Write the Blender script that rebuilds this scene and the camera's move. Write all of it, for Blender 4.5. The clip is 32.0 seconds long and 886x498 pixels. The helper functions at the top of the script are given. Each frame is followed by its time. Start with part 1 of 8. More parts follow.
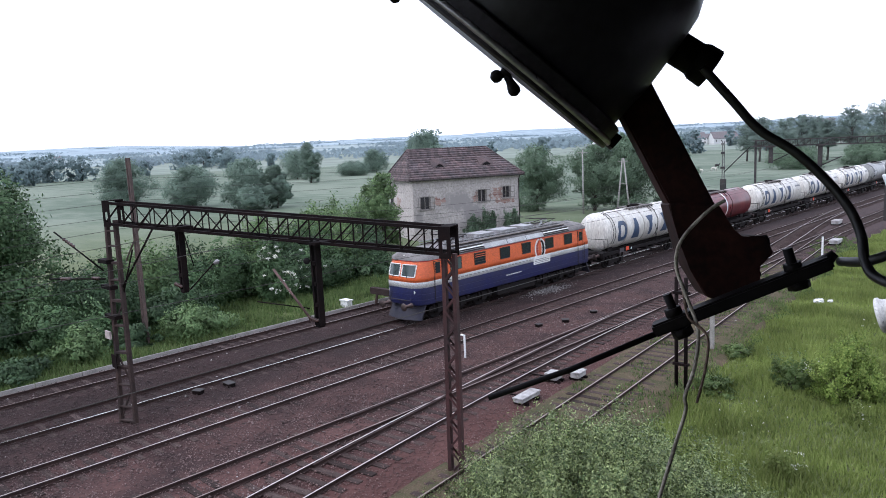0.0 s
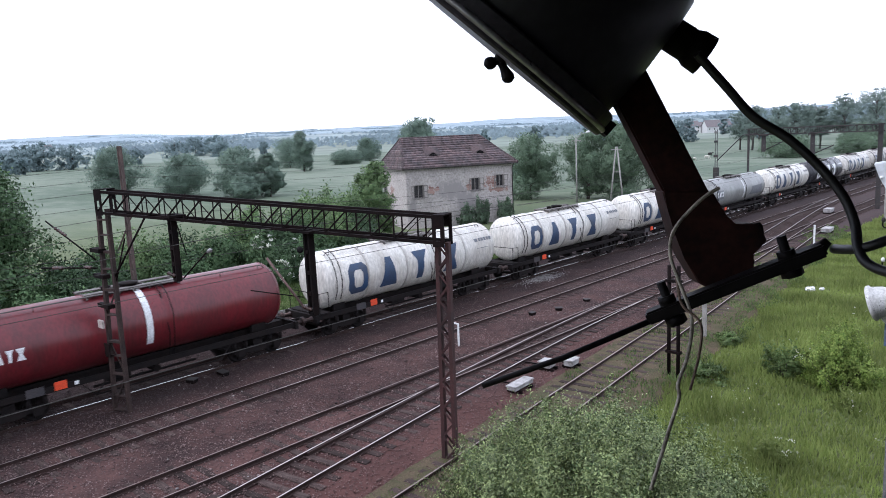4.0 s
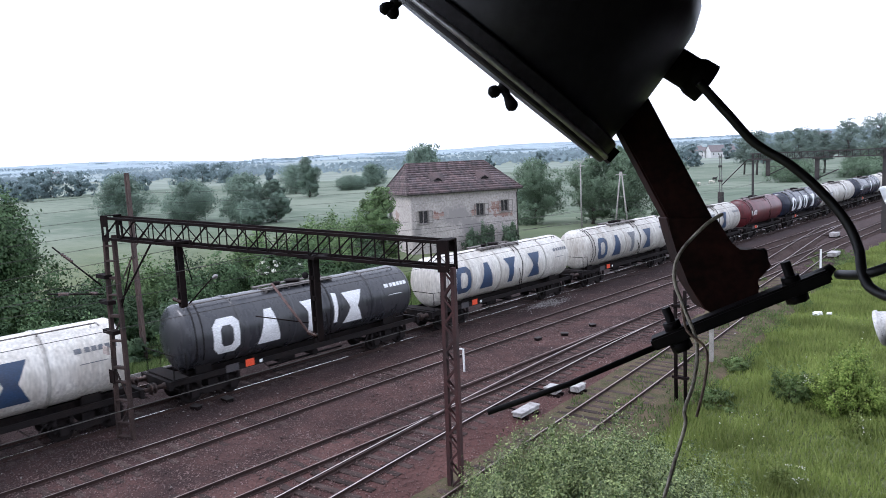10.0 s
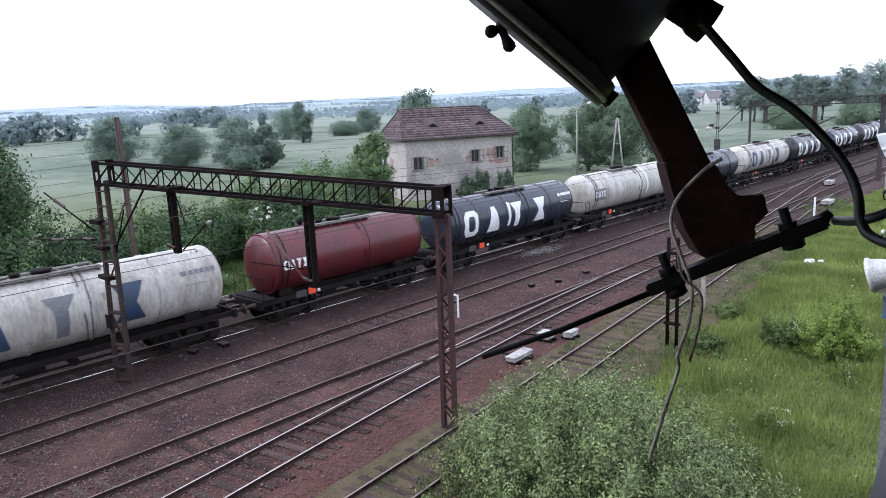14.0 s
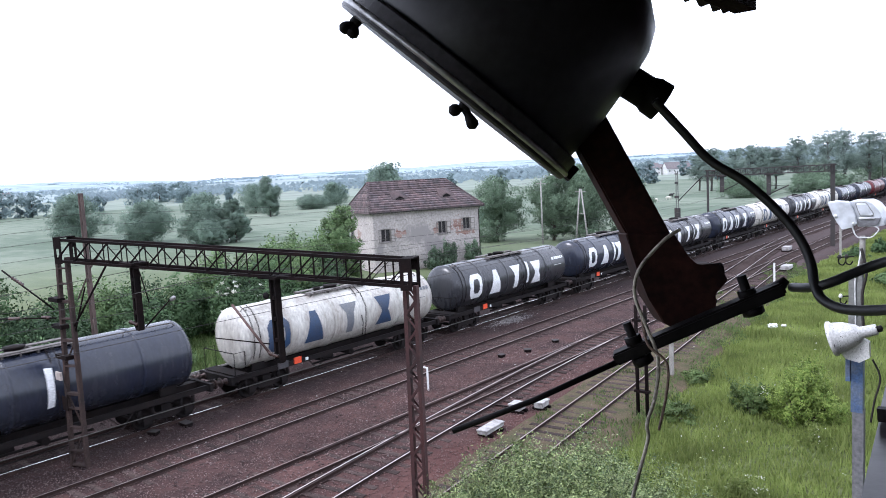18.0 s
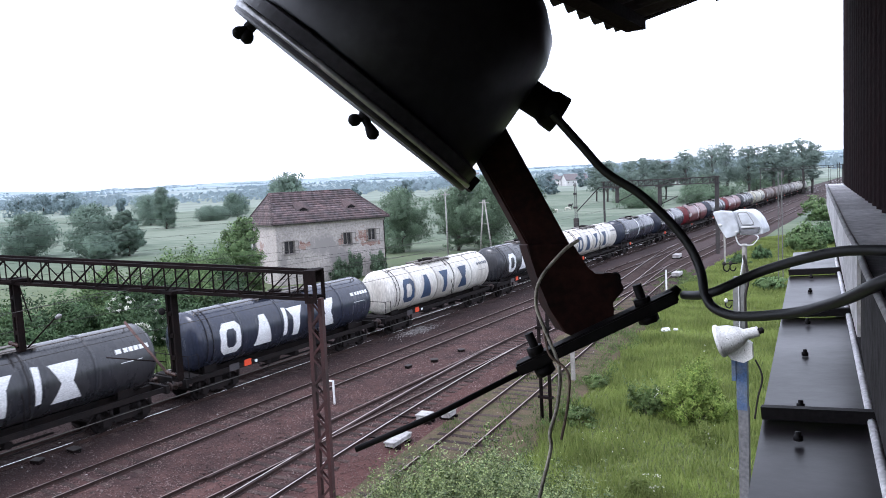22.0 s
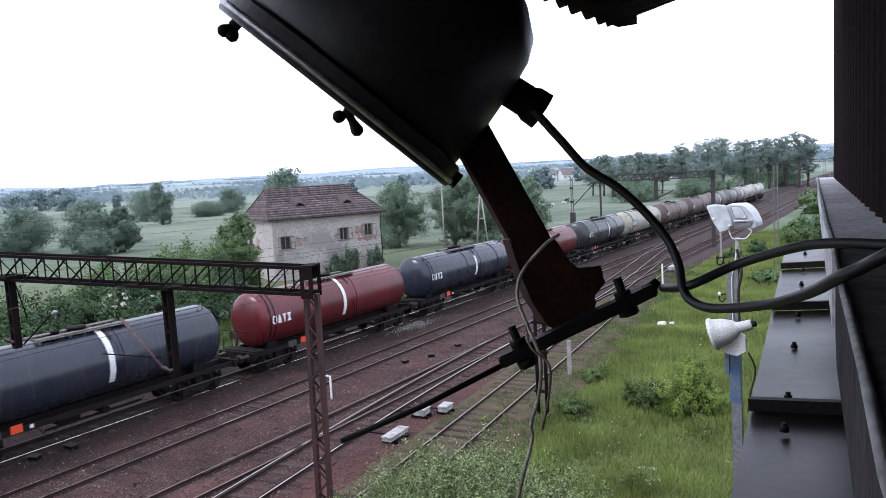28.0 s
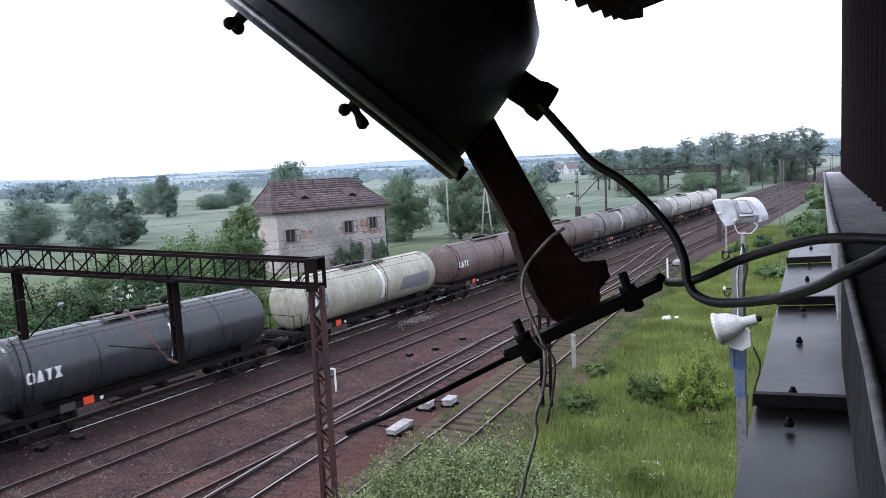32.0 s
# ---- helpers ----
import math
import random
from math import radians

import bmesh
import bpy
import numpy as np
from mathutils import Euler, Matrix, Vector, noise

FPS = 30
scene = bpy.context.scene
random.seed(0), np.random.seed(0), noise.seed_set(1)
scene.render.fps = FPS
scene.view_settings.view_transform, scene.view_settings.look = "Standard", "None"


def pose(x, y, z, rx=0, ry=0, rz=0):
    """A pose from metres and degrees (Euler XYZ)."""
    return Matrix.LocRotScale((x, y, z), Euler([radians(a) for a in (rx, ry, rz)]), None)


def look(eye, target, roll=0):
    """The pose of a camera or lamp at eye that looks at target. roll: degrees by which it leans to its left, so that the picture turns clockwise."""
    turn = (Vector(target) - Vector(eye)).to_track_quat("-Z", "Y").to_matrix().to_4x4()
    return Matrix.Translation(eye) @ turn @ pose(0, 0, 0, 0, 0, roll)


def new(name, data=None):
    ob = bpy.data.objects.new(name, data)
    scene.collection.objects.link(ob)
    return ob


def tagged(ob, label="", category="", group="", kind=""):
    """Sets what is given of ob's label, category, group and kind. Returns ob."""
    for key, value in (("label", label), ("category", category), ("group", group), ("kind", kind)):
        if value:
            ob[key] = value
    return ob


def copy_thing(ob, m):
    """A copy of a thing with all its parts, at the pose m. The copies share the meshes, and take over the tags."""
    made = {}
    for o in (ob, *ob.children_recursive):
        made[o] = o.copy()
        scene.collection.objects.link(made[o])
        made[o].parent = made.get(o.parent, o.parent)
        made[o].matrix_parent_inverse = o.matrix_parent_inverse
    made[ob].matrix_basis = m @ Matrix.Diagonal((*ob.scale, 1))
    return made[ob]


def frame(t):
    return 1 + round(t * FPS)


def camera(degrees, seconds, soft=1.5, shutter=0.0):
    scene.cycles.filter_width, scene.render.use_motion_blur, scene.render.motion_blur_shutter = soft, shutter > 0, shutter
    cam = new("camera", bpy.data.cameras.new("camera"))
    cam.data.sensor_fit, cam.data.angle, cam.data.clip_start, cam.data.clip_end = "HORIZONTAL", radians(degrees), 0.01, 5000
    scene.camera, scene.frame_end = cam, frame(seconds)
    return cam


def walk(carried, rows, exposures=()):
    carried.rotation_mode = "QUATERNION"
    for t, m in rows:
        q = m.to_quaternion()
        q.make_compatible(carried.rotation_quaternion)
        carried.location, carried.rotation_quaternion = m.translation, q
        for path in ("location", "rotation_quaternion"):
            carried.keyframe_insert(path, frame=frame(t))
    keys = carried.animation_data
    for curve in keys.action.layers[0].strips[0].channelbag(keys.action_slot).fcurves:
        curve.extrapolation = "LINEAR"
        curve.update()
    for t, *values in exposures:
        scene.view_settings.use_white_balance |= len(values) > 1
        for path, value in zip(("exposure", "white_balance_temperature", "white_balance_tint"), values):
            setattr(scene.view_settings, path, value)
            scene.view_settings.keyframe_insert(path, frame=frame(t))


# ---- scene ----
cam = camera(63.87, 32.0, 0.7, 0.15)
PATH = [
    (0.0, pose(-0.004, -0.007, 9.474, 81.88, 2.60, 43.44)),
    (0.5, pose(-0.005, -0.007, 9.475, 81.61, 2.62, 43.44)),
    (1.0, pose(-0.005, -0.007, 9.475, 81.34, 2.65, 43.39)),
    (1.5, pose(-0.005, -0.006, 9.474, 81.69, 2.59, 43.36)),
    (2.0, pose(-0.005, -0.006, 9.475, 81.33, 2.64, 43.36)),
    (2.5, pose(-0.006, -0.006, 9.474, 81.31, 2.57, 43.35)),
    (3.0, pose(-0.006, -0.004, 9.473, 80.97, 2.52, 43.21)),
    (3.5, pose(-0.007, -0.004, 9.472, 80.88, 2.49, 43.00)),
    (5.5, pose(-0.005, -0.006, 9.475, 82.57, 2.73, 42.66)),
    (6.0, pose(-0.004, -0.003, 9.474, 83.89, 2.67, 42.55)),
    (6.5, pose(-0.002, -0.008, 9.476, 84.34, 2.75, 42.63)),
    (7.0, pose(-0.003, -0.008, 9.475, 83.65, 2.63, 42.95)),
    (7.5, pose(-0.004, -0.007, 9.475, 83.09, 2.79, 42.86)),
    (8.0, pose(-0.002, -0.009, 9.475, 83.33, 2.85, 42.77)),
    (8.5, pose(-0.002, -0.008, 9.475, 83.47, 2.78, 43.12)),
    (9.0, pose(-0.004, -0.007, 9.475, 82.92, 2.77, 43.14)),
    (9.5, pose(-0.003, -0.008, 9.475, 82.99, 2.79, 43.35)),
    (10.0, pose(-0.003, -0.008, 9.475, 82.99, 2.78, 43.30)),
    (10.5, pose(-0.004, -0.007, 9.474, 82.35, 2.67, 43.30)),
    (11.0, pose(-0.004, -0.008, 9.475, 81.95, 2.77, 43.29)),
    (11.5, pose(-0.004, -0.007, 9.475, 82.32, 2.69, 43.28)),
    (12.0, pose(-0.003, -0.008, 9.475, 82.29, 2.77, 43.22)),
    (12.5, pose(-0.004, -0.008, 9.475, 81.98, 2.71, 43.23)),
    (13.0, pose(-0.005, -0.007, 9.473, 81.60, 2.63, 43.27)),
    (13.5, pose(-0.006, -0.003, 9.474, 81.46, 2.64, 43.19)),
    (14.0, pose(-0.010, -0.002, 9.471, 78.68, 2.54, 42.90)),
    (14.5, pose(-0.009, -0.001, 9.472, 80.83, 2.61, 40.92)),
    (15.0, pose(-0.007, -0.002, 9.474, 82.40, 2.74, 39.85)),
    (15.5, pose(-0.004, -0.007, 9.476, 83.28, 2.89, 39.87)),
    (17.5, pose(-0.007, -0.003, 9.474, 83.31, 2.75, 39.69)),
    (18.0, pose(-0.004, -0.007, 9.475, 84.28, 3.12, 40.22)),
    (18.5, pose(-0.004, -0.006, 9.475, 83.79, 2.86, 40.10)),
    (19.0, pose(-0.004, -0.005, 9.475, 83.96, 2.91, 39.78)),
    (19.5, pose(-0.006, -0.005, 9.475, 83.15, 2.76, 39.44)),
    (20.0, pose(-0.006, -0.004, 9.474, 82.30, 2.70, 39.76)),
    (20.5, pose(-0.011, 0.004, 9.472, 80.69, 2.88, 37.67)),
    (21.0, pose(-0.012, 0.007, 9.474, 81.66, 2.90, 35.60)),
    (21.5, pose(-0.014, 0.015, 9.475, 81.48, 3.08, 33.78)),
    (22.0, pose(-0.011, 0.012, 9.475, 84.75, 3.02, 32.59)),
    (22.5, pose(0.001, 0.021, 9.474, 84.45, 2.83, 35.23)),
    (23.0, pose(0.007, 0.011, 9.478, 85.77, 2.85, 38.35)),
    (23.5, pose(0.007, 0.013, 9.479, 84.50, 3.04, 39.14)),
    (24.0, pose(0.005, 0.024, 9.474, 81.13, 2.66, 38.12)),
    (24.5, pose(0.012, 0.020, 9.475, 82.23, 2.87, 37.58)),
    (26.5, pose(0.013, 0.011, 9.474, 82.18, 3.03, 36.01)),
    (27.0, pose(0.016, 0.006, 9.475, 82.90, 2.96, 36.48)),
    (27.5, pose(0.019, 0.003, 9.476, 84.41, 3.07, 33.33)),
    (28.0, pose(0.015, 0.009, 9.475, 84.32, 3.21, 32.31)),
    (28.5, pose(0.016, 0.008, 9.476, 84.71, 3.65, 32.27)),
    (29.0, pose(0.018, 0.006, 9.477, 84.68, 3.91, 32.22)),
    (29.5, pose(0.016, 0.007, 9.475, 84.43, 3.39, 32.03)),
    (30.0, pose(0.015, 0.008, 9.475, 84.45, 3.25, 31.82)),
    (30.5, pose(0.015, 0.008, 9.475, 84.24, 3.16, 31.83)),
    (31.0, pose(0.016, 0.008, 9.475, 84.23, 3.13, 32.38)),
    (31.5, pose(0.015, 0.007, 9.475, 83.97, 3.09, 32.70)),
    (32.0, pose(0.015, 0.008, 9.475, 83.82, 3.05, 32.71)),
]
EXPOSURES = [(0.0, 0.31, 5800, 16), (3.0, 0.31, 5800, 16), (6.0, 0.36, 5800, 16), (7.0, 0.41, 5800, 16), (13.0, 0.41, 5800, 16), (14.5, 0.61, 5800, 16), (15.0, 0.71, 5800, 16), (20.0, 0.76, 5800, 16), (21.0, 0.66, 5800, 16), (22.0, 0.66, 5800, 16), (23.0, 0.31, 5800, 16), (24.0, 0.06, 5800, 16), (27.0, 0.36, 5800, 16), (28.0, 0.41, 5800, 16), (32.0, 0.41, 5800, 16)]
walk(cam, PATH, EXPOSURES)

# ---- world and light: bright overcast afternoon
world = bpy.data.worlds.new("world")
scene.world = world
world.use_nodes = True
wn, wl = world.node_tree.nodes, world.node_tree.links
sky = wn.new("ShaderNodeTexSky")
sky.sky_type = "NISHITA"
sky.sun_disc = False
sky.sun_elevation, sky.sun_rotation = radians(52), radians(200)
sky.dust_density, sky.air_density = 4.0, 1.0
cloud = wn.new("ShaderNodeMix")
cloud.data_type = "RGBA"
cloud.inputs["Factor"].default_value = 0.85
cloud.inputs["B"].default_value = (14.5, 15.0, 15.8, 1)
wl.new(sky.outputs["Color"], cloud.inputs["A"])
wl.new(cloud.outputs["Result"], wn["Background"].inputs["Color"])
wn["Background"].inputs["Strength"].default_value = 0.1
sun = new("sun", bpy.data.lights.new("sun", "SUN"))
sun.data.energy, sun.data.angle, sun.data.color = 1.2, radians(14), (1.0, 0.97, 0.93)
sun.matrix_world = look((0, 0, 60), (28, 46, 0))


# ---- materials
def mat(name, c, rough=0.7, metal=0.0, c2=None, scale=3.0, fine=40.0, mix=0.5, bump=0.2, rnd=0.0, stretch=(1, 1, 1), spec=0.5, dist=0.01):
    """Two-scale procedural surface: a coarse stain between c and c2 and a fine grain, with relief."""
    m = bpy.data.materials.new(name)
    m.use_nodes = True
    n, l = m.node_tree.nodes, m.node_tree.links
    b = n["Principled BSDF"]
    b.inputs["Metallic"].default_value = metal
    b.inputs["Specular IOR Level"].default_value = spec
    c2 = c2 or tuple(v * 0.6 for v in c)
    tc, mp = n.new("ShaderNodeTexCoord"), n.new("ShaderNodeMapping")
    mp.inputs["Scale"].default_value = stretch
    l.new(tc.outputs["Object"], mp.inputs["Vector"])
    a, f = n.new("ShaderNodeTexNoise"), n.new("ShaderNodeTexNoise")
    a.inputs["Scale"].default_value, a.inputs["Detail"].default_value, a.inputs["Roughness"].default_value = scale, 6, 0.65
    f.inputs["Scale"].default_value, f.inputs["Detail"].default_value = fine, 4
    for t in (a, f):
        l.new(mp.outputs["Vector"], t.inputs["Vector"])
    r = n.new("ShaderNodeMapRange")
    r.inputs["From Min"].default_value, r.inputs["From Max"].default_value = 0.35, 0.7
    l.new(a.outputs["Fac"], r.inputs["Value"])
    x = n.new("ShaderNodeMix")
    x.data_type = "RGBA"
    x.inputs["A"].default_value, x.inputs["B"].default_value = (*c, 1), (*c2, 1)
    k = n.new("ShaderNodeMath")
    k.operation = "MULTIPLY"
    k.inputs[1].default_value = mix * 2
    k.use_clamp = True
    l.new(r.outputs["Result"], k.inputs[0])
    l.new(k.outputs["Value"], x.inputs["Factor"])
    g = n.new("ShaderNodeMapRange")
    g.inputs["From Min"].default_value, g.inputs["From Max"].default_value = 0.3, 0.7
    g.inputs["To Min"].default_value, g.inputs["To Max"].default_value = 0.72, 1.25
    l.new(f.outputs["Fac"], g.inputs["Value"])
    h = n.new("ShaderNodeHueSaturation")
    l.new(x.outputs["Result"], h.inputs["Color"])
    if rnd:
        oi = n.new("ShaderNodeObjectInfo")
        ra = n.new("ShaderNodeMapRange")
        ra.inputs["To Min"].default_value, ra.inputs["To Max"].default_value = 1 - rnd, 1 + rnd
        l.new(oi.outputs["Random"], ra.inputs["Value"])
        mu = n.new("ShaderNodeMath")
        mu.operation = "MULTIPLY"
        l.new(ra.outputs["Result"], mu.inputs[0])
        l.new(g.outputs["Result"], mu.inputs[1])
        l.new(mu.outputs["Value"], h.inputs["Value"])
    else:
        l.new(g.outputs["Result"], h.inputs["Value"])
    l.new(h.outputs["Color"], b.inputs["Base Color"])
    rr = n.new("ShaderNodeMapRange")
    rr.inputs["To Min"].default_value, rr.inputs["To Max"].default_value = max(0.02, rough - 0.12), min(1, rough + 0.12)
    l.new(a.outputs["Fac"], rr.inputs["Value"])
    l.new(rr.outputs["Result"], b.inputs["Roughness"])
    if bump:
        bp = n.new("ShaderNodeBump")
        bp.inputs["Strength"].default_value, bp.inputs["Distance"].default_value = bump, dist
        l.new(f.outputs["Fac"], bp.inputs["Height"])
        l.new(bp.outputs["Normal"], b.inputs["Normal"])
    return m


def glass(name, c=(0.02, 0.025, 0.03), rough=0.08):
    return mat(name, c, rough, 0, c, bump=0, mix=0.0)


# ---- mesh helpers
def box(bm, x0, y0, z0, x1, y1, z1, m=None):
    v = [bm.verts.new(p) for p in ((x0, y0, z0), (x1, y0, z0), (x1, y1, z0), (x0, y1, z0), (x0, y0, z1), (x1, y0, z1), (x1, y1, z1), (x0, y1, z1))]
    if m:
        for q in v:
            q.co = m @ q.co
    for f in ((3, 2, 1, 0), (4, 5, 6, 7), (0, 1, 5, 4), (1, 2, 6, 5), (2, 3, 7, 6), (3, 0, 4, 7)):
        bm.faces.new([v[i] for i in f])
    return v


def bar(bm, a, b, w, h=None, up=(0, 0, 1)):
    """A rectangular bar from a to b."""
    a, b = Vector(a), Vector(b)
    h = h or w
    d = (b - a).normalized()
    u = Vector(up)
    if abs(d.dot(u)) > 0.98:
        u = Vector((0, 1, 0))
    s = d.cross(u).normalized()
    t = s.cross(d)
    v = []
    for p in (a, b):
        for i, j in ((-1, -1), (1, -1), (1, 1), (-1, 1)):
            v.append(bm.verts.new(p + s * i * w / 2 + t * j * h / 2))
    for f in ((0, 1, 2, 3), (7, 6, 5, 4), (0, 4, 5, 1), (1, 5, 6, 2), (2, 6, 7, 3), (3, 7, 4, 0)):
        bm.faces.new([v[i] for i in f])


def tube(bm, pts, r, seg=8, caps=True):
    """A round tube along points; r is a number or one radius a point."""
    pts = [Vector(p) for p in pts]
    rs = r if isinstance(r, (list, tuple)) else [r] * len(pts)
    rings, ref = [], None
    for i, p in enumerate(pts):
        d = (pts[min(i + 1, len(pts) - 1)] - pts[max(i - 1, 0)]).normalized()
        if ref is None:
            ref = Vector((0, 0, 1)) if abs(d.z) < 0.9 else Vector((1, 0, 0))
        s = d.cross(ref).normalized()
        t = s.cross(d)
        ref = t
        rings.append([bm.verts.new(p + (s * math.cos(k * math.tau / seg) + t * math.sin(k * math.tau / seg)) * rs[i]) for k in range(seg)])
    for q, w in zip(rings, rings[1:]):
        for k in range(seg):
            bm.faces.new((q[k], q[(k + 1) % seg], w[(k + 1) % seg], w[k])).smooth = True
    if caps:
        bm.faces.new(rings[0][::-1])
        bm.faces.new(rings[-1])


def lathe(bm, prof, m=None, seg=24, axis="z"):
    """Turn a profile of (radius, height) about an axis."""
    rings = []
    for r, h in prof:
        ring = []
        for k in range(seg):
            a = k * math.tau / seg
            p = Vector((r * math.cos(a), r * math.sin(a), h))
            if axis == "y":
                p = Vector((p.x, h, p.y))
            elif axis == "x":
                p = Vector((h, p.x, p.y))
            ring.append(bm.verts.new(m @ p if m else p))
        rings.append(ring)
    for q, w in zip(rings, rings[1:]):
        for k in range(seg):
            bm.faces.new((q[k], q[(k + 1) % seg], w[(k + 1) % seg], w[k])).smooth = True
    if prof[0][0] > 1e-3:
        bm.faces.new(rings[0][::-1])
    if prof[-1][0] > 1e-3:
        bm.faces.new(rings[-1])


def mesh_of(name, bm, material):
    bmesh.ops.recalc_face_normals(bm, faces=bm.faces)
    me = bpy.data.meshes.new(name)
    bm.to_mesh(me)
    bm.free()
    me.materials.append(material)
    return me


def part(name, bm, material, parent=None, label="", at=None):
    ob = new(name, mesh_of(name, bm, material))
    ob.parent = parent
    if at is not None:
        ob.matrix_basis = at
    if label:
        tagged(ob, label)
    return ob


def share(name, me, parent, at):
    ob = new(name, me)
    ob.parent = parent
    ob.matrix_basis = at
    return ob


def thing(name, label, category, group="", at=None, kind=""):
    ob = new(name)
    ob.empty_display_size = 0.3
    if at is not None:
        ob.matrix_basis = at
    return tagged(ob, label, category, group, kind)


M_BALLAST = mat("ballast", (0.039, 0.0256, 0.025), 0.95, 0, (0.106, 0.058, 0.052), 0.45, 11, 0.5, 0.8, spec=0.08, dist=0.05)


def dust(m, dark, red):
    """Coal dust spread along the main lines, rust-red ballast by the turnout side; both with ragged borders."""
    n, l = m.node_tree.nodes, m.node_tree.links
    b = n["Principled BSDF"]
    base = b.inputs["Base Color"].links[0].from_socket
    g, xyz, ns = n.new("ShaderNodeNewGeometry"), n.new("ShaderNodeSeparateXYZ"), n.new("ShaderNodeTexNoise")
    ns.inputs["Scale"].default_value, ns.inputs["Detail"].default_value, ns.inputs["Roughness"].default_value = 0.35, 7, 0.65
    l.new(g.outputs["Position"], xyz.inputs["Vector"])
    l.new(g.outputs["Position"], ns.inputs["Vector"])
    ad = n.new("ShaderNodeMath")
    ad.operation = "MULTIPLY_ADD"
    ad.inputs[1].default_value = 11.0
    l.new(ns.outputs["Fac"], ad.inputs[0])
    l.new(xyz.outputs["X"], ad.inputs[2])
    for a, z, tone, amount in ((-16.3, -22.0, dark, 0.75), (-13.5, -9.5, red, 0.5)):
        r, x = n.new("ShaderNodeMapRange"), n.new("ShaderNodeMix")
        x.data_type = "RGBA"
        r.inputs["From Min"].default_value, r.inputs["From Max"].default_value, r.inputs["To Max"].default_value = a, z, amount
        l.new(ad.outputs["Value"], r.inputs["Value"])
        amount_of = r.outputs["Result"]
        if tone is red:
            # the fresh red stone lies by the signal box and ends along the yard
            e, p = n.new("ShaderNodeMapRange"), n.new("ShaderNodeMath")
            e.inputs["From Min"].default_value, e.inputs["From Max"].default_value = 50, 22
            l.new(xyz.outputs["Y"], e.inputs["Value"])
            p.operation = "MULTIPLY"
            l.new(amount_of, p.inputs[0])
            l.new(e.outputs["Result"], p.inputs[1])
            amount_of = p.outputs["Value"]
        l.new(amount_of, x.inputs["Factor"])
        l.new(base, x.inputs["A"])
        x.inputs["B"].default_value = (*tone, 1)
        base = x.outputs["Result"]
    # greyer far along the line
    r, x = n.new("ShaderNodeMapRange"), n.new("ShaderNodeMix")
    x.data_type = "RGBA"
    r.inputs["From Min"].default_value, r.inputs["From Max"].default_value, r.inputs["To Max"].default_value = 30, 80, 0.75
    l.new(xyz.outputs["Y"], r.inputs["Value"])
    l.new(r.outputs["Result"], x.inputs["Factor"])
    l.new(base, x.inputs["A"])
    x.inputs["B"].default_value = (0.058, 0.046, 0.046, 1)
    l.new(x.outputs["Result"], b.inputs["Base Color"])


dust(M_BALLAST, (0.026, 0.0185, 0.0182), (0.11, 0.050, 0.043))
M_GRASS = mat("grass_ground", (0.080, 0.10, 0.038), 0.95, 0, (0.125, 0.14, 0.06), 0.12, 5, 0.5, 0.5, spec=0.1, dist=0.05)


def meadow():
    """Rough grass by the railway, pasture in broad paler and darker fields past it, its paleness painted-in haze."""
    n, l = M_GRASS.node_tree.nodes, M_GRASS.node_tree.links
    b = n["Principled BSDF"]
    near = b.inputs["Base Color"].links[0].from_socket
    g, ns, cr = n.new("ShaderNodeNewGeometry"), n.new("ShaderNodeTexNoise"), n.new("ShaderNodeValToRGB")
    ns.inputs["Scale"].default_value, ns.inputs["Detail"].default_value = 0.012, 6
    mp = n.new("ShaderNodeMapping")
    mp.inputs["Scale"].default_value = (0.6, 1.6, 1)
    l.new(g.outputs["Position"], mp.inputs["Vector"])
    l.new(mp.outputs["Vector"], ns.inputs["Vector"])
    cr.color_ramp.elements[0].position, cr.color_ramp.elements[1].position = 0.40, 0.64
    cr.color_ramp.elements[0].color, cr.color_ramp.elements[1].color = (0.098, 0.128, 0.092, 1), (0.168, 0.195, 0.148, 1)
    tf, mt, md = n.new("ShaderNodeTexNoise"), n.new("ShaderNodeMapping"), n.new("ShaderNodeMath")
    tf.inputs["Scale"].default_value, tf.inputs["Detail"].default_value, tf.inputs["Roughness"].default_value = 0.16, 8, 0.7
    mt.inputs["Scale"].default_value = (0.5, 1.3, 1)
    l.new(g.outputs["Position"], mt.inputs["Vector"])
    l.new(mt.outputs["Vector"], tf.inputs["Vector"])
    md.operation = "MULTIPLY_ADD"
    md.inputs[1].default_value = 0.9
    l.new(tf.outputs["Fac"], md.inputs[0])
    sh = n.new("ShaderNodeMath")
    sh.inputs[1].default_value = -0.45
    l.new(ns.outputs["Fac"], sh.inputs[0])
    l.new(sh.outputs["Value"], md.inputs[2])
    l.new(md.outputs["Value"], cr.inputs["Fac"])
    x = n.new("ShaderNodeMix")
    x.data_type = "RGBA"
    # distance from the origin fades the near grass into the haze-pale fields
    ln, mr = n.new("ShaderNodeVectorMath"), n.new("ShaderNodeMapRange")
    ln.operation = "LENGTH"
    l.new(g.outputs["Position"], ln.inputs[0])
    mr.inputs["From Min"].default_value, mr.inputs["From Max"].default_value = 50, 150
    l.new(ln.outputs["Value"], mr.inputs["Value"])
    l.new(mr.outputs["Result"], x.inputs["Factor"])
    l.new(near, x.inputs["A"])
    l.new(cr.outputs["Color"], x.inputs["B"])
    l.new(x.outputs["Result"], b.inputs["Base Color"])


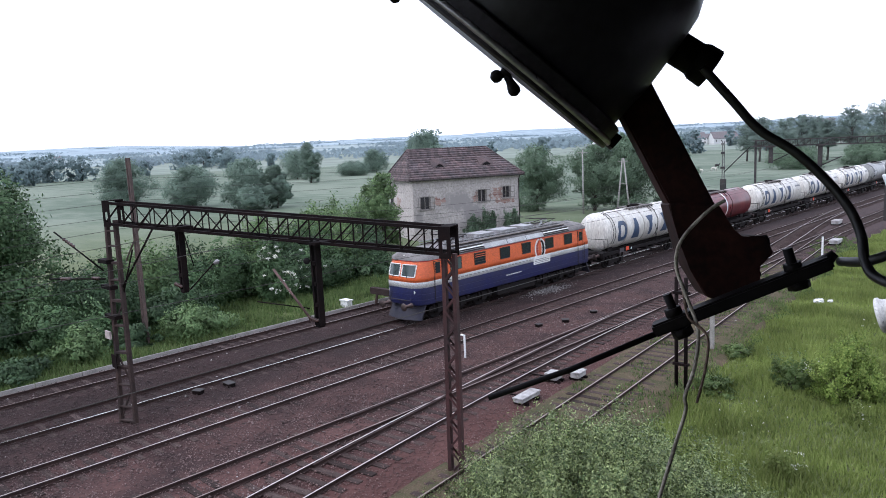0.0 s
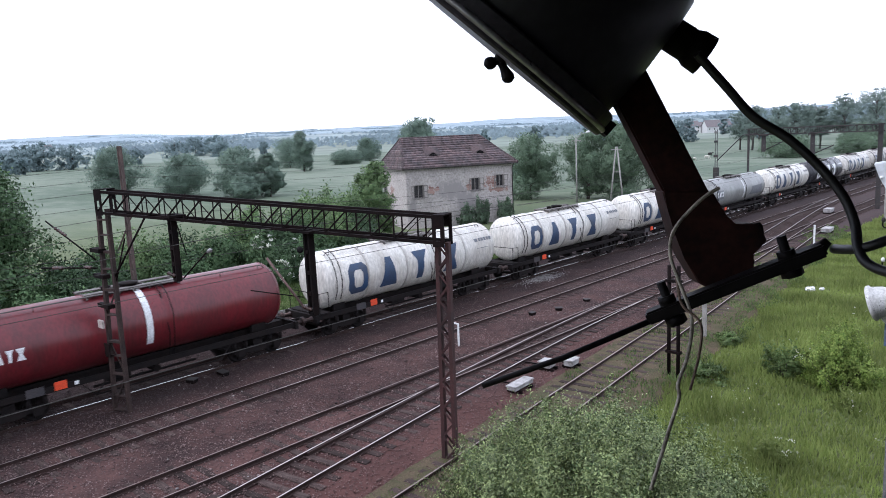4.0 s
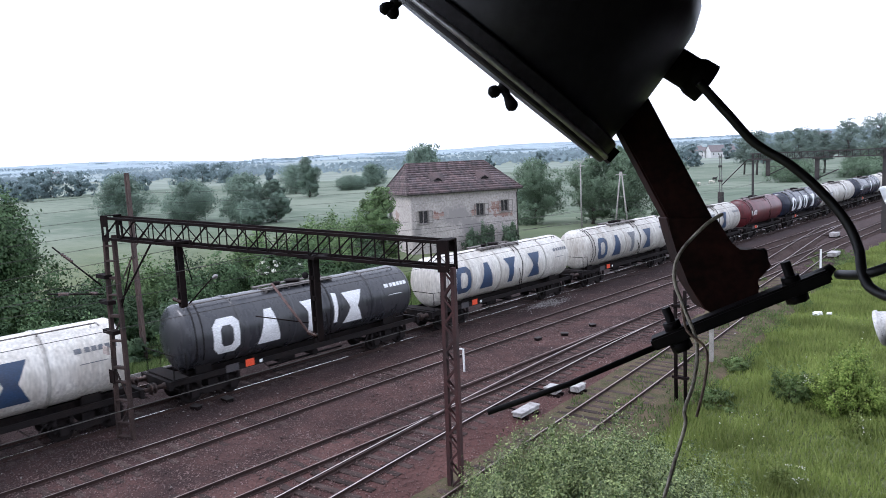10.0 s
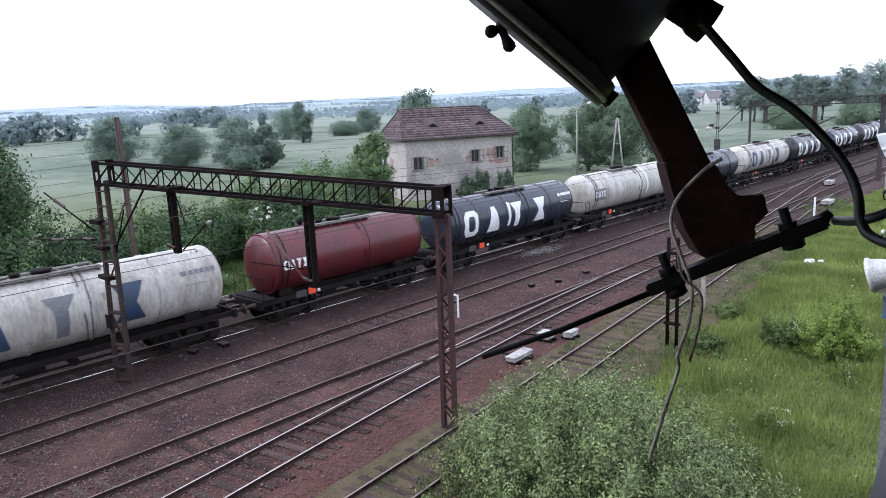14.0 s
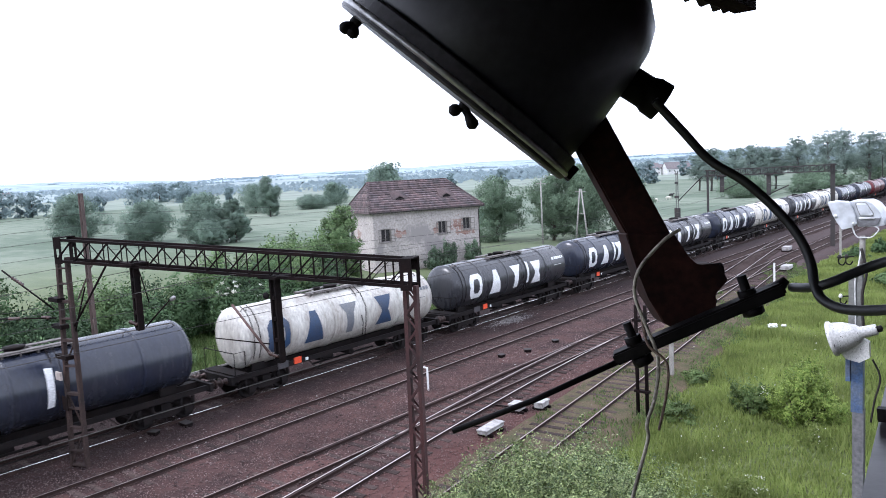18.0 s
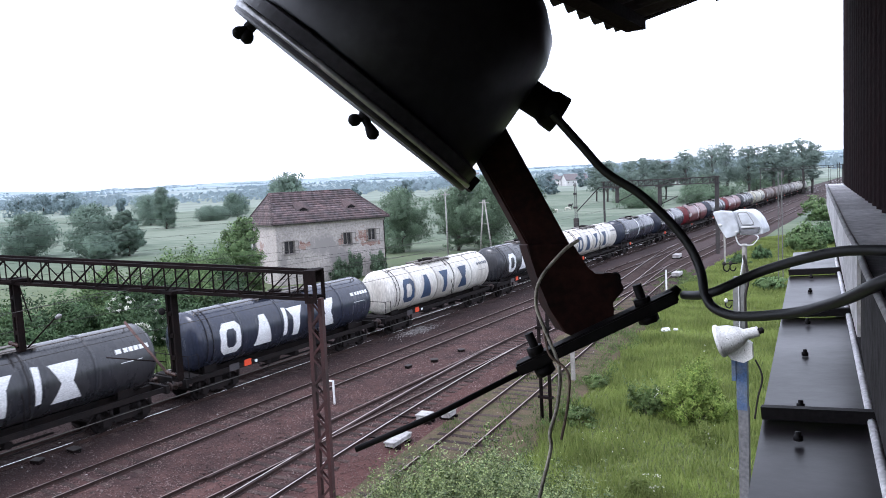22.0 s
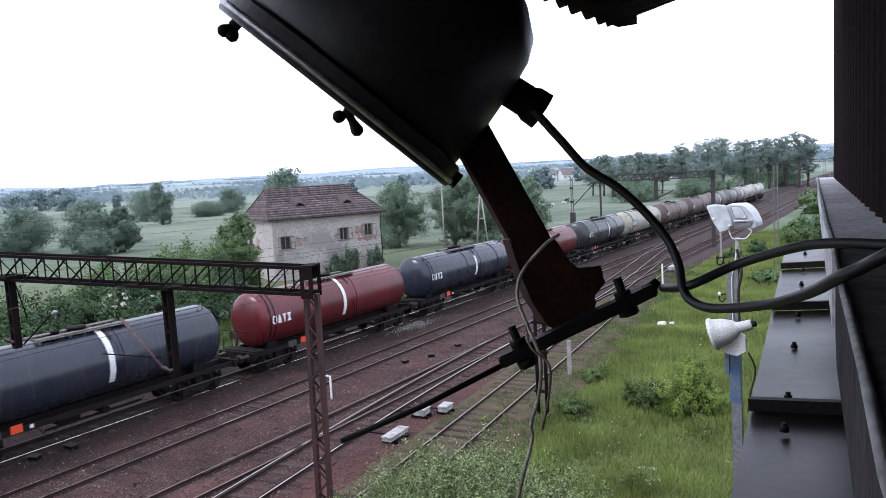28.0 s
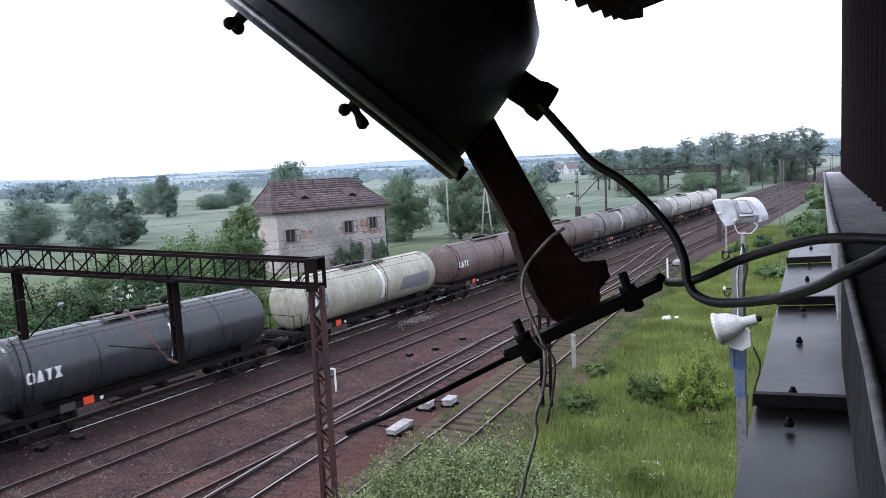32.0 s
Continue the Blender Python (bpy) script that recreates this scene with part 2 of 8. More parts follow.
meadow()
M_RAIL = mat("rail_steel", (0.52, 0.465, 0.45), 0.36, 0.95, (0.42, 0.35, 0.34), 1.0, 30, 0.4, 0.0)
M_BRIGHT = mat("rail_polished", (0.72, 0.69, 0.67), 0.26, 0.95, (0.6, 0.55, 0.53), 1.0, 30, 0.4, 0.0)
M_WORN = mat("rail_worn", (0.27, 0.215, 0.20), 0.38, 0.7, (0.19, 0.125, 0.11), 0.6, 30, 0.5, 0.0)
M_RUSTRAIL = mat("rail_rust", (0.045, 0.026, 0.022), 0.8, 0.0, (0.026, 0.017, 0.016), 2.0, 30, 0.5, 0.2, spec=0.2)
M_SLEEPER = mat("sleeper_wood", (0.034, 0.024, 0.022), 0.9, 0, (0.07, 0.05, 0.045), 2.0, 20, 0.5, 0.4, rnd=0.4, stretch=(1, 5, 5), spec=0.12)
M_RUST = mat("rusty_steel", (0.006, 0.005, 0.005), 0.85, 0.0, (0.014, 0.0085, 0.008), 1.5, 25, 0.5, 0.3, spec=0.06)
M_DARK = mat("dark_steel", (0.022, 0.02, 0.02), 0.7, 0.3, (0.05, 0.04, 0.035), 2, 30, 0.5, 0.2)
M_BLACK = mat("black_paint", (0.006, 0.005, 0.006), 0.6, 0.0, (0.011, 0.009, 0.009), 4, 60, 0.5, 0.15, spec=0.12)
M_WHITE = mat("white_paint", (0.72, 0.72, 0.72), 0.6, 0, (0.5, 0.5, 0.48), 3, 30, 0.4, 0.1)

# ---- ground, track bed and tracks (rail tops at z = 0, tracks run along y)
def land(x, y):
    r = math.hypot(x, y)
    z = -0.45 - 0.5 * min(1, max(0, (-x - 37) / 8)) + 0.15 * noise.noise(Vector((x * 0.05, y * 0.05, 0)))
    if r > 500:
        k = (r - 500) / 3000
        z += 56 * k ** 1.25 * (1 + 0.55 * noise.noise(Vector((x * 0.0011, y * 0.0011, 3))))
    return z


def ground():
    bm = bmesh.new()
    rs = [2, 6] + [10 * 1.055 ** i for i in range(110)]
    rs = [r for r in rs if r < 3900] + [4200]
    n, rings = 180, []
    for r in rs:
        rings.append([bm.verts.new((r * math.cos(a), r * math.sin(a), land(r * math.cos(a), r * math.sin(a)))) for a in (k * math.tau / n for k in range(n))])
    for q, w in zip(rings, rings[1:]):
        for k in range(n):
            bm.faces.new((q[k], q[(k + 1) % n], w[(k + 1) % n], w[k])).smooth = True
    bm.faces.new(rings[0])
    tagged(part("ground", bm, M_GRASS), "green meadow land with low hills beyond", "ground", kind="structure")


ground()


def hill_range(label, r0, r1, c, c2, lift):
    """A ring of rolling distant land laid over the plain, with haze painted into its colour."""
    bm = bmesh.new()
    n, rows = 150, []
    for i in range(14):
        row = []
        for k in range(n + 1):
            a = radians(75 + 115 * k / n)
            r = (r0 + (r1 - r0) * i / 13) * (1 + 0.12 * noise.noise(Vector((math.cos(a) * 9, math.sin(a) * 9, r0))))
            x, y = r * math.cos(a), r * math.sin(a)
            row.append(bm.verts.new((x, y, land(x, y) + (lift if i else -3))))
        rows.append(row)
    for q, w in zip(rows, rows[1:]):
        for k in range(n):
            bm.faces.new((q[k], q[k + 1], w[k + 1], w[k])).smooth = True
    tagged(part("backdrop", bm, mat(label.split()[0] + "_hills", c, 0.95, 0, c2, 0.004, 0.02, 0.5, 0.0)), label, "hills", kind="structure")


# each farther ring is coloured paler and bluer to stand for haze
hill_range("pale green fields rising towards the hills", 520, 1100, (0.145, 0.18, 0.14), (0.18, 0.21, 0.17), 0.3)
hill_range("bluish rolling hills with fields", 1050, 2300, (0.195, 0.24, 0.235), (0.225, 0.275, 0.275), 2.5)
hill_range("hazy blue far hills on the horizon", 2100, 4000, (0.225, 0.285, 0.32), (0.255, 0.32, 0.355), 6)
X0, X1, X2, X3 = -32.7, -28.41, -23.84, -19.1


def t4(y):
    return max(X3, -13.5 - 0.107 * (y - 20)) if y > 0 else -11.36 - 0.107 * y


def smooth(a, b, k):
    k = min(1, max(0, k))
    return a + (b - a) * k * k * (3 - 2 * k)


def td(y):
    if y > 37:
        return X3
    k = (37 - y) / 37
    return X3 + 4.1 * (k ** 1.55) + max(0, -y) * 0.165


def tx(y):
    return smooth(X3, X2, (y - 42) / 55)


def bed():
    """One ballast shoulder slab under all the tracks, crowned a little and uneven."""
    bm = bmesh.new()
    ys = [-60 + 1.5 * i for i in range(140)] + [150 + 12 * i for i in range(60)]
    us = [i / 40 for i in range(41)]
    rows = []
    for y in ys:
        left, right = -34.2, max(t4(max(y, -30)) + 1.9, -16.2)
        row = []
        for i, u in enumerate(us):
            x = left + (right - left) * u
            z = -0.16 + 0.05 * noise.noise(Vector((x * 0.5, y * 0.35, 1))) + 0.025 * noise.noise(Vector((x * 2.2, y * 2.0, 5)))
            if i in (0, 40):
                z = -0.9
                x += -0.7 if i == 0 else 0.5
            row.append(bm.verts.new((x, y, z)))
        rows.append(row)
    for q, w in zip(rows, rows[1:]):
        for k in range(40):
            bm.faces.new((q[k], q[k + 1], w[k + 1], w[k])).smooth = True
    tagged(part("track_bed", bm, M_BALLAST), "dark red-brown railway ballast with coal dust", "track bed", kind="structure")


bed()
RAILP = [(-0.07, -0.15), (0.07, -0.15), (0.07, -0.13), (0.012, -0.11), (0.012, -0.045), (0.036, -0.03), (0.036, 0), (-0.036, 0), (-0.036, -0.03), (-0.012, -0.045), (-0.012, -0.11), (-0.07, -0.13)]


def rail(parent, fx, side, y0, y1, top, step):
    """A flat-bottomed rail: rusty web and foot, worn running surface on top."""
    bm, bt = bmesh.new(), bmesh.new()
    n = max(1, int((y1 - y0) / step))
    prev = pt = None
    for i in range(n + 1):
        y = y0 + (y1 - y0) * i / n
        x = fx(y) + side * 0.72
        ring = [bm.verts.new((x + a, y, b - 0.002)) for a, b in RAILP]
        tp = [bt.verts.new((x - 0.027, y, 0.002)), bt.verts.new((x + 0.027, y, 0.002))]
        if prev:
            for k in range(12):
                bm.faces.new((prev[k], prev[(k + 1) % 12], ring[(k + 1) % 12], ring[k]))
            bt.faces.new((pt[0], pt[1], tp[1], tp[0]))
        prev, pt = ring, tp
    r = part("rail", bm, M_RUSTRAIL, parent)
    part("running_surface", bt, top, r)


TRACKS = []


def track(label, fx, y0, y1, top, step=300.0, tie0=-25, tie1=140):
    t = thing("track", label, "railway track", "tracks of the yard")
    for s in (-1, 1):
        rail(t, fx, s, y0, y1, top, step)
    TRACKS.append((t, fx, max(y0, tie0), min(y1, tie1)))
    return t


track("disused dark siding beside the grass verge", lambda y: X0, -70, 29, M_WORN)
track("main line with worn bright rails under the tank train", lambda y: X1, -90, 700, M_BRIGHT)
track("second main line with worn rails on dark ballast", lambda y: X2, -90, 700, M_RAIL)
track("third straight track with rusty rails", lambda y: X3, -90, 500, M_WORN)
track("diverging turnout track with bright worn rails", td, -60, 37, M_RAIL, 1.5)
track("rusty siding in weeds that joins the yard", t4, -30, 72, M_WORN, 6)
track("crossover track between two lines", tx, 42, 97, M_RAIL, 3)
for t, fx, y0, y1 in ((TRACKS[3][0], lambda y: X3, 15, 37), (TRACKS[4][0], td, 12, 34)):
    for side, a, b in ((0.86, y0 + 2, y1 - 6), (-0.86, y0, y1)):
        rail(t, fx, side, a, b, M_RUSTRAIL, 1.5)

# ---- gantry with two lattice masts
LM, RM = Vector((-26.3, 10.05, -0.3)), Vector((-13.95, 14.6, -0.25))
LZ, RZ = 7.75, 6.7


def lattice_mast(bm, base, top, w0, w1, depth, n, axis, leg=0.13):
    """Two channel legs that lean together, laced with zigzag flats on both faces."""
    ax, up = Vector(axis), Vector((0, 0, 1))
    ay = ax.cross(up)
    for s in (-1, 1):
        a = base + ax * s * w0 / 2
        b = top + ax * s * w1 / 2
        bar(bm, a, b, leg, depth, up=ay)
    for f in (-1, 1):
        for i in range(n):
            k0, k1 = i / n, (i + 1) / n
            p, q = base.lerp(top, k0), base.lerp(top, k1)
            s = 1 if i % 2 else -1
            bar(bm, p + ax * s * (w0 + (w1 - w0) * k0) / 2 + ay * f * depth * 0.5, q - ax * s * (w0 + (w1 - w0) * k1) / 2 + ay * f * depth * 0.5, 0.06, 0.012, up=ay)


def gantry():
    g = thing("catenary_gantry", "rusty black lattice catenary gantry spanning the tracks", "gantry")
    d = (RM - LM).normalized()
    side = d.cross(Vector((0, 0, 1)))
    lt, rt = LM + d * 0.22 + Vector((0, 0, LZ)), RM + Vector((0.0, 0.1, RZ))
    bm = bmesh.new()
    lattice_mast(bm, LM, lt, 0.72, 0.42, 0.16, 0, d, 0.10)
    for k in (0.03, 0.1, 0.21, 0.3, 0.37, 0.5, 0.62, 0.72, 0.8, 0.88, 0.95):
        c, w = LM.lerp(lt, k), 0.72 - 0.3 * k
        bar(bm, c - d * w / 2, c + d * w / 2, 0.18, 0.09 if k in (0.37, 0.62, 0.8) else 0.05, up=(0, 0, 1))
    for k0, k1, f in ((0.03, 0.21, 1), (0.21, 0.37, -1), (0.5, 0.62, 1)):
        bar(bm, LM.lerp(lt, k0) - d * f * (0.36 - 0.15 * k0), LM.lerp(lt, k1) + d * f * (0.36 - 0.15 * k1), 0.04, 0.05, up=side)
    part("mast", bm, mat("flaking_rust", (0.026, 0.02, 0.019), 0.85, 0.0, (0.062, 0.04, 0.034), 1.2, 22, 0.5, 0.3, spec=0.15), g, "rusty laced mast with splayed legs")
    bm = bmesh.new()
    lattice_mast(bm, RM + d * 0.06, rt + d * 0.06, 0.36, 0.32, 0.2, 16, d, 0.11)
    part("mast", bm, mat("mast_rust", (0.055, 0.016, 0.015), 0.85, 0.1, (0.02, 0.011, 0.011), 0.7, 25, 0.5, 0.3), g, "red-rusted laced mast with flat lattice bars")
    for p, w in ((LM, 0.9), (RM, 0.7)):
        bm = bmesh.new()
        box(bm, p.x - w / 2, p.y - 0.35, -0.6, p.x + w / 2, p.y + 0.35, -0.3)
        part("footing", bm, M_CONC, g, "mossy concrete footing")
    a, b = lt + d * 0.02 - Vector((0, 0, 0.1)), rt + d * 0.20
    hh, hw = 0.74, 0.28
    for s in (-1, 1):
        for z in (0, hh):
            bm = bmesh.new()
            bar(bm, a + side * s * hw + Vector((0, 0, z)), b + side * s * hw + Vector((0, 0, z)), 0.09, 0.09)
            part("chord", bm, M_RUST, g)
        n = 17
        for i in range(n):
            p, q = a.lerp(b, i / n), a.lerp(b, (i + 1) / n)
            for lo, hi in ((p, q),):
                bm = bmesh.new()
                if s > 0:
                    bar(bm, lo + side * s * hw, hi + side * s * hw + Vector((0, 0, hh)), 0.065, 0.03)
                elif i < 9:
                    bar(bm, hi + side * s * hw, lo + side * s * hw + Vector((0, 0, hh)), 0.035, 0.02)
                else:
                    bar(bm, lo + side * s * hw, hi + side * s * hw + Vector((0, 0, hh)), 0.02, 0.02)
                part("lattice_bar", bm, M_RUST, g)
                bm = bmesh.new()
                bar(bm, hi + side * s * hw, hi + side * s * hw + Vector((0, 0, hh)), 0.05, 0.02)
                part("upright_bar", bm, M_RUST, g)
    n = 12
    for i in range(n):
        p, q = a.lerp(b, i / n), a.lerp(b, (i + 1) / n)
        for z in (0, hh):
            bm = bmesh.new()
            bar(bm, p + side * hw + Vector((0, 0, z)), q - side * hw + Vector((0, 0, z)), 0.05, 0.02)
            part("bracing_bar", bm, M_RUST, g)
    for p, e in ((b - d * 0.14, 0.18), (a + d * 0.15, 0.16)):
        bm = bmesh.new()
        u = Matrix.Translation(p) @ Matrix.Rotation(math.atan2(d.y, d.x), 4, "Z")
        for y in (-0.33, 0.30):
            for q in ((-e, -0.1, e, 0.06), (-e, 0.42, e, hh + 0.05), (-e, 0.06, -0.07, 0.42), (0.07, 0.06, e, 0.42)):
                box(bm, q[0], y, q[1], q[2], y + 0.03, q[3], u)
        box(bm, -e, -0.33, hh + 0.05, e, 0.33, hh + 0.08, u)
        bmesh.ops.remove_doubles(bm, verts=bm.verts, dist=0.001)
        part("end_plate", bm, M_RUST, g, "dark box plates at the beam's end")


M_CONC = mat("concrete", (0.32, 0.30, 0.28), 0.9, 0, (0.2, 0.19, 0.17), 2, 30, 0.5, 0.3)
gantry()


# ---- tank train
OFF0, V, ACC = 44.53, 13.90, 0.0083
TRAIN = []
M_GRIME = mat("underframe_grime", (0.0065, 0.0055, 0.0058), 0.9, 0.0, (0.015, 0.0105, 0.0095), 2, 25, 0.5, 0.3, spec=0.2)
M_DUSTY = mat("dusty_steel", (0.16, 0.145, 0.135), 0.8, 0.1, (0.06, 0.05, 0.045), 2, 20, 0.5, 0.2)
M_BUFFER = mat("buffer_steel", (0.05, 0.045, 0.045), 0.5, 0.7, (0.1, 0.06, 0.05), 4, 30, 0.5, 0.1)
M_ORANGE = mat("hazard_orange", (0.75, 0.075, 0.02), 0.5, 0, (0.55, 0.06, 0.02), 3, 30, 0.3, 0.05)
M_LETTER_BLUE = mat("letter_blue", (0.018, 0.052, 0.12), 0.55, 0, (0.04, 0.05, 0.08), 1.2, 20, 0.5, 0.05)
M_LETTER_WHITE = mat("letter_white", (0.78, 0.79, 0.80), 0.5, 0, (0.6, 0.6, 0.6), 2, 20, 0.4, 0.05)
M_LETTER_GREY = mat("letter_grey", (0.12, 0.13, 0.15), 0.6, 0, (0.2, 0.2, 0.2), 3, 20, 0.4, 0.05)
M_PLATE = mat("data_plate", (0.03, 0.03, 0.035), 0.6, 0, (0.06, 0.05, 0.05), 3, 20, 0.4, 0.05)
M_REDTAG = mat("red_plate", (0.45, 0.03, 0.025), 0.6)


def paint(name, c, c2, rough=0.42, mix=0.35):
    """Tank paint with rain streaks, rust runs and dusty patches."""
    m = mat(name, c, rough - 0.08, 0, c2, 0.9, 9, mix, 0.05, rnd=0.10, stretch=(1.2, 1.6, 0.3))
    n, l = m.node_tree.nodes, m.node_tree.links
    b = n["Principled BSDF"]
    base = b.inputs["Base Color"].links[0].from_socket
    tc = n.new("ShaderNodeTexCoord")
    for scale, lo, hi, amount, tone in (((0.25, 1.5, 0.22), 0.55, 0.8, 0.5, tuple(v * 0.45 + 0.012 for v in c2)), ((0.5, 0.42, 0.6), 0.5, 0.78, 0.5, tuple(v * 0.7 for v in c2))):
        mp, ns, r, x = n.new("ShaderNodeMapping"), n.new("ShaderNodeTexNoise"), n.new("ShaderNodeMapRange"), n.new("ShaderNodeMix")
        mp.inputs["Scale"].default_value = scale
        ns.inputs["Scale"].default_value, ns.inputs["Detail"].default_value, ns.inputs["Roughness"].default_value = 1.0, 5, 0.6
        r.inputs["From Min"].default_value, r.inputs["From Max"].default_value, r.inputs["To Max"].default_value = lo, hi, amount
        x.data_type = "RGBA"
        oi, ad = n.new("ShaderNodeObjectInfo"), n.new("ShaderNodeVectorMath")
        sc = n.new("ShaderNodeVectorMath")
        sc.operation = "SCALE"
        sc.inputs[0].default_value = (7.1, 31.7, 5.3)
        l.new(oi.outputs["Random"], sc.inputs["Scale"])
        l.new(tc.outputs["Object"], mp.inputs["Vector"])
        l.new(mp.outputs["Vector"], ad.inputs[0])
        l.new(sc.outputs["Vector"], ad.inputs[1])
        l.new(ad.outputs["Vector"], ns.inputs["Vector"])
        l.new(ns.outputs["Fac"], r.inputs["Value"])
        l.new(r.outputs["Result"], x.inputs["Factor"])
        l.new(base, x.inputs["A"])
        x.inputs["B"].default_value = (*tone, 1)
        base = x.outputs["Result"]
    l.new(base, b.inputs["Base Color"])
    return m


P_WHITE = paint("tank_white", (0.66, 0.645, 0.60), (0.40, 0.355, 0.30), 0.45)
P_DIRTY = paint("tank_dirty_white", (0.52, 0.51, 0.47), (0.27, 0.24, 0.21), 0.55, 0.5)
P_GREY = paint("tank_grey", (0.27, 0.275, 0.262), (0.17, 0.17, 0.165))
P_DARK = paint("tank_slate", (0.026, 0.028, 0.034), (0.052, 0.051, 0.053), 0.36)
P_BLUE = paint("tank_navy", (0.017, 0.022, 0.040), (0.042, 0.045, 0.056), 0.33)
P_RED = paint("tank_red", (0.135, 0.0125, 0.0175), (0.075, 0.014, 0.0165), 0.4, 0.5)
P_MAROON = paint("tank_maroon", (0.105, 0.0115, 0.0165), (0.06, 0.0125, 0.015), 0.45, 0.6)
P_BROWN = paint("tank_brown", (0.075, 0.045, 0.042), (0.13, 0.10, 0.085), 0.6, 0.5)
P_DUSTY = paint("tank_dusty_grey", (0.20, 0.19, 0.18), (0.11, 0.095, 0.09), 0.6, 0.5)
P_CREAM = paint("tank_cream", (0.42, 0.41, 0.33), (0.27, 0.25, 0.20), 0.55, 0.5)
R_TANK, Z_TANK = 1.42, 2.66


def bogie_mesh():
    bm = bmesh.new()
    for s in (-1, 1):
        box(bm, s * 0.98 - 0.05, -1.2, 0.40, s * 0.98 + 0.05, 1.2, 0.62)
        box(bm, s * 0.98 - 0.05, -0.5, 0.32, s * 0.98 + 0.05, 0.5, 0.40)
        for y in (-0.9, 0.9):
            box(bm, s * 1.05 - 0.1, y - 0.16, 0.3, s * 1.05 + 0.1, y + 0.16, 0.62)
            for e in (-0.28, 0.28):
                tube(bm, [(s * 1.02, y + e, 0.60), (s * 1.02, y + e, 0.92)], 0.085, 8)
    box(bm, -1.0, -0.22, 0.5, 1.0, 0.22, 0.88)
    for y in (-1.2, 1.2):
        box(bm, -0.95, y - 0.05, 0.45, 0.95, y + 0.05, 0.56)
    return mesh_of("bogie_frame", bm, M_GRIME)


def wheelset_mesh(r=0.46):
    bm = bmesh.new()
    for s in (-1, 1):
        lathe(bm, [(0.12, s * 0.66), (r + 0.025, s * 0.67), (r + 0.025, s * 0.70), (r, s * 0.71), (r - 0.01, s * 0.81), (r - 0.07, s * 0.81), (r - 0.1, s * 0.77), (0.16, s * 0.76), (0.12, s * 0.86), (0.0, s * 0.86)], None, 20, "x")
        for k in range(4):
            bar(bm, (s * 0.775, 0, 0), (s * 0.775, 0.36 * math.cos(k * 1.57), 0.36 * math.sin(k * 1.57)), 0.05, 0.06, up=(1, 0, 0))
    tube(bm, [(-0.7, 0, 0), (0.7, 0, 0)], 0.08, 8)
    return mesh_of("wheelset", bm, M_GRIME)


def buffer_mesh():
    bm = bmesh.new()
    lathe(bm, [(0.14, 0.0), (0.14, 0.06), (0.1, 0.06), (0.09, 0.4), (0.06, 0.4), (0.06, 0.55), (0.2, 0.56), (0.225, 0.59), (0.2, 0.62), (0.0, 0.63)], None, 16, "y")
    return mesh_of("buffer", bm, M_BUFFER)


ME_BOGIE, ME_WHEELS, ME_BUFFER = bogie_mesh(), wheelset_mesh(), buffer_mesh()


def wrap(bm, quads, yc, ac, r, n=6):
    """Lay flat quads (s along the wagon, v up the tank side, in metres) on the tank's +x side round the height ac."""
    for q in quads:
        grid = []
        for i in range(n + 1):
            row = []
            for j in range(3):
                k, u = i / n, j / 2
                s = (q[0][0] * (1 - u) + q[1][0] * u) * (1 - k) + (q[3][0] * (1 - u) + q[2][0] * u) * k
                v = (q[0][1] * (1 - u) + q[1][1] * u) * (1 - k) + (q[3][1] * (1 - u) + q[2][1] * u) * k
                a = ac + v / r
                row.append(bm.verts.new((r * math.cos(a), yc + s, Z_TANK + r * math.sin(a))))
            grid.append(row)
        for a, b in zip(grid, grid[1:]):
            for j in range(2):
                bm.faces.new((a[j], a[j + 1], b[j + 1], b[j])).smooth = True
    bmesh.ops.remove_doubles(bm, verts=bm.verts, dist=0.002)


def ring_shape(w, h, t):
    o = [(-w, -h * 0.6), (-w, h * 0.6), (-w * 0.6, h), (w * 0.6, h), (w, h * 0.6), (w, -h * 0.6), (w * 0.6, -h), (-w * 0.6, -h)]
    i = [(x * (1 - t / w), y * (1 - t / h)) for x, y in o]
    return [(o[k], o[(k + 1) % 8], i[(k + 1) % 8], i[k]) for k in range(8)]


def shapes(w, h):
    """Four plain emblem shapes: a ring, a wedge, a flared block and an hourglass."""
    return [ring_shape(w, h, w * 0.54),
            [((-w * 0.92, -h), (w * 0.92, -h), (0.3 * w, h), (-0.3 * w, h))],
            [((-w * 0.34, -h), (w * 0.34, -h), (w * 0.4, h * 0.35), (-w * 0.4, h * 0.35)), ((-w * 0.4, h * 0.35), (w * 0.4, h * 0.35), (w * 0.9, h), (-w * 0.9, h))],
            [((-w * 0.95, -h), (w * 0.95, -h), (w * 0.36, 0), (-w * 0.36, 0)), ((-w * 0.36, 0), (w * 0.36, 0), (w * 0.95, h), (-w * 0.95, h))]]


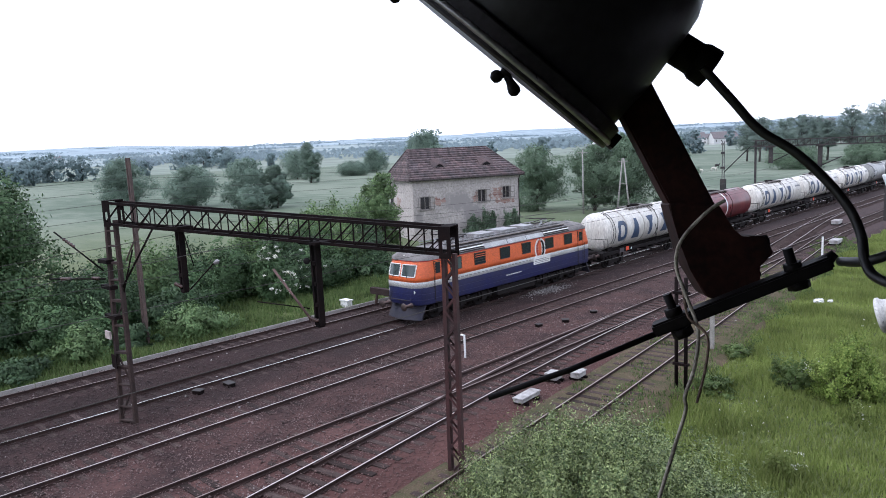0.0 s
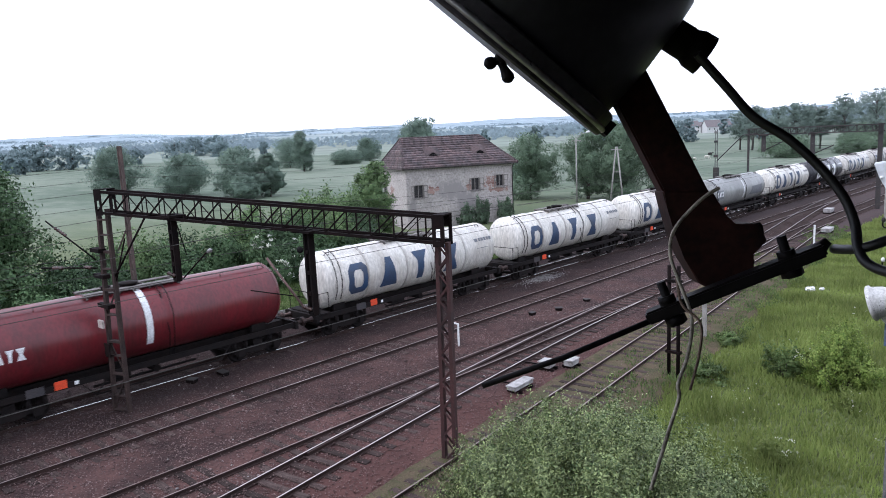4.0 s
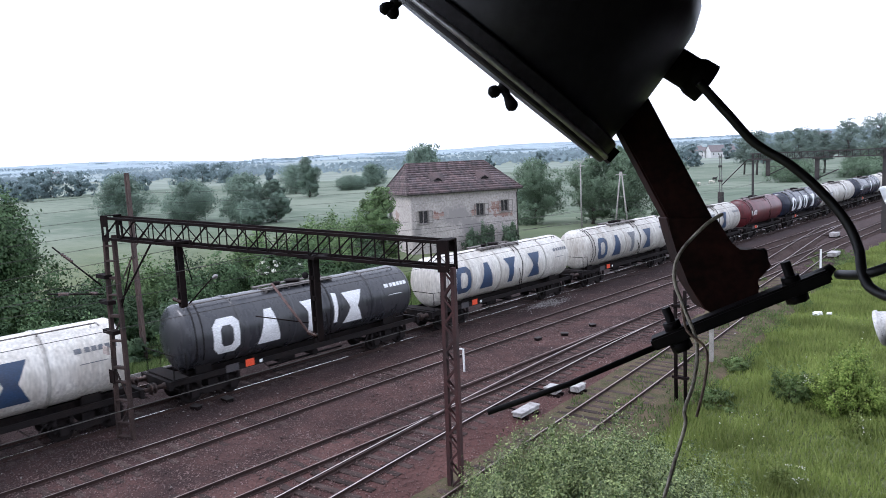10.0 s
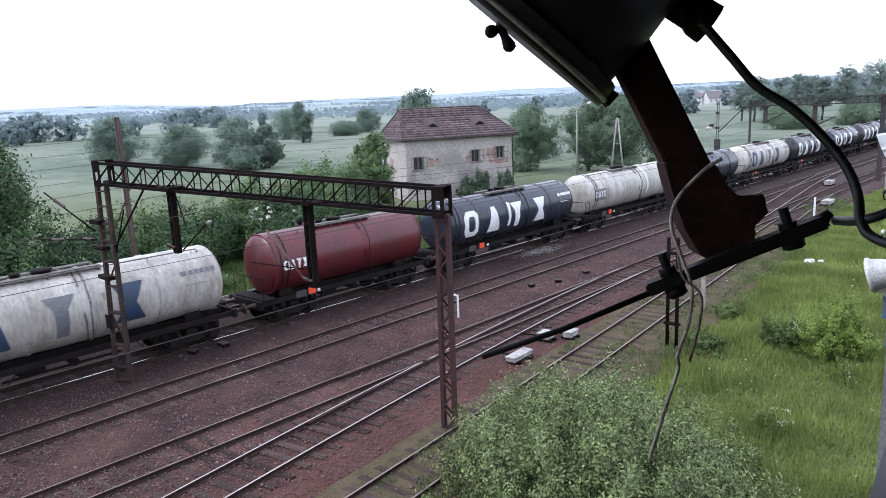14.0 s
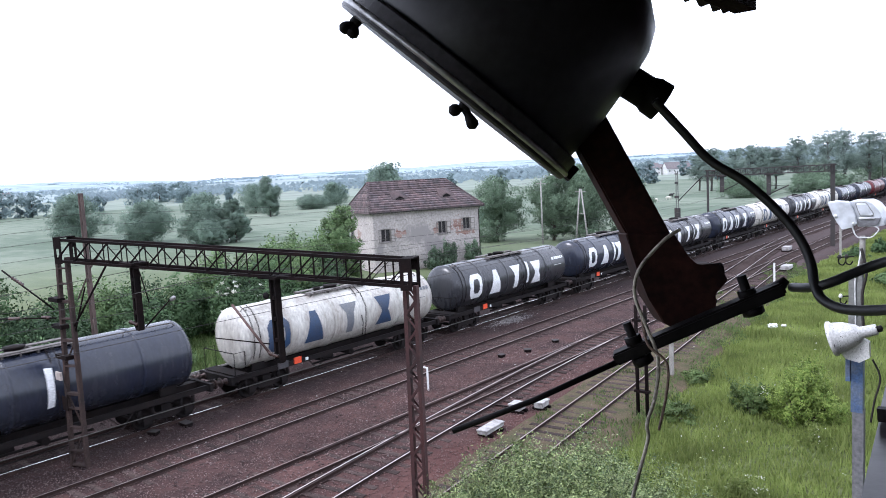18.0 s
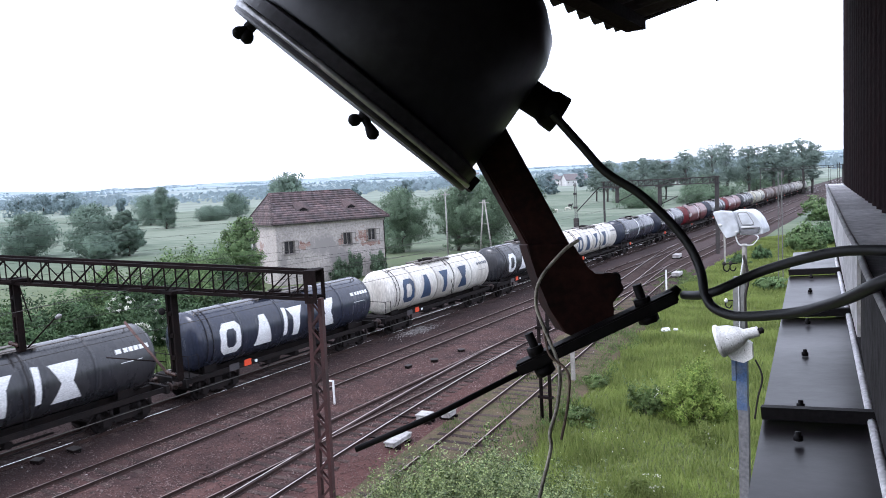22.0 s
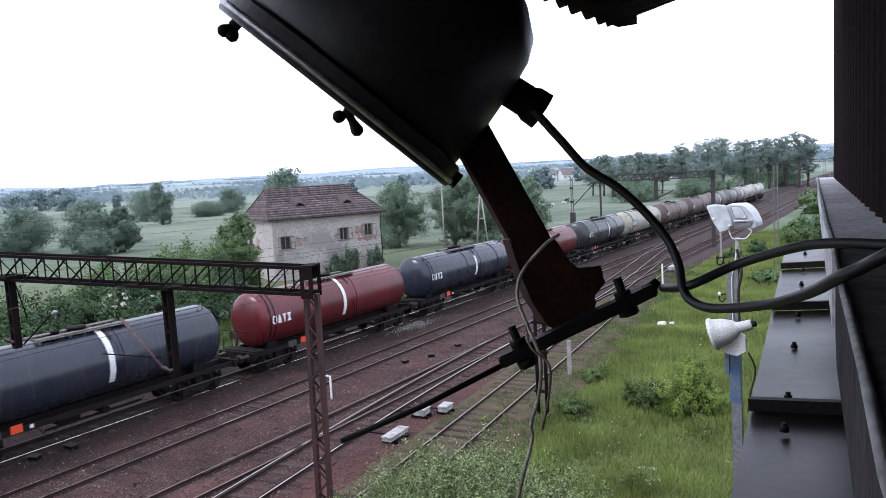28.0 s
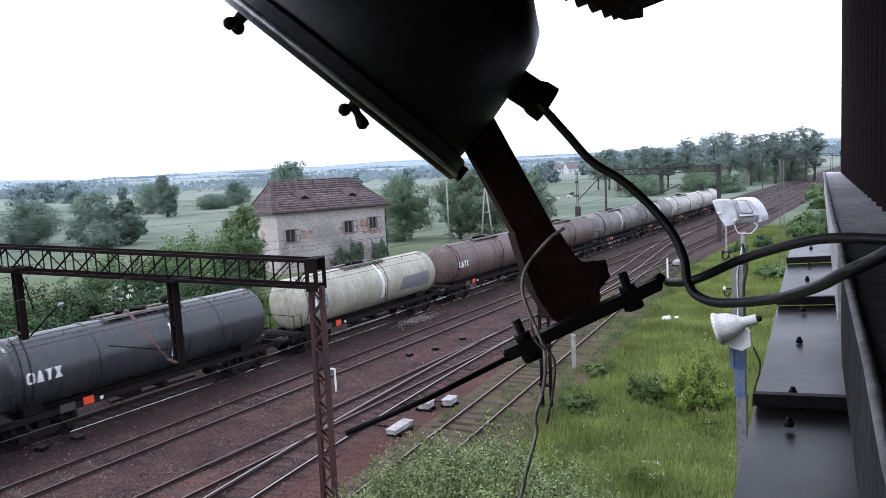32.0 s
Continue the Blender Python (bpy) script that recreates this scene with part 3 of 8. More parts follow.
def tank_wagon(label, L, body, letters=None, small=None, band=None, hoops=(), hoop_mat=None, panel=None, mark=None, front=0.42, faded=None, rear=0.0):
    """A bogie tank wagon of length L over the headstocks; its front end faces -y, where the tank may stand back by front."""
    car = thing("tank_wagon", label, "tank wagon", "wagons of the tank train")
    h, r = L / 2 - 0.2, R_TANK
    bm = bmesh.new()
    cap = [(r * math.sin(a), 0.46 * (1 - math.cos(a))) for a in (0.2, 0.45, 0.7, 0.95, 1.2, 1.4)]
    g = -h + front
    prof = [(0.0, g)] + [(a, g + b) for a, b in cap] + [(r, g + 0.5), (r, -h / 3), (r, h / 3), (r, h - rear - 0.5)] + [(a, h - rear - b) for a, b in cap[::-1]] + [(0.0, h - rear)]
    lathe(bm, prof, pose(0, 0, Z_TANK), 44, "y")
    part("tank", bm, body, car)
    for u in (0.035 + front / h / 2, 0.965 - rear / h / 2):
        bm = bmesh.new()
        lathe(bm, [(r - 0.005, -0.03), (r + 0.012, -0.02), (r + 0.012, 0.02), (r - 0.005, 0.03)], pose(0, -h + 2 * h * u, Z_TANK), 40, "y")
        part("end_seam", bm, body, car)
    for u in hoops:
        bm = bmesh.new()
        lathe(bm, [(r - 0.01, -0.07), (r + 0.035, -0.06), (r + 0.035, 0.06), (r - 0.01, 0.07)], pose(0, -h + 2 * h * u, Z_TANK), 40, "y")
        part("hoop", bm, hoop_mat or body, car)
    if letters:
        for k, (sh, y) in enumerate(zip(shapes(0.64, 0.80), (-4.38, -2.28, 0.02, 2.5))):
            bm = bmesh.new()
            wrap(bm, sh, y, -0.02, r + 0.02)
            part("painted_emblem", bm, faded if faded and k == 2 else letters, car, "large plain painted emblem shape")
        for a, w in [(-0.69, 0.13)] + [(-0.36 + 0.24 * k, 0.095) for k in range(5)] + [(-0.2, 0.5)]:
            bm = bmesh.new()
            lo, hi = (-0.52, -0.49) if w > 0.4 else (-0.1, 0.1)
            wrap(bm, [((a - w, lo), (a + w, lo), (a + w, hi), (a - w, hi))], -h + 2 * h * 0.905, 0.45, r + 0.016, 2)
            part("small_marking", bm, M_LETTER_WHITE if letters is M_LETTER_WHITE else M_LETTER_GREY, car)
    if small:
        yc = -h + 1.75
        if small is not M_LETTER_WHITE:
            bm = bmesh.new()
            wrap(bm, [((-0.8, -0.42), (0.8, -0.42), (0.8, 0.42), (-0.8, 0.42))], yc, 0.0, r + 0.01)
            part("logo_panel", bm, small, car)
        for k, sh in enumerate(shapes(0.15, 0.22)):
            bm = bmesh.new()
            wrap(bm, sh, yc - 0.52 + 0.345 * k, 0.02, r + 0.018, 3)
            part("logo", bm, M_LETTER_WHITE, car, "small white painted emblem")
    if band:
        bm = bmesh.new()
        for k in range(14):
            a0, a1 = 1.35 - 1.9 * k / 14, 1.35 - 1.9 * (k + 1) / 14
            yb = -h + 2 * h * band
            v = [bm.verts.new(((r + 0.03) * math.cos(a), yb + e, Z_TANK + (r + 0.03) * math.sin(a))) for a, e in ((a0, -0.13), (a0, 0.13), (a1, 0.13), (a1, -0.13))]
            bm.faces.new(v).smooth = True
        part("white_band", bm, M_LETTER_WHITE, car, "white band round the tank side")
    if mark:
        bm = bmesh.new()
        wrap(bm, [((-0.1, -0.75), (0.14, -0.72), (0.2, 0.75), (-0.06, 0.8))], -h + 2 * h * mark, 0.05, r + 0.02)
        part("white_mark", bm, M_LETTER_WHITE, car)
    if panel:
        bm = bmesh.new()
        wrap(bm, [((-1.7, -0.55), (1.7, -0.62), (1.7, 0.35), (-1.2, 0.28))], -h + 2 * h * 0.79, -0.05, r + 0.012)
        part("dark_panel", bm, panel, car, "dark patch painted over old markings")
    # frame
    for s in (-1, 1):
        bm = bmesh.new()
        box(bm, s * 1.12 - 0.05, -L / 2, 0.98, s * 1.12 + 0.05, L / 2, 1.2)
        part("sole_bar", bm, M_GRIME, car)
    bm = bmesh.new()
    box(bm, -0.22, -L / 2, 0.92, 0.22, L / 2, 1.2)
    part("centre_sill", bm, M_GRIME, car)
    for s in (-1, 1):
        bm = bmesh.new()
        box(bm, -1.3, s * L / 2 - 0.08, 0.9, 1.3, s * L / 2 + 0.08, 1.25)
        part("headstock", bm, M_GRIME, car)
        for x in (-0.875, 0.875):
            share("buffer", ME_BUFFER, car, pose(x, s * (L / 2 + 0.07), 1.06, 0, 0, 0 if s > 0 else 180))
        bm = bmesh.new()
        tube(bm, [(0, s * (L / 2), 1.0), (0, s * (L / 2 + 0.35), 1.0), (0, s * (L / 2 + 0.5), 0.85)], 0.06, 6)
        part("coupling_hook", bm, M_GRIME, car)
        for x in (-0.7, 0.7):
            bm = bmesh.new()
            box(bm, x - 0.09, s * (h - 1.5) - 0.35, 1.15, x + 0.09, s * (h - 1.5) + 0.35, 1.75)
            part("saddle", bm, M_GRIME, car)
    for y in (-L / 2 + 1.95, L / 2 - 1.95):
        b = share("bogie", ME_BOGIE, car, pose(0, y, 0))
        for e in (-0.9, 0.9):
            share("wheelset", ME_WHEELS, car, pose(0, y + e, 0.46))
    # walkway, manholes and rails on top
    zt = Z_TANK + r
    bm = bmesh.new()
    for x in (-0.42, 0.42):
        box(bm, x - 0.17, -1.9, zt + 0.03, x + 0.17, 1.9, zt + 0.07)
    for k in range(4):
        y = -1.8 + 1.2 * k
        box(bm, -0.6, y - 0.03, zt - 0.12, 0.6, y + 0.03, zt + 0.03)
    part("walkway", bm, M_DUSTY, car, "grated walkway on top of the tank")
    for y in (0.0, -0.9):
        bm = bmesh.new()
        lathe(bm, [(0.34 if y == 0 else 0.16, -0.1), (0.34 if y == 0 else 0.16, 0.14), (0.38 if y == 0 else 0.2, 0.14), (0.38 if y == 0 else 0.2, 0.19), (0.0, 0.22)], pose(0, y, zt), 18)
        part("manhole", bm, M_GRIME, car)
    bm = bmesh.new()
    y0 = 0.9
    for x in (1.02, 1.22):
        pts = [(x * 0.55, y0 + (x - 1.12), zt + 0.02), (x * 0.98, y0 + (x - 1.12), zt - 0.35), (x * 1.27, y0 + (x - 1.12), Z_TANK + 0.4), (1.5, y0 + (x - 1.12), Z_TANK - 0.4), (1.3, y0 + (x - 1.12), 1.25)]
        tube(bm, pts, 0.022, 5)
    part("side_ladder", bm, M_GRIME, car)
    bm = bmesh.new()
    for e in (-0.16, 0.16):
        tube(bm, [((r + 0.04) * math.cos(a), -h + front + 0.95 + e - 0.25 * math.cos(a), Z_TANK + (r + 0.04) * math.sin(a)) for a in (1.45, 1.1, 0.75, 0.4, 0.05, -0.3, -0.65)], 0.02, 5)
    part("end_ladder", bm, M_GRIME, car)
    bm = bmesh.new()
    tube(bm, [(0.62, -h + 0.9, zt - 0.14), (0.62, -h + 1.0, zt + 0.0), (0.62, h - 1.0, zt + 0.0), (0.62, h - 0.9, zt - 0.14)], 0.028, 5)
    for k in range(7):
        y = (-h + 1.2) + (2 * h - 2.4) * k / 6
        tube(bm, [(0.62, y, zt - 0.16), (0.62, y, zt)], 0.02, 5)
    part("walkway_rail", bm, M_DUSTY, car)
    # low fittings
    for yy in (-L / 2 + 0.5,):
        bm = bmesh.new()
        box(bm, -1.25, yy - 0.35, 1.24, 1.25, yy + 0.3, 1.28)
        for x in (-1.2, 1.2):
            tube(bm, [(x, yy - 0.3, 1.26), (x, yy - 0.3, 2.25), (x, yy + 0.25, 2.25), (x, yy + 0.25, 1.26)], 0.022, 5)
        tube(bm, [(-1.2, yy - 0.3, 2.25), (1.2, yy - 0.3, 2.25)], 0.022, 5)
        part("end_platform", bm, M_GRIME, car, "brakeman's platform with handrails")
    bm = bmesh.new()
    box(bm, 1.17, -h * 0.52, 1.02, 1.2, -h * 0.52 + 0.42, 1.33)
    part("hazard_plate", bm, M_ORANGE, car, "orange hazard plate")
    bm = bmesh.new()
    box(bm, 1.17, -h * 0.66, 0.98, 1.195, -h * 0.66 + 0.6, 1.3)
    part("data_plate", bm, M_PLATE, car)
    bm = bmesh.new()
    box(bm, 1.2, -h * 0.42, 1.06, 1.215, -h * 0.42 + 0.14, 1.2, None)
    part("warning_label", bm, M_LETTER_WHITE, car)
    bm = bmesh.new()
    tube(bm, [(-0.9, 0.4, 0.75), (0.9, 0.4, 0.75)], 0.16, 10)
    box(bm, -0.5, -1.4, 0.6, 0.5, -0.5, 0.95)
    tube(bm, [(0.6, -2.0, 0.6), (0.6, 2.2, 0.6)], 0.05, 6)
    part("brake_gear", bm, M_GRIME, car)
    for s in (-1, 1):
        bm = bmesh.new()
        for yy in (-2.6, 2.6):
            bar(bm, (s * 1.1, yy, 1.0), (s * 1.15, yy + 0.5, 0.45), 0.05, 0.04)
            bar(bm, (s * 1.1, yy + 1.0, 1.0), (s * 1.15, yy + 0.5, 0.45), 0.05, 0.04)
        bar(bm, (s * 1.15, -2.1, 0.45), (s * 1.15, 3.1, 0.45), 0.05, 0.04)
        part("truss_rod", bm, M_GRIME, car)
    return car


def place(car, y0, n):
    """Tell where the wagon stands behind the locomotive."""
    TRAIN.append((car, y0 + n / 2))
    car.matrix_basis = pose(X1, OFF0 + y0 + n / 2, 0)


HP = (0.225, 0.427, 0.59, 0.775)
STY = {
    "W": lambda: tank_wagon("white tank wagon with large blue painted emblems", 13.9, P_WHITE, M_LETTER_BLUE, hoops=HP, hoop_mat=P_DIRTY),
    "U": lambda: tank_wagon("white tank wagon with large blue painted emblems and a short tank", 13.9, P_WHITE, M_LETTER_BLUE, hoops=HP, hoop_mat=P_DIRTY, front=0.55),
    "V": lambda: tank_wagon("soiled white tank wagon with faded blue emblems", 13.9, P_DIRTY, M_LETTER_BLUE, hoops=HP, faded=M_LETTER_GREY),
    "R": lambda: tank_wagon("red tank wagon with a white band", 13.9, P_RED, rear=0.3, small=M_LETTER_WHITE, band=0.505),
    "G": lambda: tank_wagon("light grey tank wagon with a white band", 14.4, P_GREY, small=M_LETTER_GREY, band=0.55, panel=M_LETTER_GREY),
    "D": lambda: tank_wagon("slate grey tank wagon with large white emblems", 13.9, P_DARK, M_LETTER_WHITE, hoops=HP, mark=0.6),
    "B": lambda: tank_wagon("navy blue tank wagon with large white emblems", 13.9, P_BLUE, M_LETTER_WHITE, hoops=HP, mark=0.44),
    "M": lambda: tank_wagon("short maroon tank wagon with a small emblem", 10.7, P_MAROON, small=M_LETTER_WHITE),
    "K": lambda: tank_wagon("pale grey ribbed tank wagon with a small dark panel", 13.9, P_DIRTY, small=M_LETTER_GREY, band=0.66, hoops=(0.42, 0.6, 0.75)),
    "L": lambda: tank_wagon("dark blue-grey tank wagon with a white band", 13.9, P_BLUE, rear=0.3, small=M_LETTER_WHITE, band=0.46),
    "N": lambda: tank_wagon("navy tank wagon with a small white emblem and band", 13.9, P_BLUE, rear=0.3, small=M_LETTER_WHITE, band=0.54),
    "Q": lambda: tank_wagon("navy tank wagon with a small emblem and a short white mark", 13.9, P_BLUE, rear=0.3, small=M_LETTER_WHITE, mark=0.54, hoops=(0.45, 0.8)),
    "J": lambda: tank_wagon("slate tank wagon with a small emblem and a short white mark", 13.9, P_DARK, rear=0.3, small=M_LETTER_WHITE, mark=0.55, hoops=(0.3, 0.75)),
    "C": lambda: tank_wagon("weathered cream tank wagon with a dark patch", 14.3, P_CREAM, small=M_LETTER_GREY, band=0.55, panel=M_LETTER_GREY),
    "O": lambda: tank_wagon("dusty brown tank wagon with a pale panel", 13.9, P_BROWN, small=M_LETTER_WHITE, hoops=(0.3, 0.5)),
    "P": lambda: tank_wagon("dusty grey-brown tank wagon with a pale band", 13.9, P_DUSTY, band=0.5, hoops=(0.25, 0.75)),
}
ORDER = "WRWWUGUDWVVMBKQVDBDBWDWLNRQRJCOOPPKK"
LENS = [15.3, 15.12, 15.14, 15.26, 15.33, 15.81, 15.08, 15.03, 15.12, 15.32, 15.26, 11.93, 14.97, 15.25, 14.95, 14.95, 15.01, 15.05, 15.03, 14.83, 14.77, 14.95, 15.18, 15.11, 15.06, 15.22, 14.84, 15.13, 14.82, 15.58, 15.2, 15.1, 15.1, 15.1, 15.1, 15.1]
made, y = {}, 0.0
for c, n in zip(ORDER, LENS):
    car = copy_thing(made[c], Matrix()) if c in made else STY[c]()
    made.setdefault(c, car)
    place(car, y, n)
    y += n


# ---- locomotive
def insulator(bm, a, b, n=5, r=0.07):
    a, b = Vector(a), Vector(b)
    m = Matrix.Translation(a) @ (b - a).to_track_quat("Z", "Y").to_matrix().to_4x4()
    L, prof = (b - a).length, [(0.025, 0)]
    for k in range(n):
        z = L * (k + 0.5) / n
        prof += [(0.03, z - L * 0.35 / n), (r, z - L * 0.1 / n), (r * 0.9, z + L * 0.1 / n), (0.03, z + L * 0.3 / n)]
    lathe(bm, prof + [(0.025, L)], m, 10)


def locomotive():
    lo = thing("electric_locomotive", "orange, white and dark blue six-axle electric locomotive", "locomotive")
    m_blue = mat("loco_blue", (0.018, 0.022, 0.085), 0.38, 0, (0.03, 0.03, 0.06), 1, 15, 0.4, 0.04)
    m_orange = mat("loco_orange", (0.64, 0.12, 0.03), 0.4, 0, (0.46, 0.095, 0.035), 1, 15, 0.4, 0.04)
    m_white = mat("loco_white", (0.72, 0.72, 0.70), 0.4, 0, (0.55, 0.54, 0.5), 1, 15, 0.4, 0.04)
    m_roof = mat("loco_roof", (0.21, 0.195, 0.19), 0.75, 0, (0.085, 0.075, 0.07), 1, 15, 0.5, 0.1)
    m_glass, m_pane = glass("loco_glass"), glass("loco_windscreen", (0.05, 0.065, 0.065), 0.1)
    m_red = mat("emblem_red", (0.38, 0.045, 0.02), 0.5)
    m_pale = mat("roof_pale_sheet", (0.42, 0.43, 0.44), 0.45, 0.1, (0.27, 0.265, 0.26), 1.5, 15, 0.5, 0.05)
    m_board = mat("roof_boards", (0.30, 0.265, 0.24), 0.85, 0, (0.15, 0.13, 0.115), 1.6, 20, 0.5, 0.2, rnd=0.3)
    m_plough = mat("plough_grime", (0.012, 0.013, 0.03), 0.8, 0, (0.03, 0.026, 0.03), 2, 15, 0.5, 0.1)
    m_trim = mat("loco_trim", (0.05, 0.055, 0.12), 0.4, 0, (0.09, 0.09, 0.13), 1, 15, 0.4, 0.04)
    m_green = glass("loco_green_glass", (0.07, 0.10, 0.095), 0.12)
    m_lamp = mat("loco_lamp", (0.7, 0.68, 0.6), 0.2)
    # body rings: half width 1.46, ends well rounded in plan
    L, CX, CY = 8.72, 0.85, 0.9
    def plan(z, inset, nose):
        pts = []
        w, l = 1.46 - inset, L - nose
        c = min(CX, w * 0.9)
        for sx, sy, a0 in ((1, 1, 0), (-1, 1, 90), (-1, -1, 180), (1, -1, 270)):
            for k in range(8):
                a = radians(a0 + 90 / 7 * k)
                pts.append(Vector((sx * (w - c) + c * math.cos(a), sy * (l - CY) + CY * math.sin(a), z)))
        return pts
    def shell(name, levels, m, label="", top=False):
        bm = bmesh.new()
        rings = [[bm.verts.new(p) for p in plan(*lv)] for lv in levels]
        n = len(rings[0])
        for q, w in zip(rings, rings[1:]):
            for k in range(n):
                bm.faces.new((q[k], q[(k + 1) % n], w[(k + 1) % n], w[k])).smooth = True
        if top:
            bm.faces.new(rings[-1])
        else:
            bm.faces.new(rings[0][::-1])
        return part(name, bm, m, lo, label)
    shell("lower_body", [(1.02, 0.02, 0.05), (1.08, 0, 0), (1.98, 0, 0)], m_blue, "dark blue lower body")
    shell("white_stripe", [(1.98, -0.003, -0.003), (2.3, -0.003, -0.003)], m_white, "white waist stripe")
    shell("upper_body", [(2.3, 0, 0), (2.55, 0.0, 0.05), (3.38, 0.05, 0.3)], m_orange, "orange upper body")
    shell("eave_trim", [(3.38, 0.043, 0.293), (3.43, 0.045, 0.3)], M_REDTAG, "thin red line under the roof")
    shell("roof", [(3.43, 0.035, 0.29), (3.55, 0.05, 0.3), (3.76, 0.25, 0.5), (3.9, 0.6, 0.95), (3.95, 1.0, 1.5)], m_roof, "sooty grey roof", True)
    for z in (1.30, 1.62):
        shell("belt_line", [(z, -0.006, -0.006), (z + 0.025, -0.006, -0.006)], m_trim)
    # side windows and doors on both sides
    for s in (-1, 1):
        for y, w, kind in ((-7.2, 0.42, "cab"), (-5.7, 0.88, "green"), (-3.6, 0.9, "slats"), (-1.24, 0.86, ""), (0.91, 0.8, ""), (3.39, 0.86, ""), (5.6, 0.84, ""), (7.1, 0.42, "cab")):
            bm = bmesh.new()
            box(bm, s * 1.44 - 0.03, y - w / 2, 2.66, s * 1.44 + 0.03, y + w / 2, 3.28)
            fr = part("side_window", bm, m_green if kind == "green" else m_glass, lo)
            bm = bmesh.new()
            for a, b, c, d in ((y - w / 2 - 0.04, y - w / 2, 2.62, 3.32), (y + w / 2, y + w / 2 + 0.04, 2.62, 3.32), (y - w / 2, y + w / 2, 2.62, 2.66), (y - w / 2, y + w / 2, 3.28, 3.32)):
                box(bm, s * 1.445 - 0.035, a, c, s * 1.445 + 0.035, b, d)
            part("window_frame", bm, m_orange if kind == "cab" else M_DARK, fr)
            if kind == "slats":
                for z in (2.78, 2.93, 3.08, 3.2):
                    bm = bmesh.new()
                    box(bm, s * 1.472 - 0.006, y - w / 2, z - 0.018, s * 1.472 + 0.006, y + w / 2, z + 0.018)
                    part("slat", bm, m_orange if z > 3 else M_DARK, fr)
        for y in (-7.15, 7.1):
            bm = bmesh.new()
            for a, b, c, d in ((y - 0.32, y - 0.29, 1.05, 3.34), (y + 0.29, y + 0.32, 1.05, 3.34), (y - 0.29, y + 0.29, 3.31, 3.34), (y - 0.29, y + 0.29, 1.05, 1.08)):
                box(bm, s * 1.45 - 0.025, a, c, s * 1.45 + 0.025, b, d)
            dr = part("cab_door", bm, M_DARK, lo)
            for e in (-0.4, 0.4):
                bm = bmesh.new()
                tube(bm, [(s * 1.46, y + e, 1.25), (s * 1.52, y + e, 1.3), (s * 1.52, y + e, 2.5), (s * 1.44, y + e, 2.55)], 0.012, 6)
                part("grab_rail", bm, M_DARK, dr)
        bm = bmesh.new()
        box(bm, s * 1.465 - 0.012, 1.62, 1.76, s * 1.465 + 0.012, 3.42, 2.3)
        pn = part("emblem_panel", bm, m_white, lo, "white painted emblem panel")
        bm = bmesh.new()
        for z, y1 in ((1.84, 3.3), (1.94, 3.3), (2.04, 3.0)):
            box(bm, s * 1.479 - 0.004, 1.75, z, s * 1.479 + 0.004, y1, z + 0.045)
        part("lettering_bar", bm, M_GREYMETAL, pn)
        for k in range(22):
            bm = bmesh.new()
            box(bm, s * 1.464 - 0.004, -6.4 + 0.36 * k, 2.11, s * 1.464 + 0.004, -6.14 + 0.36 * k, 2.17)
            part("stripe_lettering", bm, M_GREYMETAL, lo)
        def arc(name, m, out, a0, a1, ry0, rz0, ry1, rz1, label=""):
            """A flat curved band painted on the side."""
            bm = bmesh.new()
            n = 16
            rows = []
            for i in range(n + 1):
                a = radians(a0 + (a1 - a0) * i / n)
                rows.append([bm.verts.new((s * (1.46 + o), 2.36 + ry * math.cos(a), 2.72 + rz * math.sin(a))) for ry, rz, o in ((ry0, rz0, out), (ry1, rz1, out), (ry1, rz1, -0.04), (ry0, rz0, -0.04))])
            for q, w in zip(rows, rows[1:]):
                for k in range(4):
                    bm.faces.new((q[k], w[k], w[(k + 1) % 4], q[(k + 1) % 4]))
            part(name, bm, m, lo, label)
        arc("emblem_ring", m_white, 0.006, 100, 260, 0.56, 0.68, 0.22, 0.60, "white painted ring emblem")
        arc("emblem_ring", m_white, 0.006, -80, 80, 0.62, 0.68, 0.18, 0.60, "white painted ring emblem")
        arc("emblem_arc", m_red, 0.010, 105, 255, 0.44, 0.6, 0.24, 0.52)
        arc("emblem_arc", M_BLACK, 0.010, -75, 75, 0.48, 0.6, 0.24, 0.52)
        bm = bmesh.new()
        for k in range(8):
            box(bm, s * 1.464 - 0.006, -1.2 + 0.2 * k, 1.52, s * 1.464 + 0.006, -1.07 + 0.2 * k, 1.585)
        part("side_lettering", bm, m_white, lo)
    # cab fronts
    for s in (-1, 1):
        def face(x, z, out):
            k = (z - 2.55) / 0.87
            w, l = 1.46 - 0.05 * k, L - 0.05 - 0.25 * k
            u = min(0.98, max(0, (abs(x) - (w - CX)) / CX))
            return Vector((x, s * (l - CY + CY * math.sqrt(1 - u * u) + out), z))
        for k in (-1, 1):
            xs = [k * (0.08 + 0.94 * i / 10) for i in range(11)]
            bm = bmesh.new()
            rows = [[bm.verts.new(face(x, z, o)) for z, o in ((2.62, 0.012), (3.2, 0.012), (3.2, -0.05), (2.62, -0.05))] for x in xs]
            for q, w in zip(rows, rows[1:]):
                for i in range(4):
                    bm.faces.new((q[i], w[i], w[(i + 1) % 4], q[(i + 1) % 4]))
            bm.faces.new(rows[0])
            bm.faces.new(rows[-1])
            ws = part("windscreen", bm, m_pane, lo, "large curved cab windscreen")
            bm = bmesh.new()
            loop = [face(x, 2.59, 0.02) for x in xs] + [face(x, 3.23, 0.02) for x in xs[::-1]]
            tube(bm, loop + loop[:1], 0.03, 6, False)
            part("windscreen_frame", bm, m_white, ws)
            bm = bmesh.new()
            tube(bm, [face(k * 0.6, 2.5, 0.05), face(k * 0.3, 2.95, 0.05)], 0.012, 5)
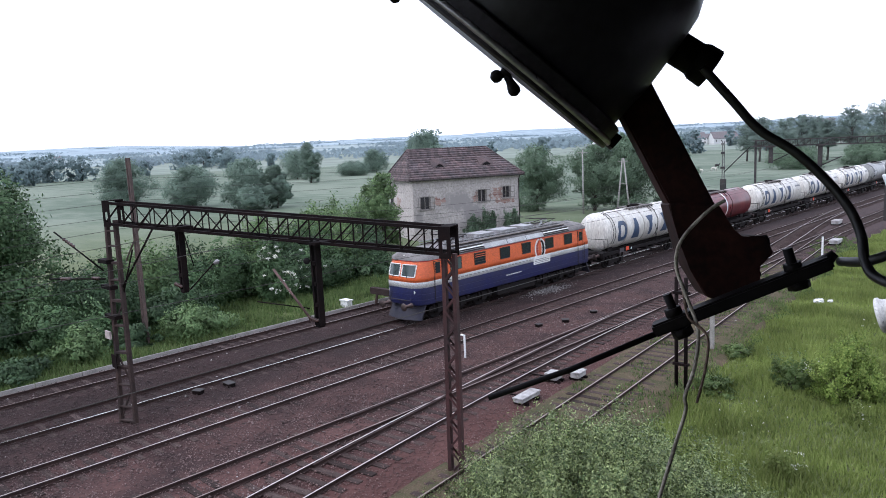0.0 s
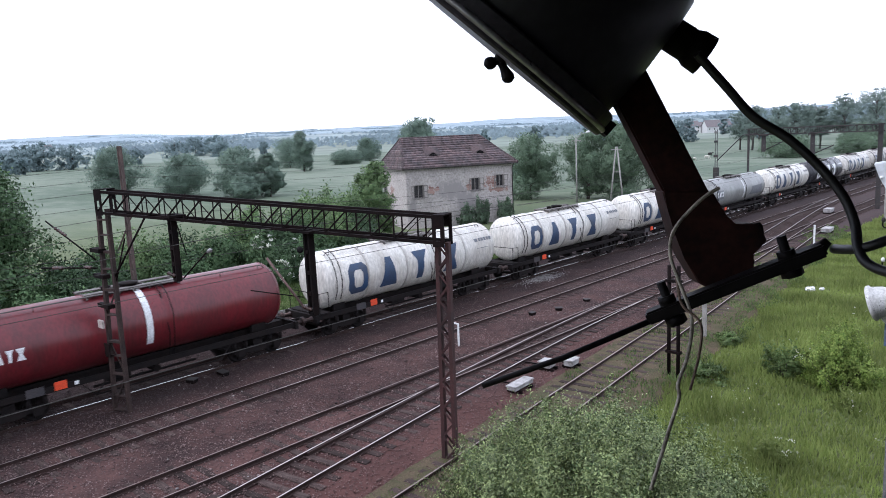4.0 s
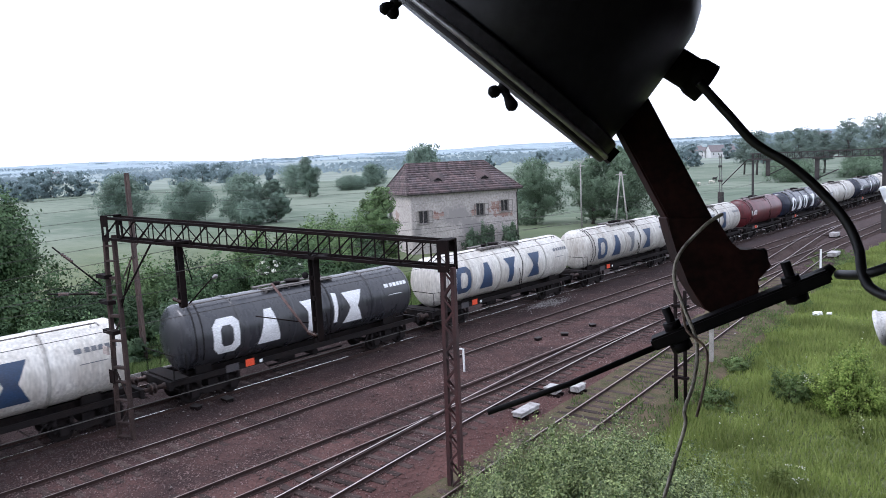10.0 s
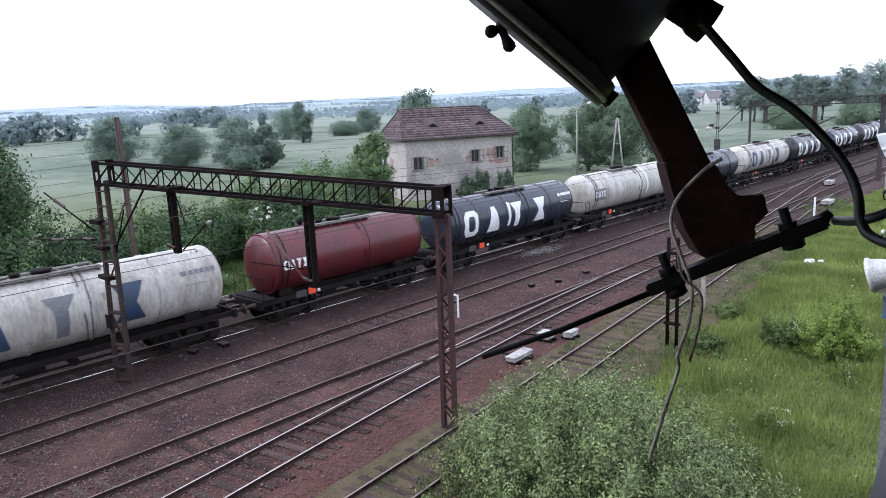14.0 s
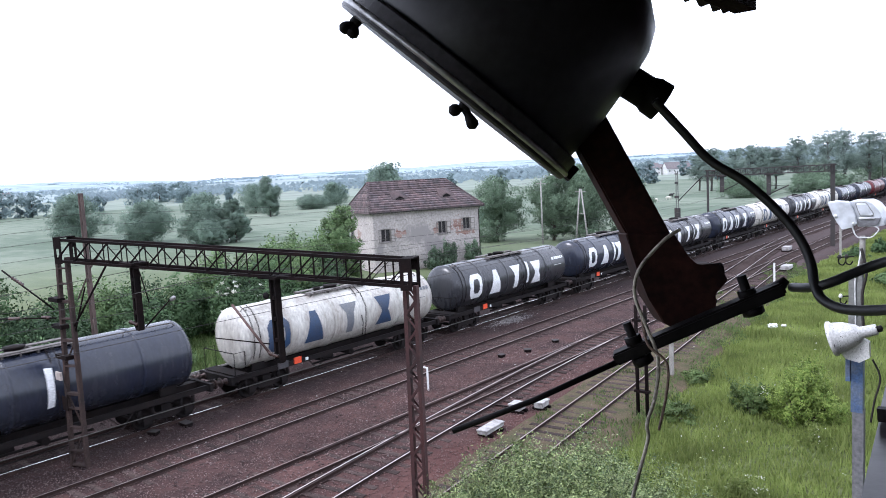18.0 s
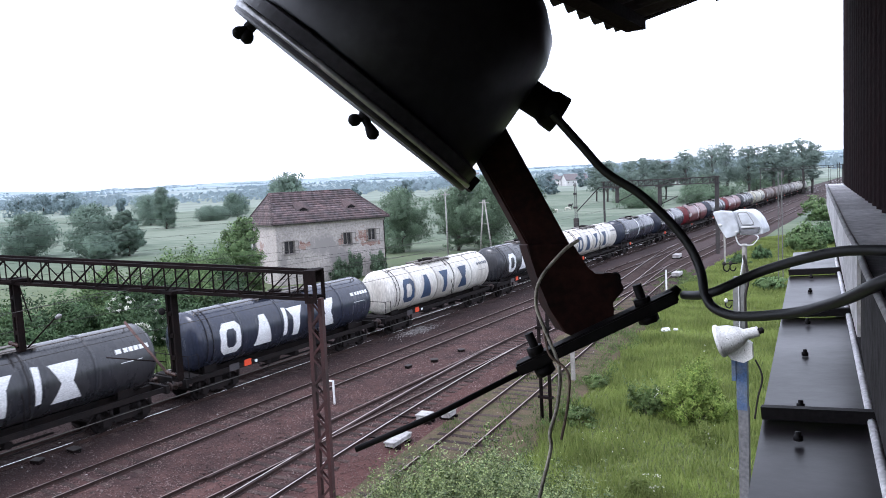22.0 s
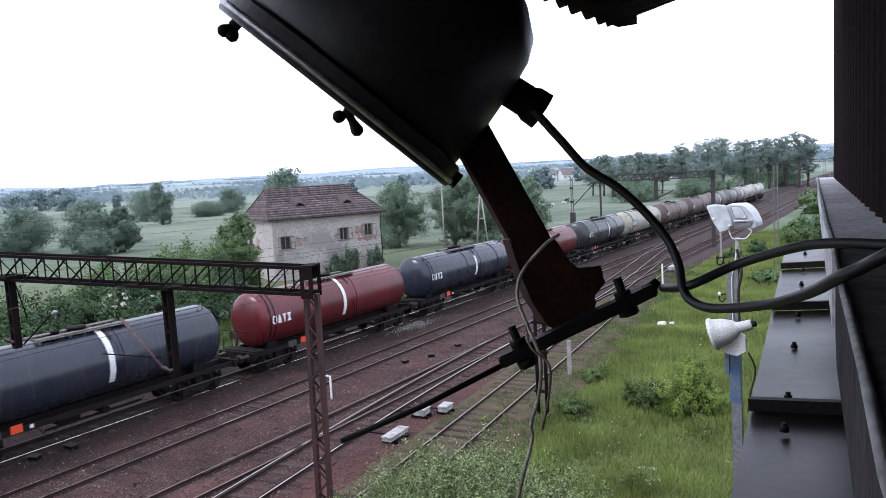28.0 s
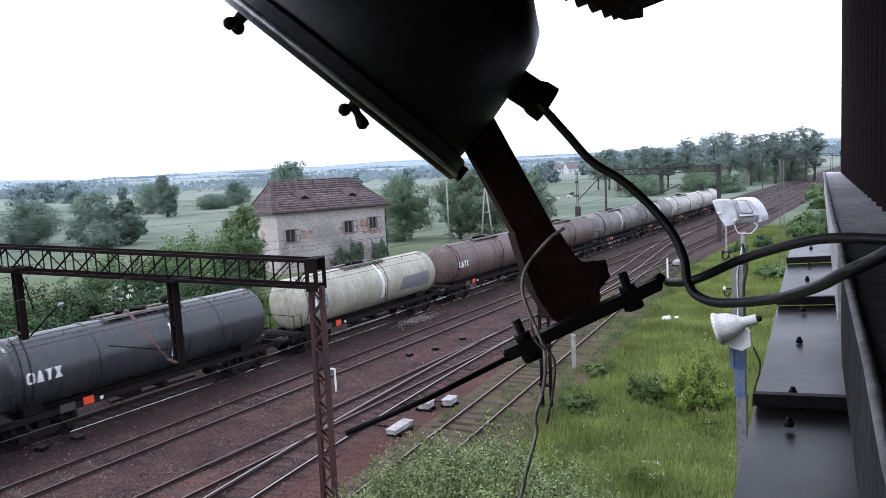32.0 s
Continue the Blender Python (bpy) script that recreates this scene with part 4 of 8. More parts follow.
            part("wiper", bm, M_BLACK, ws)
        for x, z in ((-0.95, 1.75), (0.95, 1.75), (0, 3.62)):
            bm = bmesh.new()
            lathe(bm, [(0.1, -0.05), (0.1, 0.04), (0.08, 0.05), (0.0, 0.05)], pose(x, s * (8.58 if z < 3 else 8.25), z, 0, 0, 0 if s > 0 else 180), 16, "y")
            part("headlight", bm, m_lamp, lo)
        bm = bmesh.new()
        rows = []
        for x in (-1.3, -0.8, 0.0, 0.8, 1.3):
            v = 0.35 * (1 - abs(x) / 1.3)
            rows.append([bm.verts.new((x, s * (y + v), z)) for y, z in ((8.15, 1.02), (8.3, 0.62), (8.52, 0.2), (8.42, 0.2), (8.2, 0.62), (8.0, 1.02))])
        for q, w in zip(rows, rows[1:]):
            for k in range(6):
                bm.faces.new((q[k], w[k], w[(k + 1) % 6], q[(k + 1) % 6]))
        bm.faces.new(rows[0])
        bm.faces.new(rows[-1])
        part("snow_plough", bm, m_plough, lo, "grimy dark snow plough")
        for x in (-0.875, 0.875):
            share("buffer", ME_BUFFER, lo, pose(x, s * 8.75, 1.06, 0, 0, 0 if s > 0 else 180))
        bm = bmesh.new()
        tube(bm, [(-0.8, s * 8.6, 1.5), (-0.8, s * 8.82, 1.3), (0.8, s * 8.82, 1.3), (0.8, s * 8.6, 1.5)], 0.02, 5)
        part("handrail", bm, M_DARK, lo)
    # running gear
    for y in (-5.0, 5.0):
        for s in (-1, 1):
            bm = bmesh.new()
            box(bm, s * 1.1 - 0.07, y - 2.7, 0.5, s * 1.1 + 0.07, y + 2.7, 0.8)
            for e in (-1.9, 0, 1.9):
                box(bm, s * 1.15 - 0.1, y + e - 0.2, 0.4, s * 1.15 + 0.1, y + e + 0.2, 0.9)
                tube(bm, [(s * 1.15, y + e - 0.45, 0.6), (s * 1.15, y + e - 0.45, 0.95)], 0.09, 8)
                tube(bm, [(s * 1.15, y + e + 0.45, 0.6), (s * 1.15, y + e + 0.45, 0.95)], 0.09, 8)
            part("bogie_side", bm, M_GRIME, lo)
        for e in (-1.9, 0, 1.9):
            w = share("wheelset", ME_LWHEELS, lo, pose(0, y + e, 0.6))
    bm = bmesh.new()
    box(bm, -1.3, -1.9, 0.4, 1.3, 1.9, 0.95)
    part("battery_box", bm, M_GRIME, lo)
    # roof equipment
    for s in (-1, 1):
        bm = bmesh.new()
        for z in (4.0, 4.12):
            bar(bm, (s * 0.95, -6.2, z), (s * 0.95, 6.6, z), 0.05, 0.05)
        part("roof_duct", bm, M_GREYMETAL, lo)
        def slope(name, y0, y1, a, b, m, parent, out=0.03):
            """A panel lying on the roof's side slope between two heights."""
            bm = bmesh.new()
            f = [Vector((s * (1.42 - 0.62 * (z - 3.47) + o), y, z + o * 0.5)) for z, y, o in ((a, y0, out), (a, y1, out), (b, y1, out), (b, y0, out), (a, y0, -0.05), (a, y1, -0.05), (b, y1, -0.05), (b, y0, -0.05))]
            v = [bm.verts.new(p) for p in f]
            for q in ((0, 1, 2, 3), (7, 6, 5, 4), (0, 4, 5, 1), (1, 5, 6, 2), (2, 6, 7, 3), (3, 7, 4, 0)):
                bm.faces.new([v[k] for k in q])
            return part(name, bm, m, parent)
        for y0, y1 in ((-6.06, -3.1), (2.86, 5.78)):
            gr = slope("roof_grille", y0, y1, 3.47, 3.84, M_DARK, lo, 0.02)
            slope("grille_cap", y0, y1, 3.63, 3.69, m_white, gr, 0.06)
            slope("grille_cap", y0, y1, 3.79, 3.82, M_GREYMETAL, gr, 0.06)
            for z in (3.51, 3.57):
                slope("louvre", y0, y1, z, z + 0.018, M_BLACK, gr, 0.035)
        pl = slope("roof_panel", -3.08, 2.84, 3.47, 3.72, m_pale, lo)
        for y in (-0.9, 1.0):
            slope("panel_joint", y - 0.02, y + 0.02, 3.47, 3.72, M_DARK, pl, 0.036)
        for x, z in ((0.55, 4.06), (0.72, 4.0), (1.08, 3.93)):
            bm = bmesh.new()
            tube(bm, [(s * x, -5.9, z), (s * x, 5.7, z)], 0.028, 6)
            part("roof_pipe", bm, M_DARK, lo)
        for k in range(9):
            bm = bmesh.new()
            insulator(bm, (s * 0.42, -5.4 + 1.32 * k, 3.95), (s * 0.42, -5.4 + 1.32 * k, 4.2), 3, 0.075)
            part("roof_insulator", bm, m_pale, lo)
        for k in range(12):
            bm = bmesh.new()
            y = -5.75 + 0.96 * k
            box(bm, s * 0.9 - 0.2, y, 3.93, s * 0.9 + 0.2, y + 0.93, 3.985)
            part("walkway_board", bm, m_board, lo)
        bm = bmesh.new()
        y = s * 4.6
        for x in (-0.6, 0.6):
            tube(bm, [(x, y - 1.0, 4.05), (x, y + 1.0, 4.05)], 0.04, 6)
            tube(bm, [(x, y - 0.9, 4.1), (x * 0.6, y + 1.1, 4.32), (x * 0.8, y - 0.7, 4.45)], 0.03, 6)
        tube(bm, [(-0.85, y - 0.7, 4.48), (0.85, y - 0.7, 4.48)], 0.03, 6)
        for x in (-0.6, 0.6):
            for e in (-0.8, 0.8):
                tube(bm, [(x, y + e, 3.9), (x, y + e, 4.06)], 0.08, 8)
        part("pantograph", bm, M_DARK, lo, "lowered pantograph")
    for y, l in ((-1.8, 1.4), (0.4, 1.6), (2.4, 1.2)):
        bm = bmesh.new()
        box(bm, -0.55, y - l / 2, 3.92, 0.55, y + l / 2, 4.2)
        part("roof_hatch", bm, M_GREYMETAL, lo)
    TRAIN.append((lo, -9.75))
    lo.matrix_basis = pose(X1, OFF0 - 9.75, 0)


M_GREYMETAL = mat("grey_sheet", (0.30, 0.30, 0.31), 0.5, 0.3, (0.2, 0.19, 0.18), 2, 20, 0.5, 0.1)
ME_LWHEELS = wheelset_mesh(0.6)
locomotive()


def motions():
    """The train runs past at about fourteen metres a second; its wheels turn while it is near."""
    def at(off, t):
        return OFF0 + off - V * t - ACC * t * t
    for car, off in TRAIN:
        walk(car, [(t, pose(X1, at(off, t), 0)) for t in range(0, 33, 4)])
        near = [f / FPS for f in range(0, 32 * FPS + 1) if -8 < at(off, f / FPS) < 46]
        for w in car.children:
            if w.name.startswith("wheelset"):
                base, r = w.matrix_basis.copy(), w.matrix_basis.translation.z
                rows = [(0.0, base)] if not near or near[0] > 0 else []
                for t in near:
                    rows.append((t, base @ Matrix.Rotation((at(off, near[0]) - at(off, t)) / r, 4, "X")))
                if not near or near[-1] < 32:
                    rows.append((32.0, rows[-1][1]))
                walk(w, rows)

# ---- gantry fittings: hanging posts, arms, insulators and wires
M_WIRE = mat("copper_wire", (0.06, 0.055, 0.05), 0.6, 0.4, bump=0)
M_CERAMIC = mat("insulator", (0.05, 0.03, 0.025), 0.25, 0, (0.09, 0.05, 0.04), 6, 30, 0.4, 0)


M_PALERUST = mat("pale_rust", (0.13, 0.075, 0.066), 0.8, 0, (0.07, 0.04, 0.037), 4, 30, 0.5, 0.2)


def hanging_post(x, y, z0, z1, w, arm):
    p = thing("hanging_post", "dark steel drop post bolted under the gantry", "catenary post", "drop posts of the gantry")
    for s in (-1, 1):
        bm = bmesh.new()
        bar(bm, (x + s * w / 2, y, z0), (x + s * w / 2, y, z1), 0.08, 0.2, up=(0, 1, 0))
        part("channel", bm, M_RUST, p)
    n = max(3, int((z1 - z0) / 0.55))
    for k in range(n + 1):
        z = z0 + (z1 - z0) * k / n
        bm = bmesh.new()
        box(bm, x - w / 2, y - 0.1, z - 0.06, x + w / 2, y + 0.1, z + 0.06)
        part("batten_plate", bm, M_RUST, p)
    bm = bmesh.new()
    box(bm, x - 0.45, y - 0.3, z1 - 0.05, x + 0.45, y + 0.3, z1 + 0.03)
    part("head_plate", bm, M_RUST, p)
    for label, a, b, r in arm:
        bm = bmesh.new()
        tube(bm, [a, b], r, 8)
        part(label, bm, M_PALERUST if r > 0.04 else M_RUST, p)
    bm = bmesh.new()
    insulator(bm, (x + 0.05, y - 0.1, z0 + 0.15), (x - 0.3, y - 0.2, z0 + 0.25))
    part("insulator", bm, M_CERAMIC, p)


hanging_post(-23.15, 11.2, 5.0, 7.22, 0.2, (("lamp_arm", (-22.95, 11.3, 5.05), (-21.9, 11.68, 5.98), 0.025), ("brace", (-22.9, 11.2, 7.1), (-22.55, 11.3, 5.9), 0.02)))
hanging_post(-18.08, 13.08, 4.1, 6.75, 0.22, (("cantilever", (-18.35, 12.95, 4.25), (-19.6, 12.5, 5.85), 0.041), ("steady_arm", (-18.4, 12.95, 4.62), (-20.3, 12.25, 4.75), 0.02)))
gong = thing("gong", "round black gong on the drop post", "gong")
bm = bmesh.new()
lathe(bm, [(0.03, -0.05), (0.095, -0.03), (0.11, 0.0), (0.095, 0.03), (0.04, 0.04), (0, 0.04)], pose(-18.36, 12.93, 6.15, 90, 0, 35), 16)
part("bowl", bm, M_BLACK, gong)
bm = bmesh.new()
bar(bm, (-18.36, 12.98, 6.15), (-18.12, 13.05, 6.2), 0.04)
part("bracket", bm, M_RUST, gong)
lamp = thing("yard_lamp", "small pale lantern head on a bent arm", "lamp")
bm = bmesh.new()
lathe(bm, [(0.012, -0.07), (0.06, -0.036), (0.08, 0.02), (0.036, 0.06), (0, 0.066)], pose(-21.78, 11.72, 6.03, 0, 70, 0) @ Matrix.Diagonal((1, 1, 2.6, 1)), 14)
part("lantern", bm, M_GREYMETAL, lamp)
bm = bmesh.new()
tube(bm, [(-21.9, 11.68, 5.96), (-21.78, 11.72, 6.04)], 0.03, 8)
part("socket", bm, M_DARK, lamp)


def mast_fittings():
    """Braces, boxes and insulators on the splayed mast."""
    m = thing("mast_fittings", "rusty brackets, sign plate and insulators on the mast", "mast bracket")
    for a, b, r in (((-25.9, 10.2, 5.0), (-24.2, 10.85, 7.3), 0.035), ((-26.0, 10.2, 4.6), (-25.2, 10.4, 6.4), 0.03), ((-26.7, 9.9, 5.6), (-28.9, 9.1, 7.0), 0.03), ((-26.6, 9.9, 5.3), (-29.4, 8.9, 5.2), 0.03)):
        bm = bmesh.new()
        tube(bm, [a, b], r, 6)
        part("stay", bm, M_RUST, m)
    for z in (5.0, 5.95, 3.9):
        bm = bmesh.new()
        k = z / 7.45
        c = Vector((-26.3 - 0.35 * k, 10.05 - 0.1 * k, z))
        box(bm, c.x - 0.55 + 0.2 * k, c.y - 0.14, z - 0.07, c.x + 0.55 - 0.2 * k, c.y + 0.14, z + 0.07)
        part("cross_plate", bm, M_RUST, m)
    bm = bmesh.new()
    box(bm, -26.62, 9.8, 2.0, -26.2, 9.83, 2.5)
    part("sign_plate", bm, M_RUST, m)
    bm = bmesh.new()
    box(bm, -26.75, 9.72, 3.1, -26.35, 9.8, 3.38)
    part("marker_plate", bm, mat("faded_marker", (0.42, 0.36, 0.33), 0.8), m)
    for a, b in (((-28.0, 9.45, 6.45), (-28.5, 9.25, 6.75)), ((-28.3, 9.3, 5.24), (-28.8, 9.1, 5.22)), ((-26.9, 9.8, 5.3), (-27.3, 9.7, 5.3))):
        bm = bmesh.new()
        insulator(bm, a, b)
        part("insulator", bm, M_CERAMIC, m)


mast_fittings()


def wire(label, pts, r=0.009):
    w = thing("overhead_wire", label, "overhead wire", "wires over the yard")
    bm = bmesh.new()
    tube(bm, pts, r, 5)
    part("wire", bm, M_WIRE, w)


def span(x, z, y0, y1, sag, label, r=0.009, x1=None):
    n = 16
    wire(label, [(x + ((x1 or x) - x) * k / n, y0 + (y1 - y0) * k / n, z - sag * 4 * (k / n) * (1 - k / n)) for k in range(n + 1)], r)


for x in (X1, X2, X3):
    span(x, 5.5, -55, 11.5, 0.05, "thin dark contact wire above a track")
    span(x, 5.5, 11.5, 86, 0.05, "thin dark contact wire above a track")
    span(x, 6.9, -55, 11.5, 1.0, "sagging dark catenary wire above a track")
    span(x, 6.9, 11.5, 86, 1.0, "sagging dark catenary wire above a track")
    span(x, 5.5, 86, 300, 0.1, "thin dark contact wire far along the line")
span(-14.6, 4.75, -30, 85, 0.12, "slack grey service wire along the yard", 0.012, -15.4)
for k, (x, z) in enumerate(((-39.4, 8.6), (-39.0, 8.0), (-38.6, 7.4), (-38.9, 6.6))):
    span(x, z, -60, 16.2, 0.7, "slack line wire on the tall pole")
    span(x, z, 16.2, 95, 0.9, "slack line wire on the tall pole", 0.009, -57.5)


# ---- line-side poles, posts and boxes
def lattice_pole(label, x, y, z1, w=0.34, m=None, arms=()):
    p = thing("lattice_pole", label, "pole", "line-side poles")
    m = m or M_RUST
    for sx in (-1, 1):
        bm = bmesh.new()
        bar(bm, (x + sx * w / 2, y, -0.6), (x + sx * w / 3, y, z1), 0.06, 0.14, up=(0, 1, 0))
        part("leg", bm, m, p)
    bm = bmesh.new()
    n = int(z1 / 0.5)
    for k in range(n):
        s = 1 if k % 2 else -1
        bar(bm, (x + s * w / 2.6, y, k * 0.5), (x - s * w / 2.6, y, k * 0.5 + 0.5), 0.04, 0.012)
    part("lacing", bm, m, p)
    for a, b in arms:
        bm = bmesh.new()
        bar(bm, a, b, 0.07, 0.05)
        part("cross_arm", bm, m, p)
    return p


lattice_pole("tall rusty lattice pole beside the hedge", -38.6, 16.2, 9.7, 0.42, mat("pole_rust", (0.10, 0.066, 0.056), 0.85, 0.0, (0.05, 0.037, 0.034), 2, 25, 0.5, 0.3), (((-38.9, 16.2, 5.4), (-37.4, 16.4, 6.6)), ((-38.9, 16.2, 5.2), (-40.0, 16.1, 4.0))))
M_FARSTEEL = mat("painted_steel", (0.035, 0.035, 0.036), 0.85, 0, (0.06, 0.05, 0.047), 1.5, 20, 0.5, 0.2, spec=0.2)
M_POLE = mat("grey_pole", (0.15, 0.15, 0.142), 0.85, 0, (0.09, 0.088, 0.085), 1.5, 20, 0.5, 0.2, spec=0.2)
lattice_pole("slender grey lattice pole in the meadow", -8.14, 63.0, 9.0, 0.36, M_POLE)
lattice_pole("far slim pole beside the line", -7.6, 120.0, 9.5, 0.35, M_DARK)
lattice_pole("far mast beside the tracks", -12.5, 170.0, 9.0, 0.5, M_RUST)


def wood_pole(label, x, y, z1, a_frame=False, arm=0.0):
    p = thing("wooden_pole", label, "pole", "poles behind the house")
    m = mat("grey_wood", (0.34, 0.33, 0.31), 0.9, 0, (0.24, 0.225, 0.21), 2, 30, 0.5, 0.3)
    for s in ((-1, 1) if a_frame else (0,)):
        bm = bmesh.new()
        tube(bm, [(x + s * 1.0, y, -1), (x + s * 0.1, y, z1)], [0.13, 0.09], 8)
        part("shaft", bm, m, p)
    bm = bmesh.new()
    bar(bm, (x - 0.8, y, z1 - 0.4), (x + 0.8, y, z1 - 0.4), 0.09)
    if a_frame:
        bar(bm, (x - 0.6, y, z1 * 0.5), (x + 0.6, y, z1 * 0.5), 0.09)
    part("cross_arm", bm, m, p)
    if arm:
        bm = bmesh.new()
        tube(bm, [(x, y, z1 - 0.1), (x + 0.8, y, z1 + 0.5), (x + 1.8, y, z1 + 0.75)], 0.035, 6)
        part("lamp_arm", bm, m, p)
        bm = bmesh.new()
        lathe(bm, [(0.05, -0.35), (0.14, -0.2), (0.16, 0.2), (0.05, 0.35)], pose(x + 2.0, y, z1 + 0.8, 0, 80, 0), 10)
        part("lamp_head", bm, M_WHITE, p)


wood_pole("slim grey street lamp pole behind the house", -56.0, 88.0, 8.3, False, 1)
wood_pole("wooden A-shaped pole among the trees", -49.9, 88.6, 6.9, True)


def signal_mast(x, y, h):
    """A grey pole with a raking stay, small fittings up the shaft and a thick foot."""
    s = thing("signal_mast", "grey mast in the meadow with a raking stay", "mast")
    for e in (-0.16, 0.16):
        bm = bmesh.new()
        bar(bm, (x + e * 1.5, y, -1.2), (x + e, y, h), 0.12, 0.14, up=(0, 1, 0))
        part("leg", bm, M_POLE, s)
    bm = bmesh.new()
    for k in range(12):
        f = 1 if k % 2 else -1
        bar(bm, (x + f * 0.2, y, k * 0.66), (x - f * 0.2, y, k * 0.66 + 0.66), 0.06, 0.03)
    part("lacing", bm, M_POLE, s)
    bm = bmesh.new()
    tube(bm, [(x + 0.2, y, 2.6), (x + 6.0, y - 3, 7.2), (x + 8.5, y - 4, 7.4)], 0.09, 6)
    part("stay", bm, M_FARSTEEL, s)
    for z, e, mt in ((h - 0.5, 0.3, M_POLE), (h - 2.2, 0.34, M_FARSTEEL), (h - 4.9, 0.42, M_FARSTEEL)):
        bm = bmesh.new()
        box(bm, x - e, y - 0.35, z - 0.2, x + e, y - 0.1, z + 0.2)
        bmesh.ops.bevel(bm, geom=bm.edges[:], offset=0.04, segments=1, affect="EDGES")
        part("fitting", bm, mt, s)
    bm = bmesh.new()
    box(bm, x - 0.5, y - 0.3, -1.3, x + 0.5, y + 0.3, 1.3)
    bmesh.ops.bevel(bm, geom=bm.edges[:], offset=0.06, segments=1, affect="EDGES")
    part("foot_cabinet", bm, M_FARSTEEL, s)




signal_mast(-53.95, 132.7, 8.3)


def far_gantry(y, xr, xl, zt, drops):
    """A solid near mast, a slim far one, a shallow lattice beam and drop posts that carry the wires."""
    g = thing("far_gantry", "dark lattice gantry over the far tracks", "gantry")
    bm = bmesh.new()
    bar(bm, (xr, y, -0.5), (xr, y, zt + 0.1), 0.42, 0.3, up=(0, 1, 0))
    part("mast", bm, M_FARSTEEL, g)
    bm = bmesh.new()
    bar(bm, (xl, y, -0.5), (xl, y, zt), 0.2, 0.2, up=(0, 1, 0))
    part("mast", bm, M_FARSTEEL, g, "slim steel mast")
    for e in (-0.3, 0.3):
        for z in (zt - 0.68, zt):
            bm = bmesh.new()
            bar(bm, (xl - 0.2, y + e, z), (xr + 0.3, y + e, z), 0.11)
            part("chord", bm, M_FARSTEEL, g)
        bm = bmesh.new()
        n = 18
        for k in range(n):
            a, b = xl + (xr - xl) * k / n, xl + (xr - xl) * (k + 1) / n
            bar(bm, (a, y + e, zt - 0.68), (b, y + e, zt), 0.06, 0.04)
            bar(bm, (b, y + e, zt - 0.68), (b, y + e, zt), 0.06, 0.04)
        part("lattice", bm, M_FARSTEEL, g)
    for x, z0 in drops:
        bm = bmesh.new()
        bar(bm, (x, y, z0), (x, y, zt - 0.6), 0.42, 0.25, up=(0, 1, 0))
        box(bm, x - 0.4, y - 0.3, zt - 0.85, x + 0.4, y + 0.3, zt - 0.66)
        part("drop_post", bm, M_FARSTEEL, g)
        bm = bmesh.new()
        tube(bm, [(x + 0.1, y - 0.15, z0 + 0.15), (x + 2.2, y - 0.3, z0 + 1.1)], 0.06, 6)
        tube(bm, [(x + 0.1, y - 0.15, z0 + 1.1), (x + 1.9, y - 0.3, z0 + 1.0)], 0.035, 6)
        part("cantilever", bm, M_FARSTEEL, g)


far_gantry(85.5, -17.6, -31.0, 8.62, ((-29.3, 6.0), (-24.1, 5.5)))
far_gantry(230.0, -13.5, -35.0, 8.9, ((-28.8, 6.0), (-23.6, 5.8)))


def small_post(name, label, x, y, h, w, m, group=""):
    p = thing(name, label, "post", group)
    bm = bmesh.new()
    bar(bm, (x, y, -0.7), (x, y, h), w, w * 0.8, up=(0, 1, 0))
    bm.verts.ensure_lookup_table()
    part("shaft", bm, m, p)
    bm = bmesh.new()
    box(bm, x - w * 0.6, y - w * 0.5, h, x + w * 0.6, y + w * 0.5, h + 0.04)
    part("cap", bm, m, p)


small_post("concrete_post", "pale weathered concrete post in the grass", -13.0, 30.9, 1.45, 0.17, M_CONC)
small_post("concrete_post", "short white marker post near the far turnout", -16.0, 58.0, 1.5, 0.12, M_WHITE)
small_post("concrete_post", "thin grey post beside the siding", -14.6, 74.0, 3.0, 0.16, M_CONC)
pp = thing("twin_pole", "pair of rusty steel poles bolted together", "pole")
for s in (-0.19, 0.19):
    bm = bmesh.new()
    tube(bm, [(-11.85 + s, 25.3, -0.6), (-11.85 + s, 25.3, 4.2)], 0.075, 8)
    part("tube", bm, M_RUST, pp)
for z in (0.8, 2.4, 3.6):
    bm = bmesh.new()
    box(bm, -12.15, 25.2, z - 0.05, -11.55, 25.4, z + 0.05)
    part("clamp", bm, M_RUST, pp)


def marker_sign(x, y):
    s = thing("white_marker", "small white bracket-shaped marker beside the track", "marker")
    bm = bmesh.new()
    bar(bm, (x, y, -0.3), (x, y, 0.85), 0.075, 0.06, up=(0, 1, 0))
    part("stake", bm, M_WHITE, s)
    bm = bmesh.new()
    bar(bm, (x - 0.24, y, 0.88), (x + 0.037, y, 0.88), 0.06, 0.06)
    part("arm", bm, M_WHITE, s)


marker_sign(-21.45, 23.5)


M_CHIP = mat("chipped_grey_white", (0.42, 0.41, 0.4), 0.7, 0, (0.14, 0.125, 0.12), 3.5, 30, 0.45, 0.3)


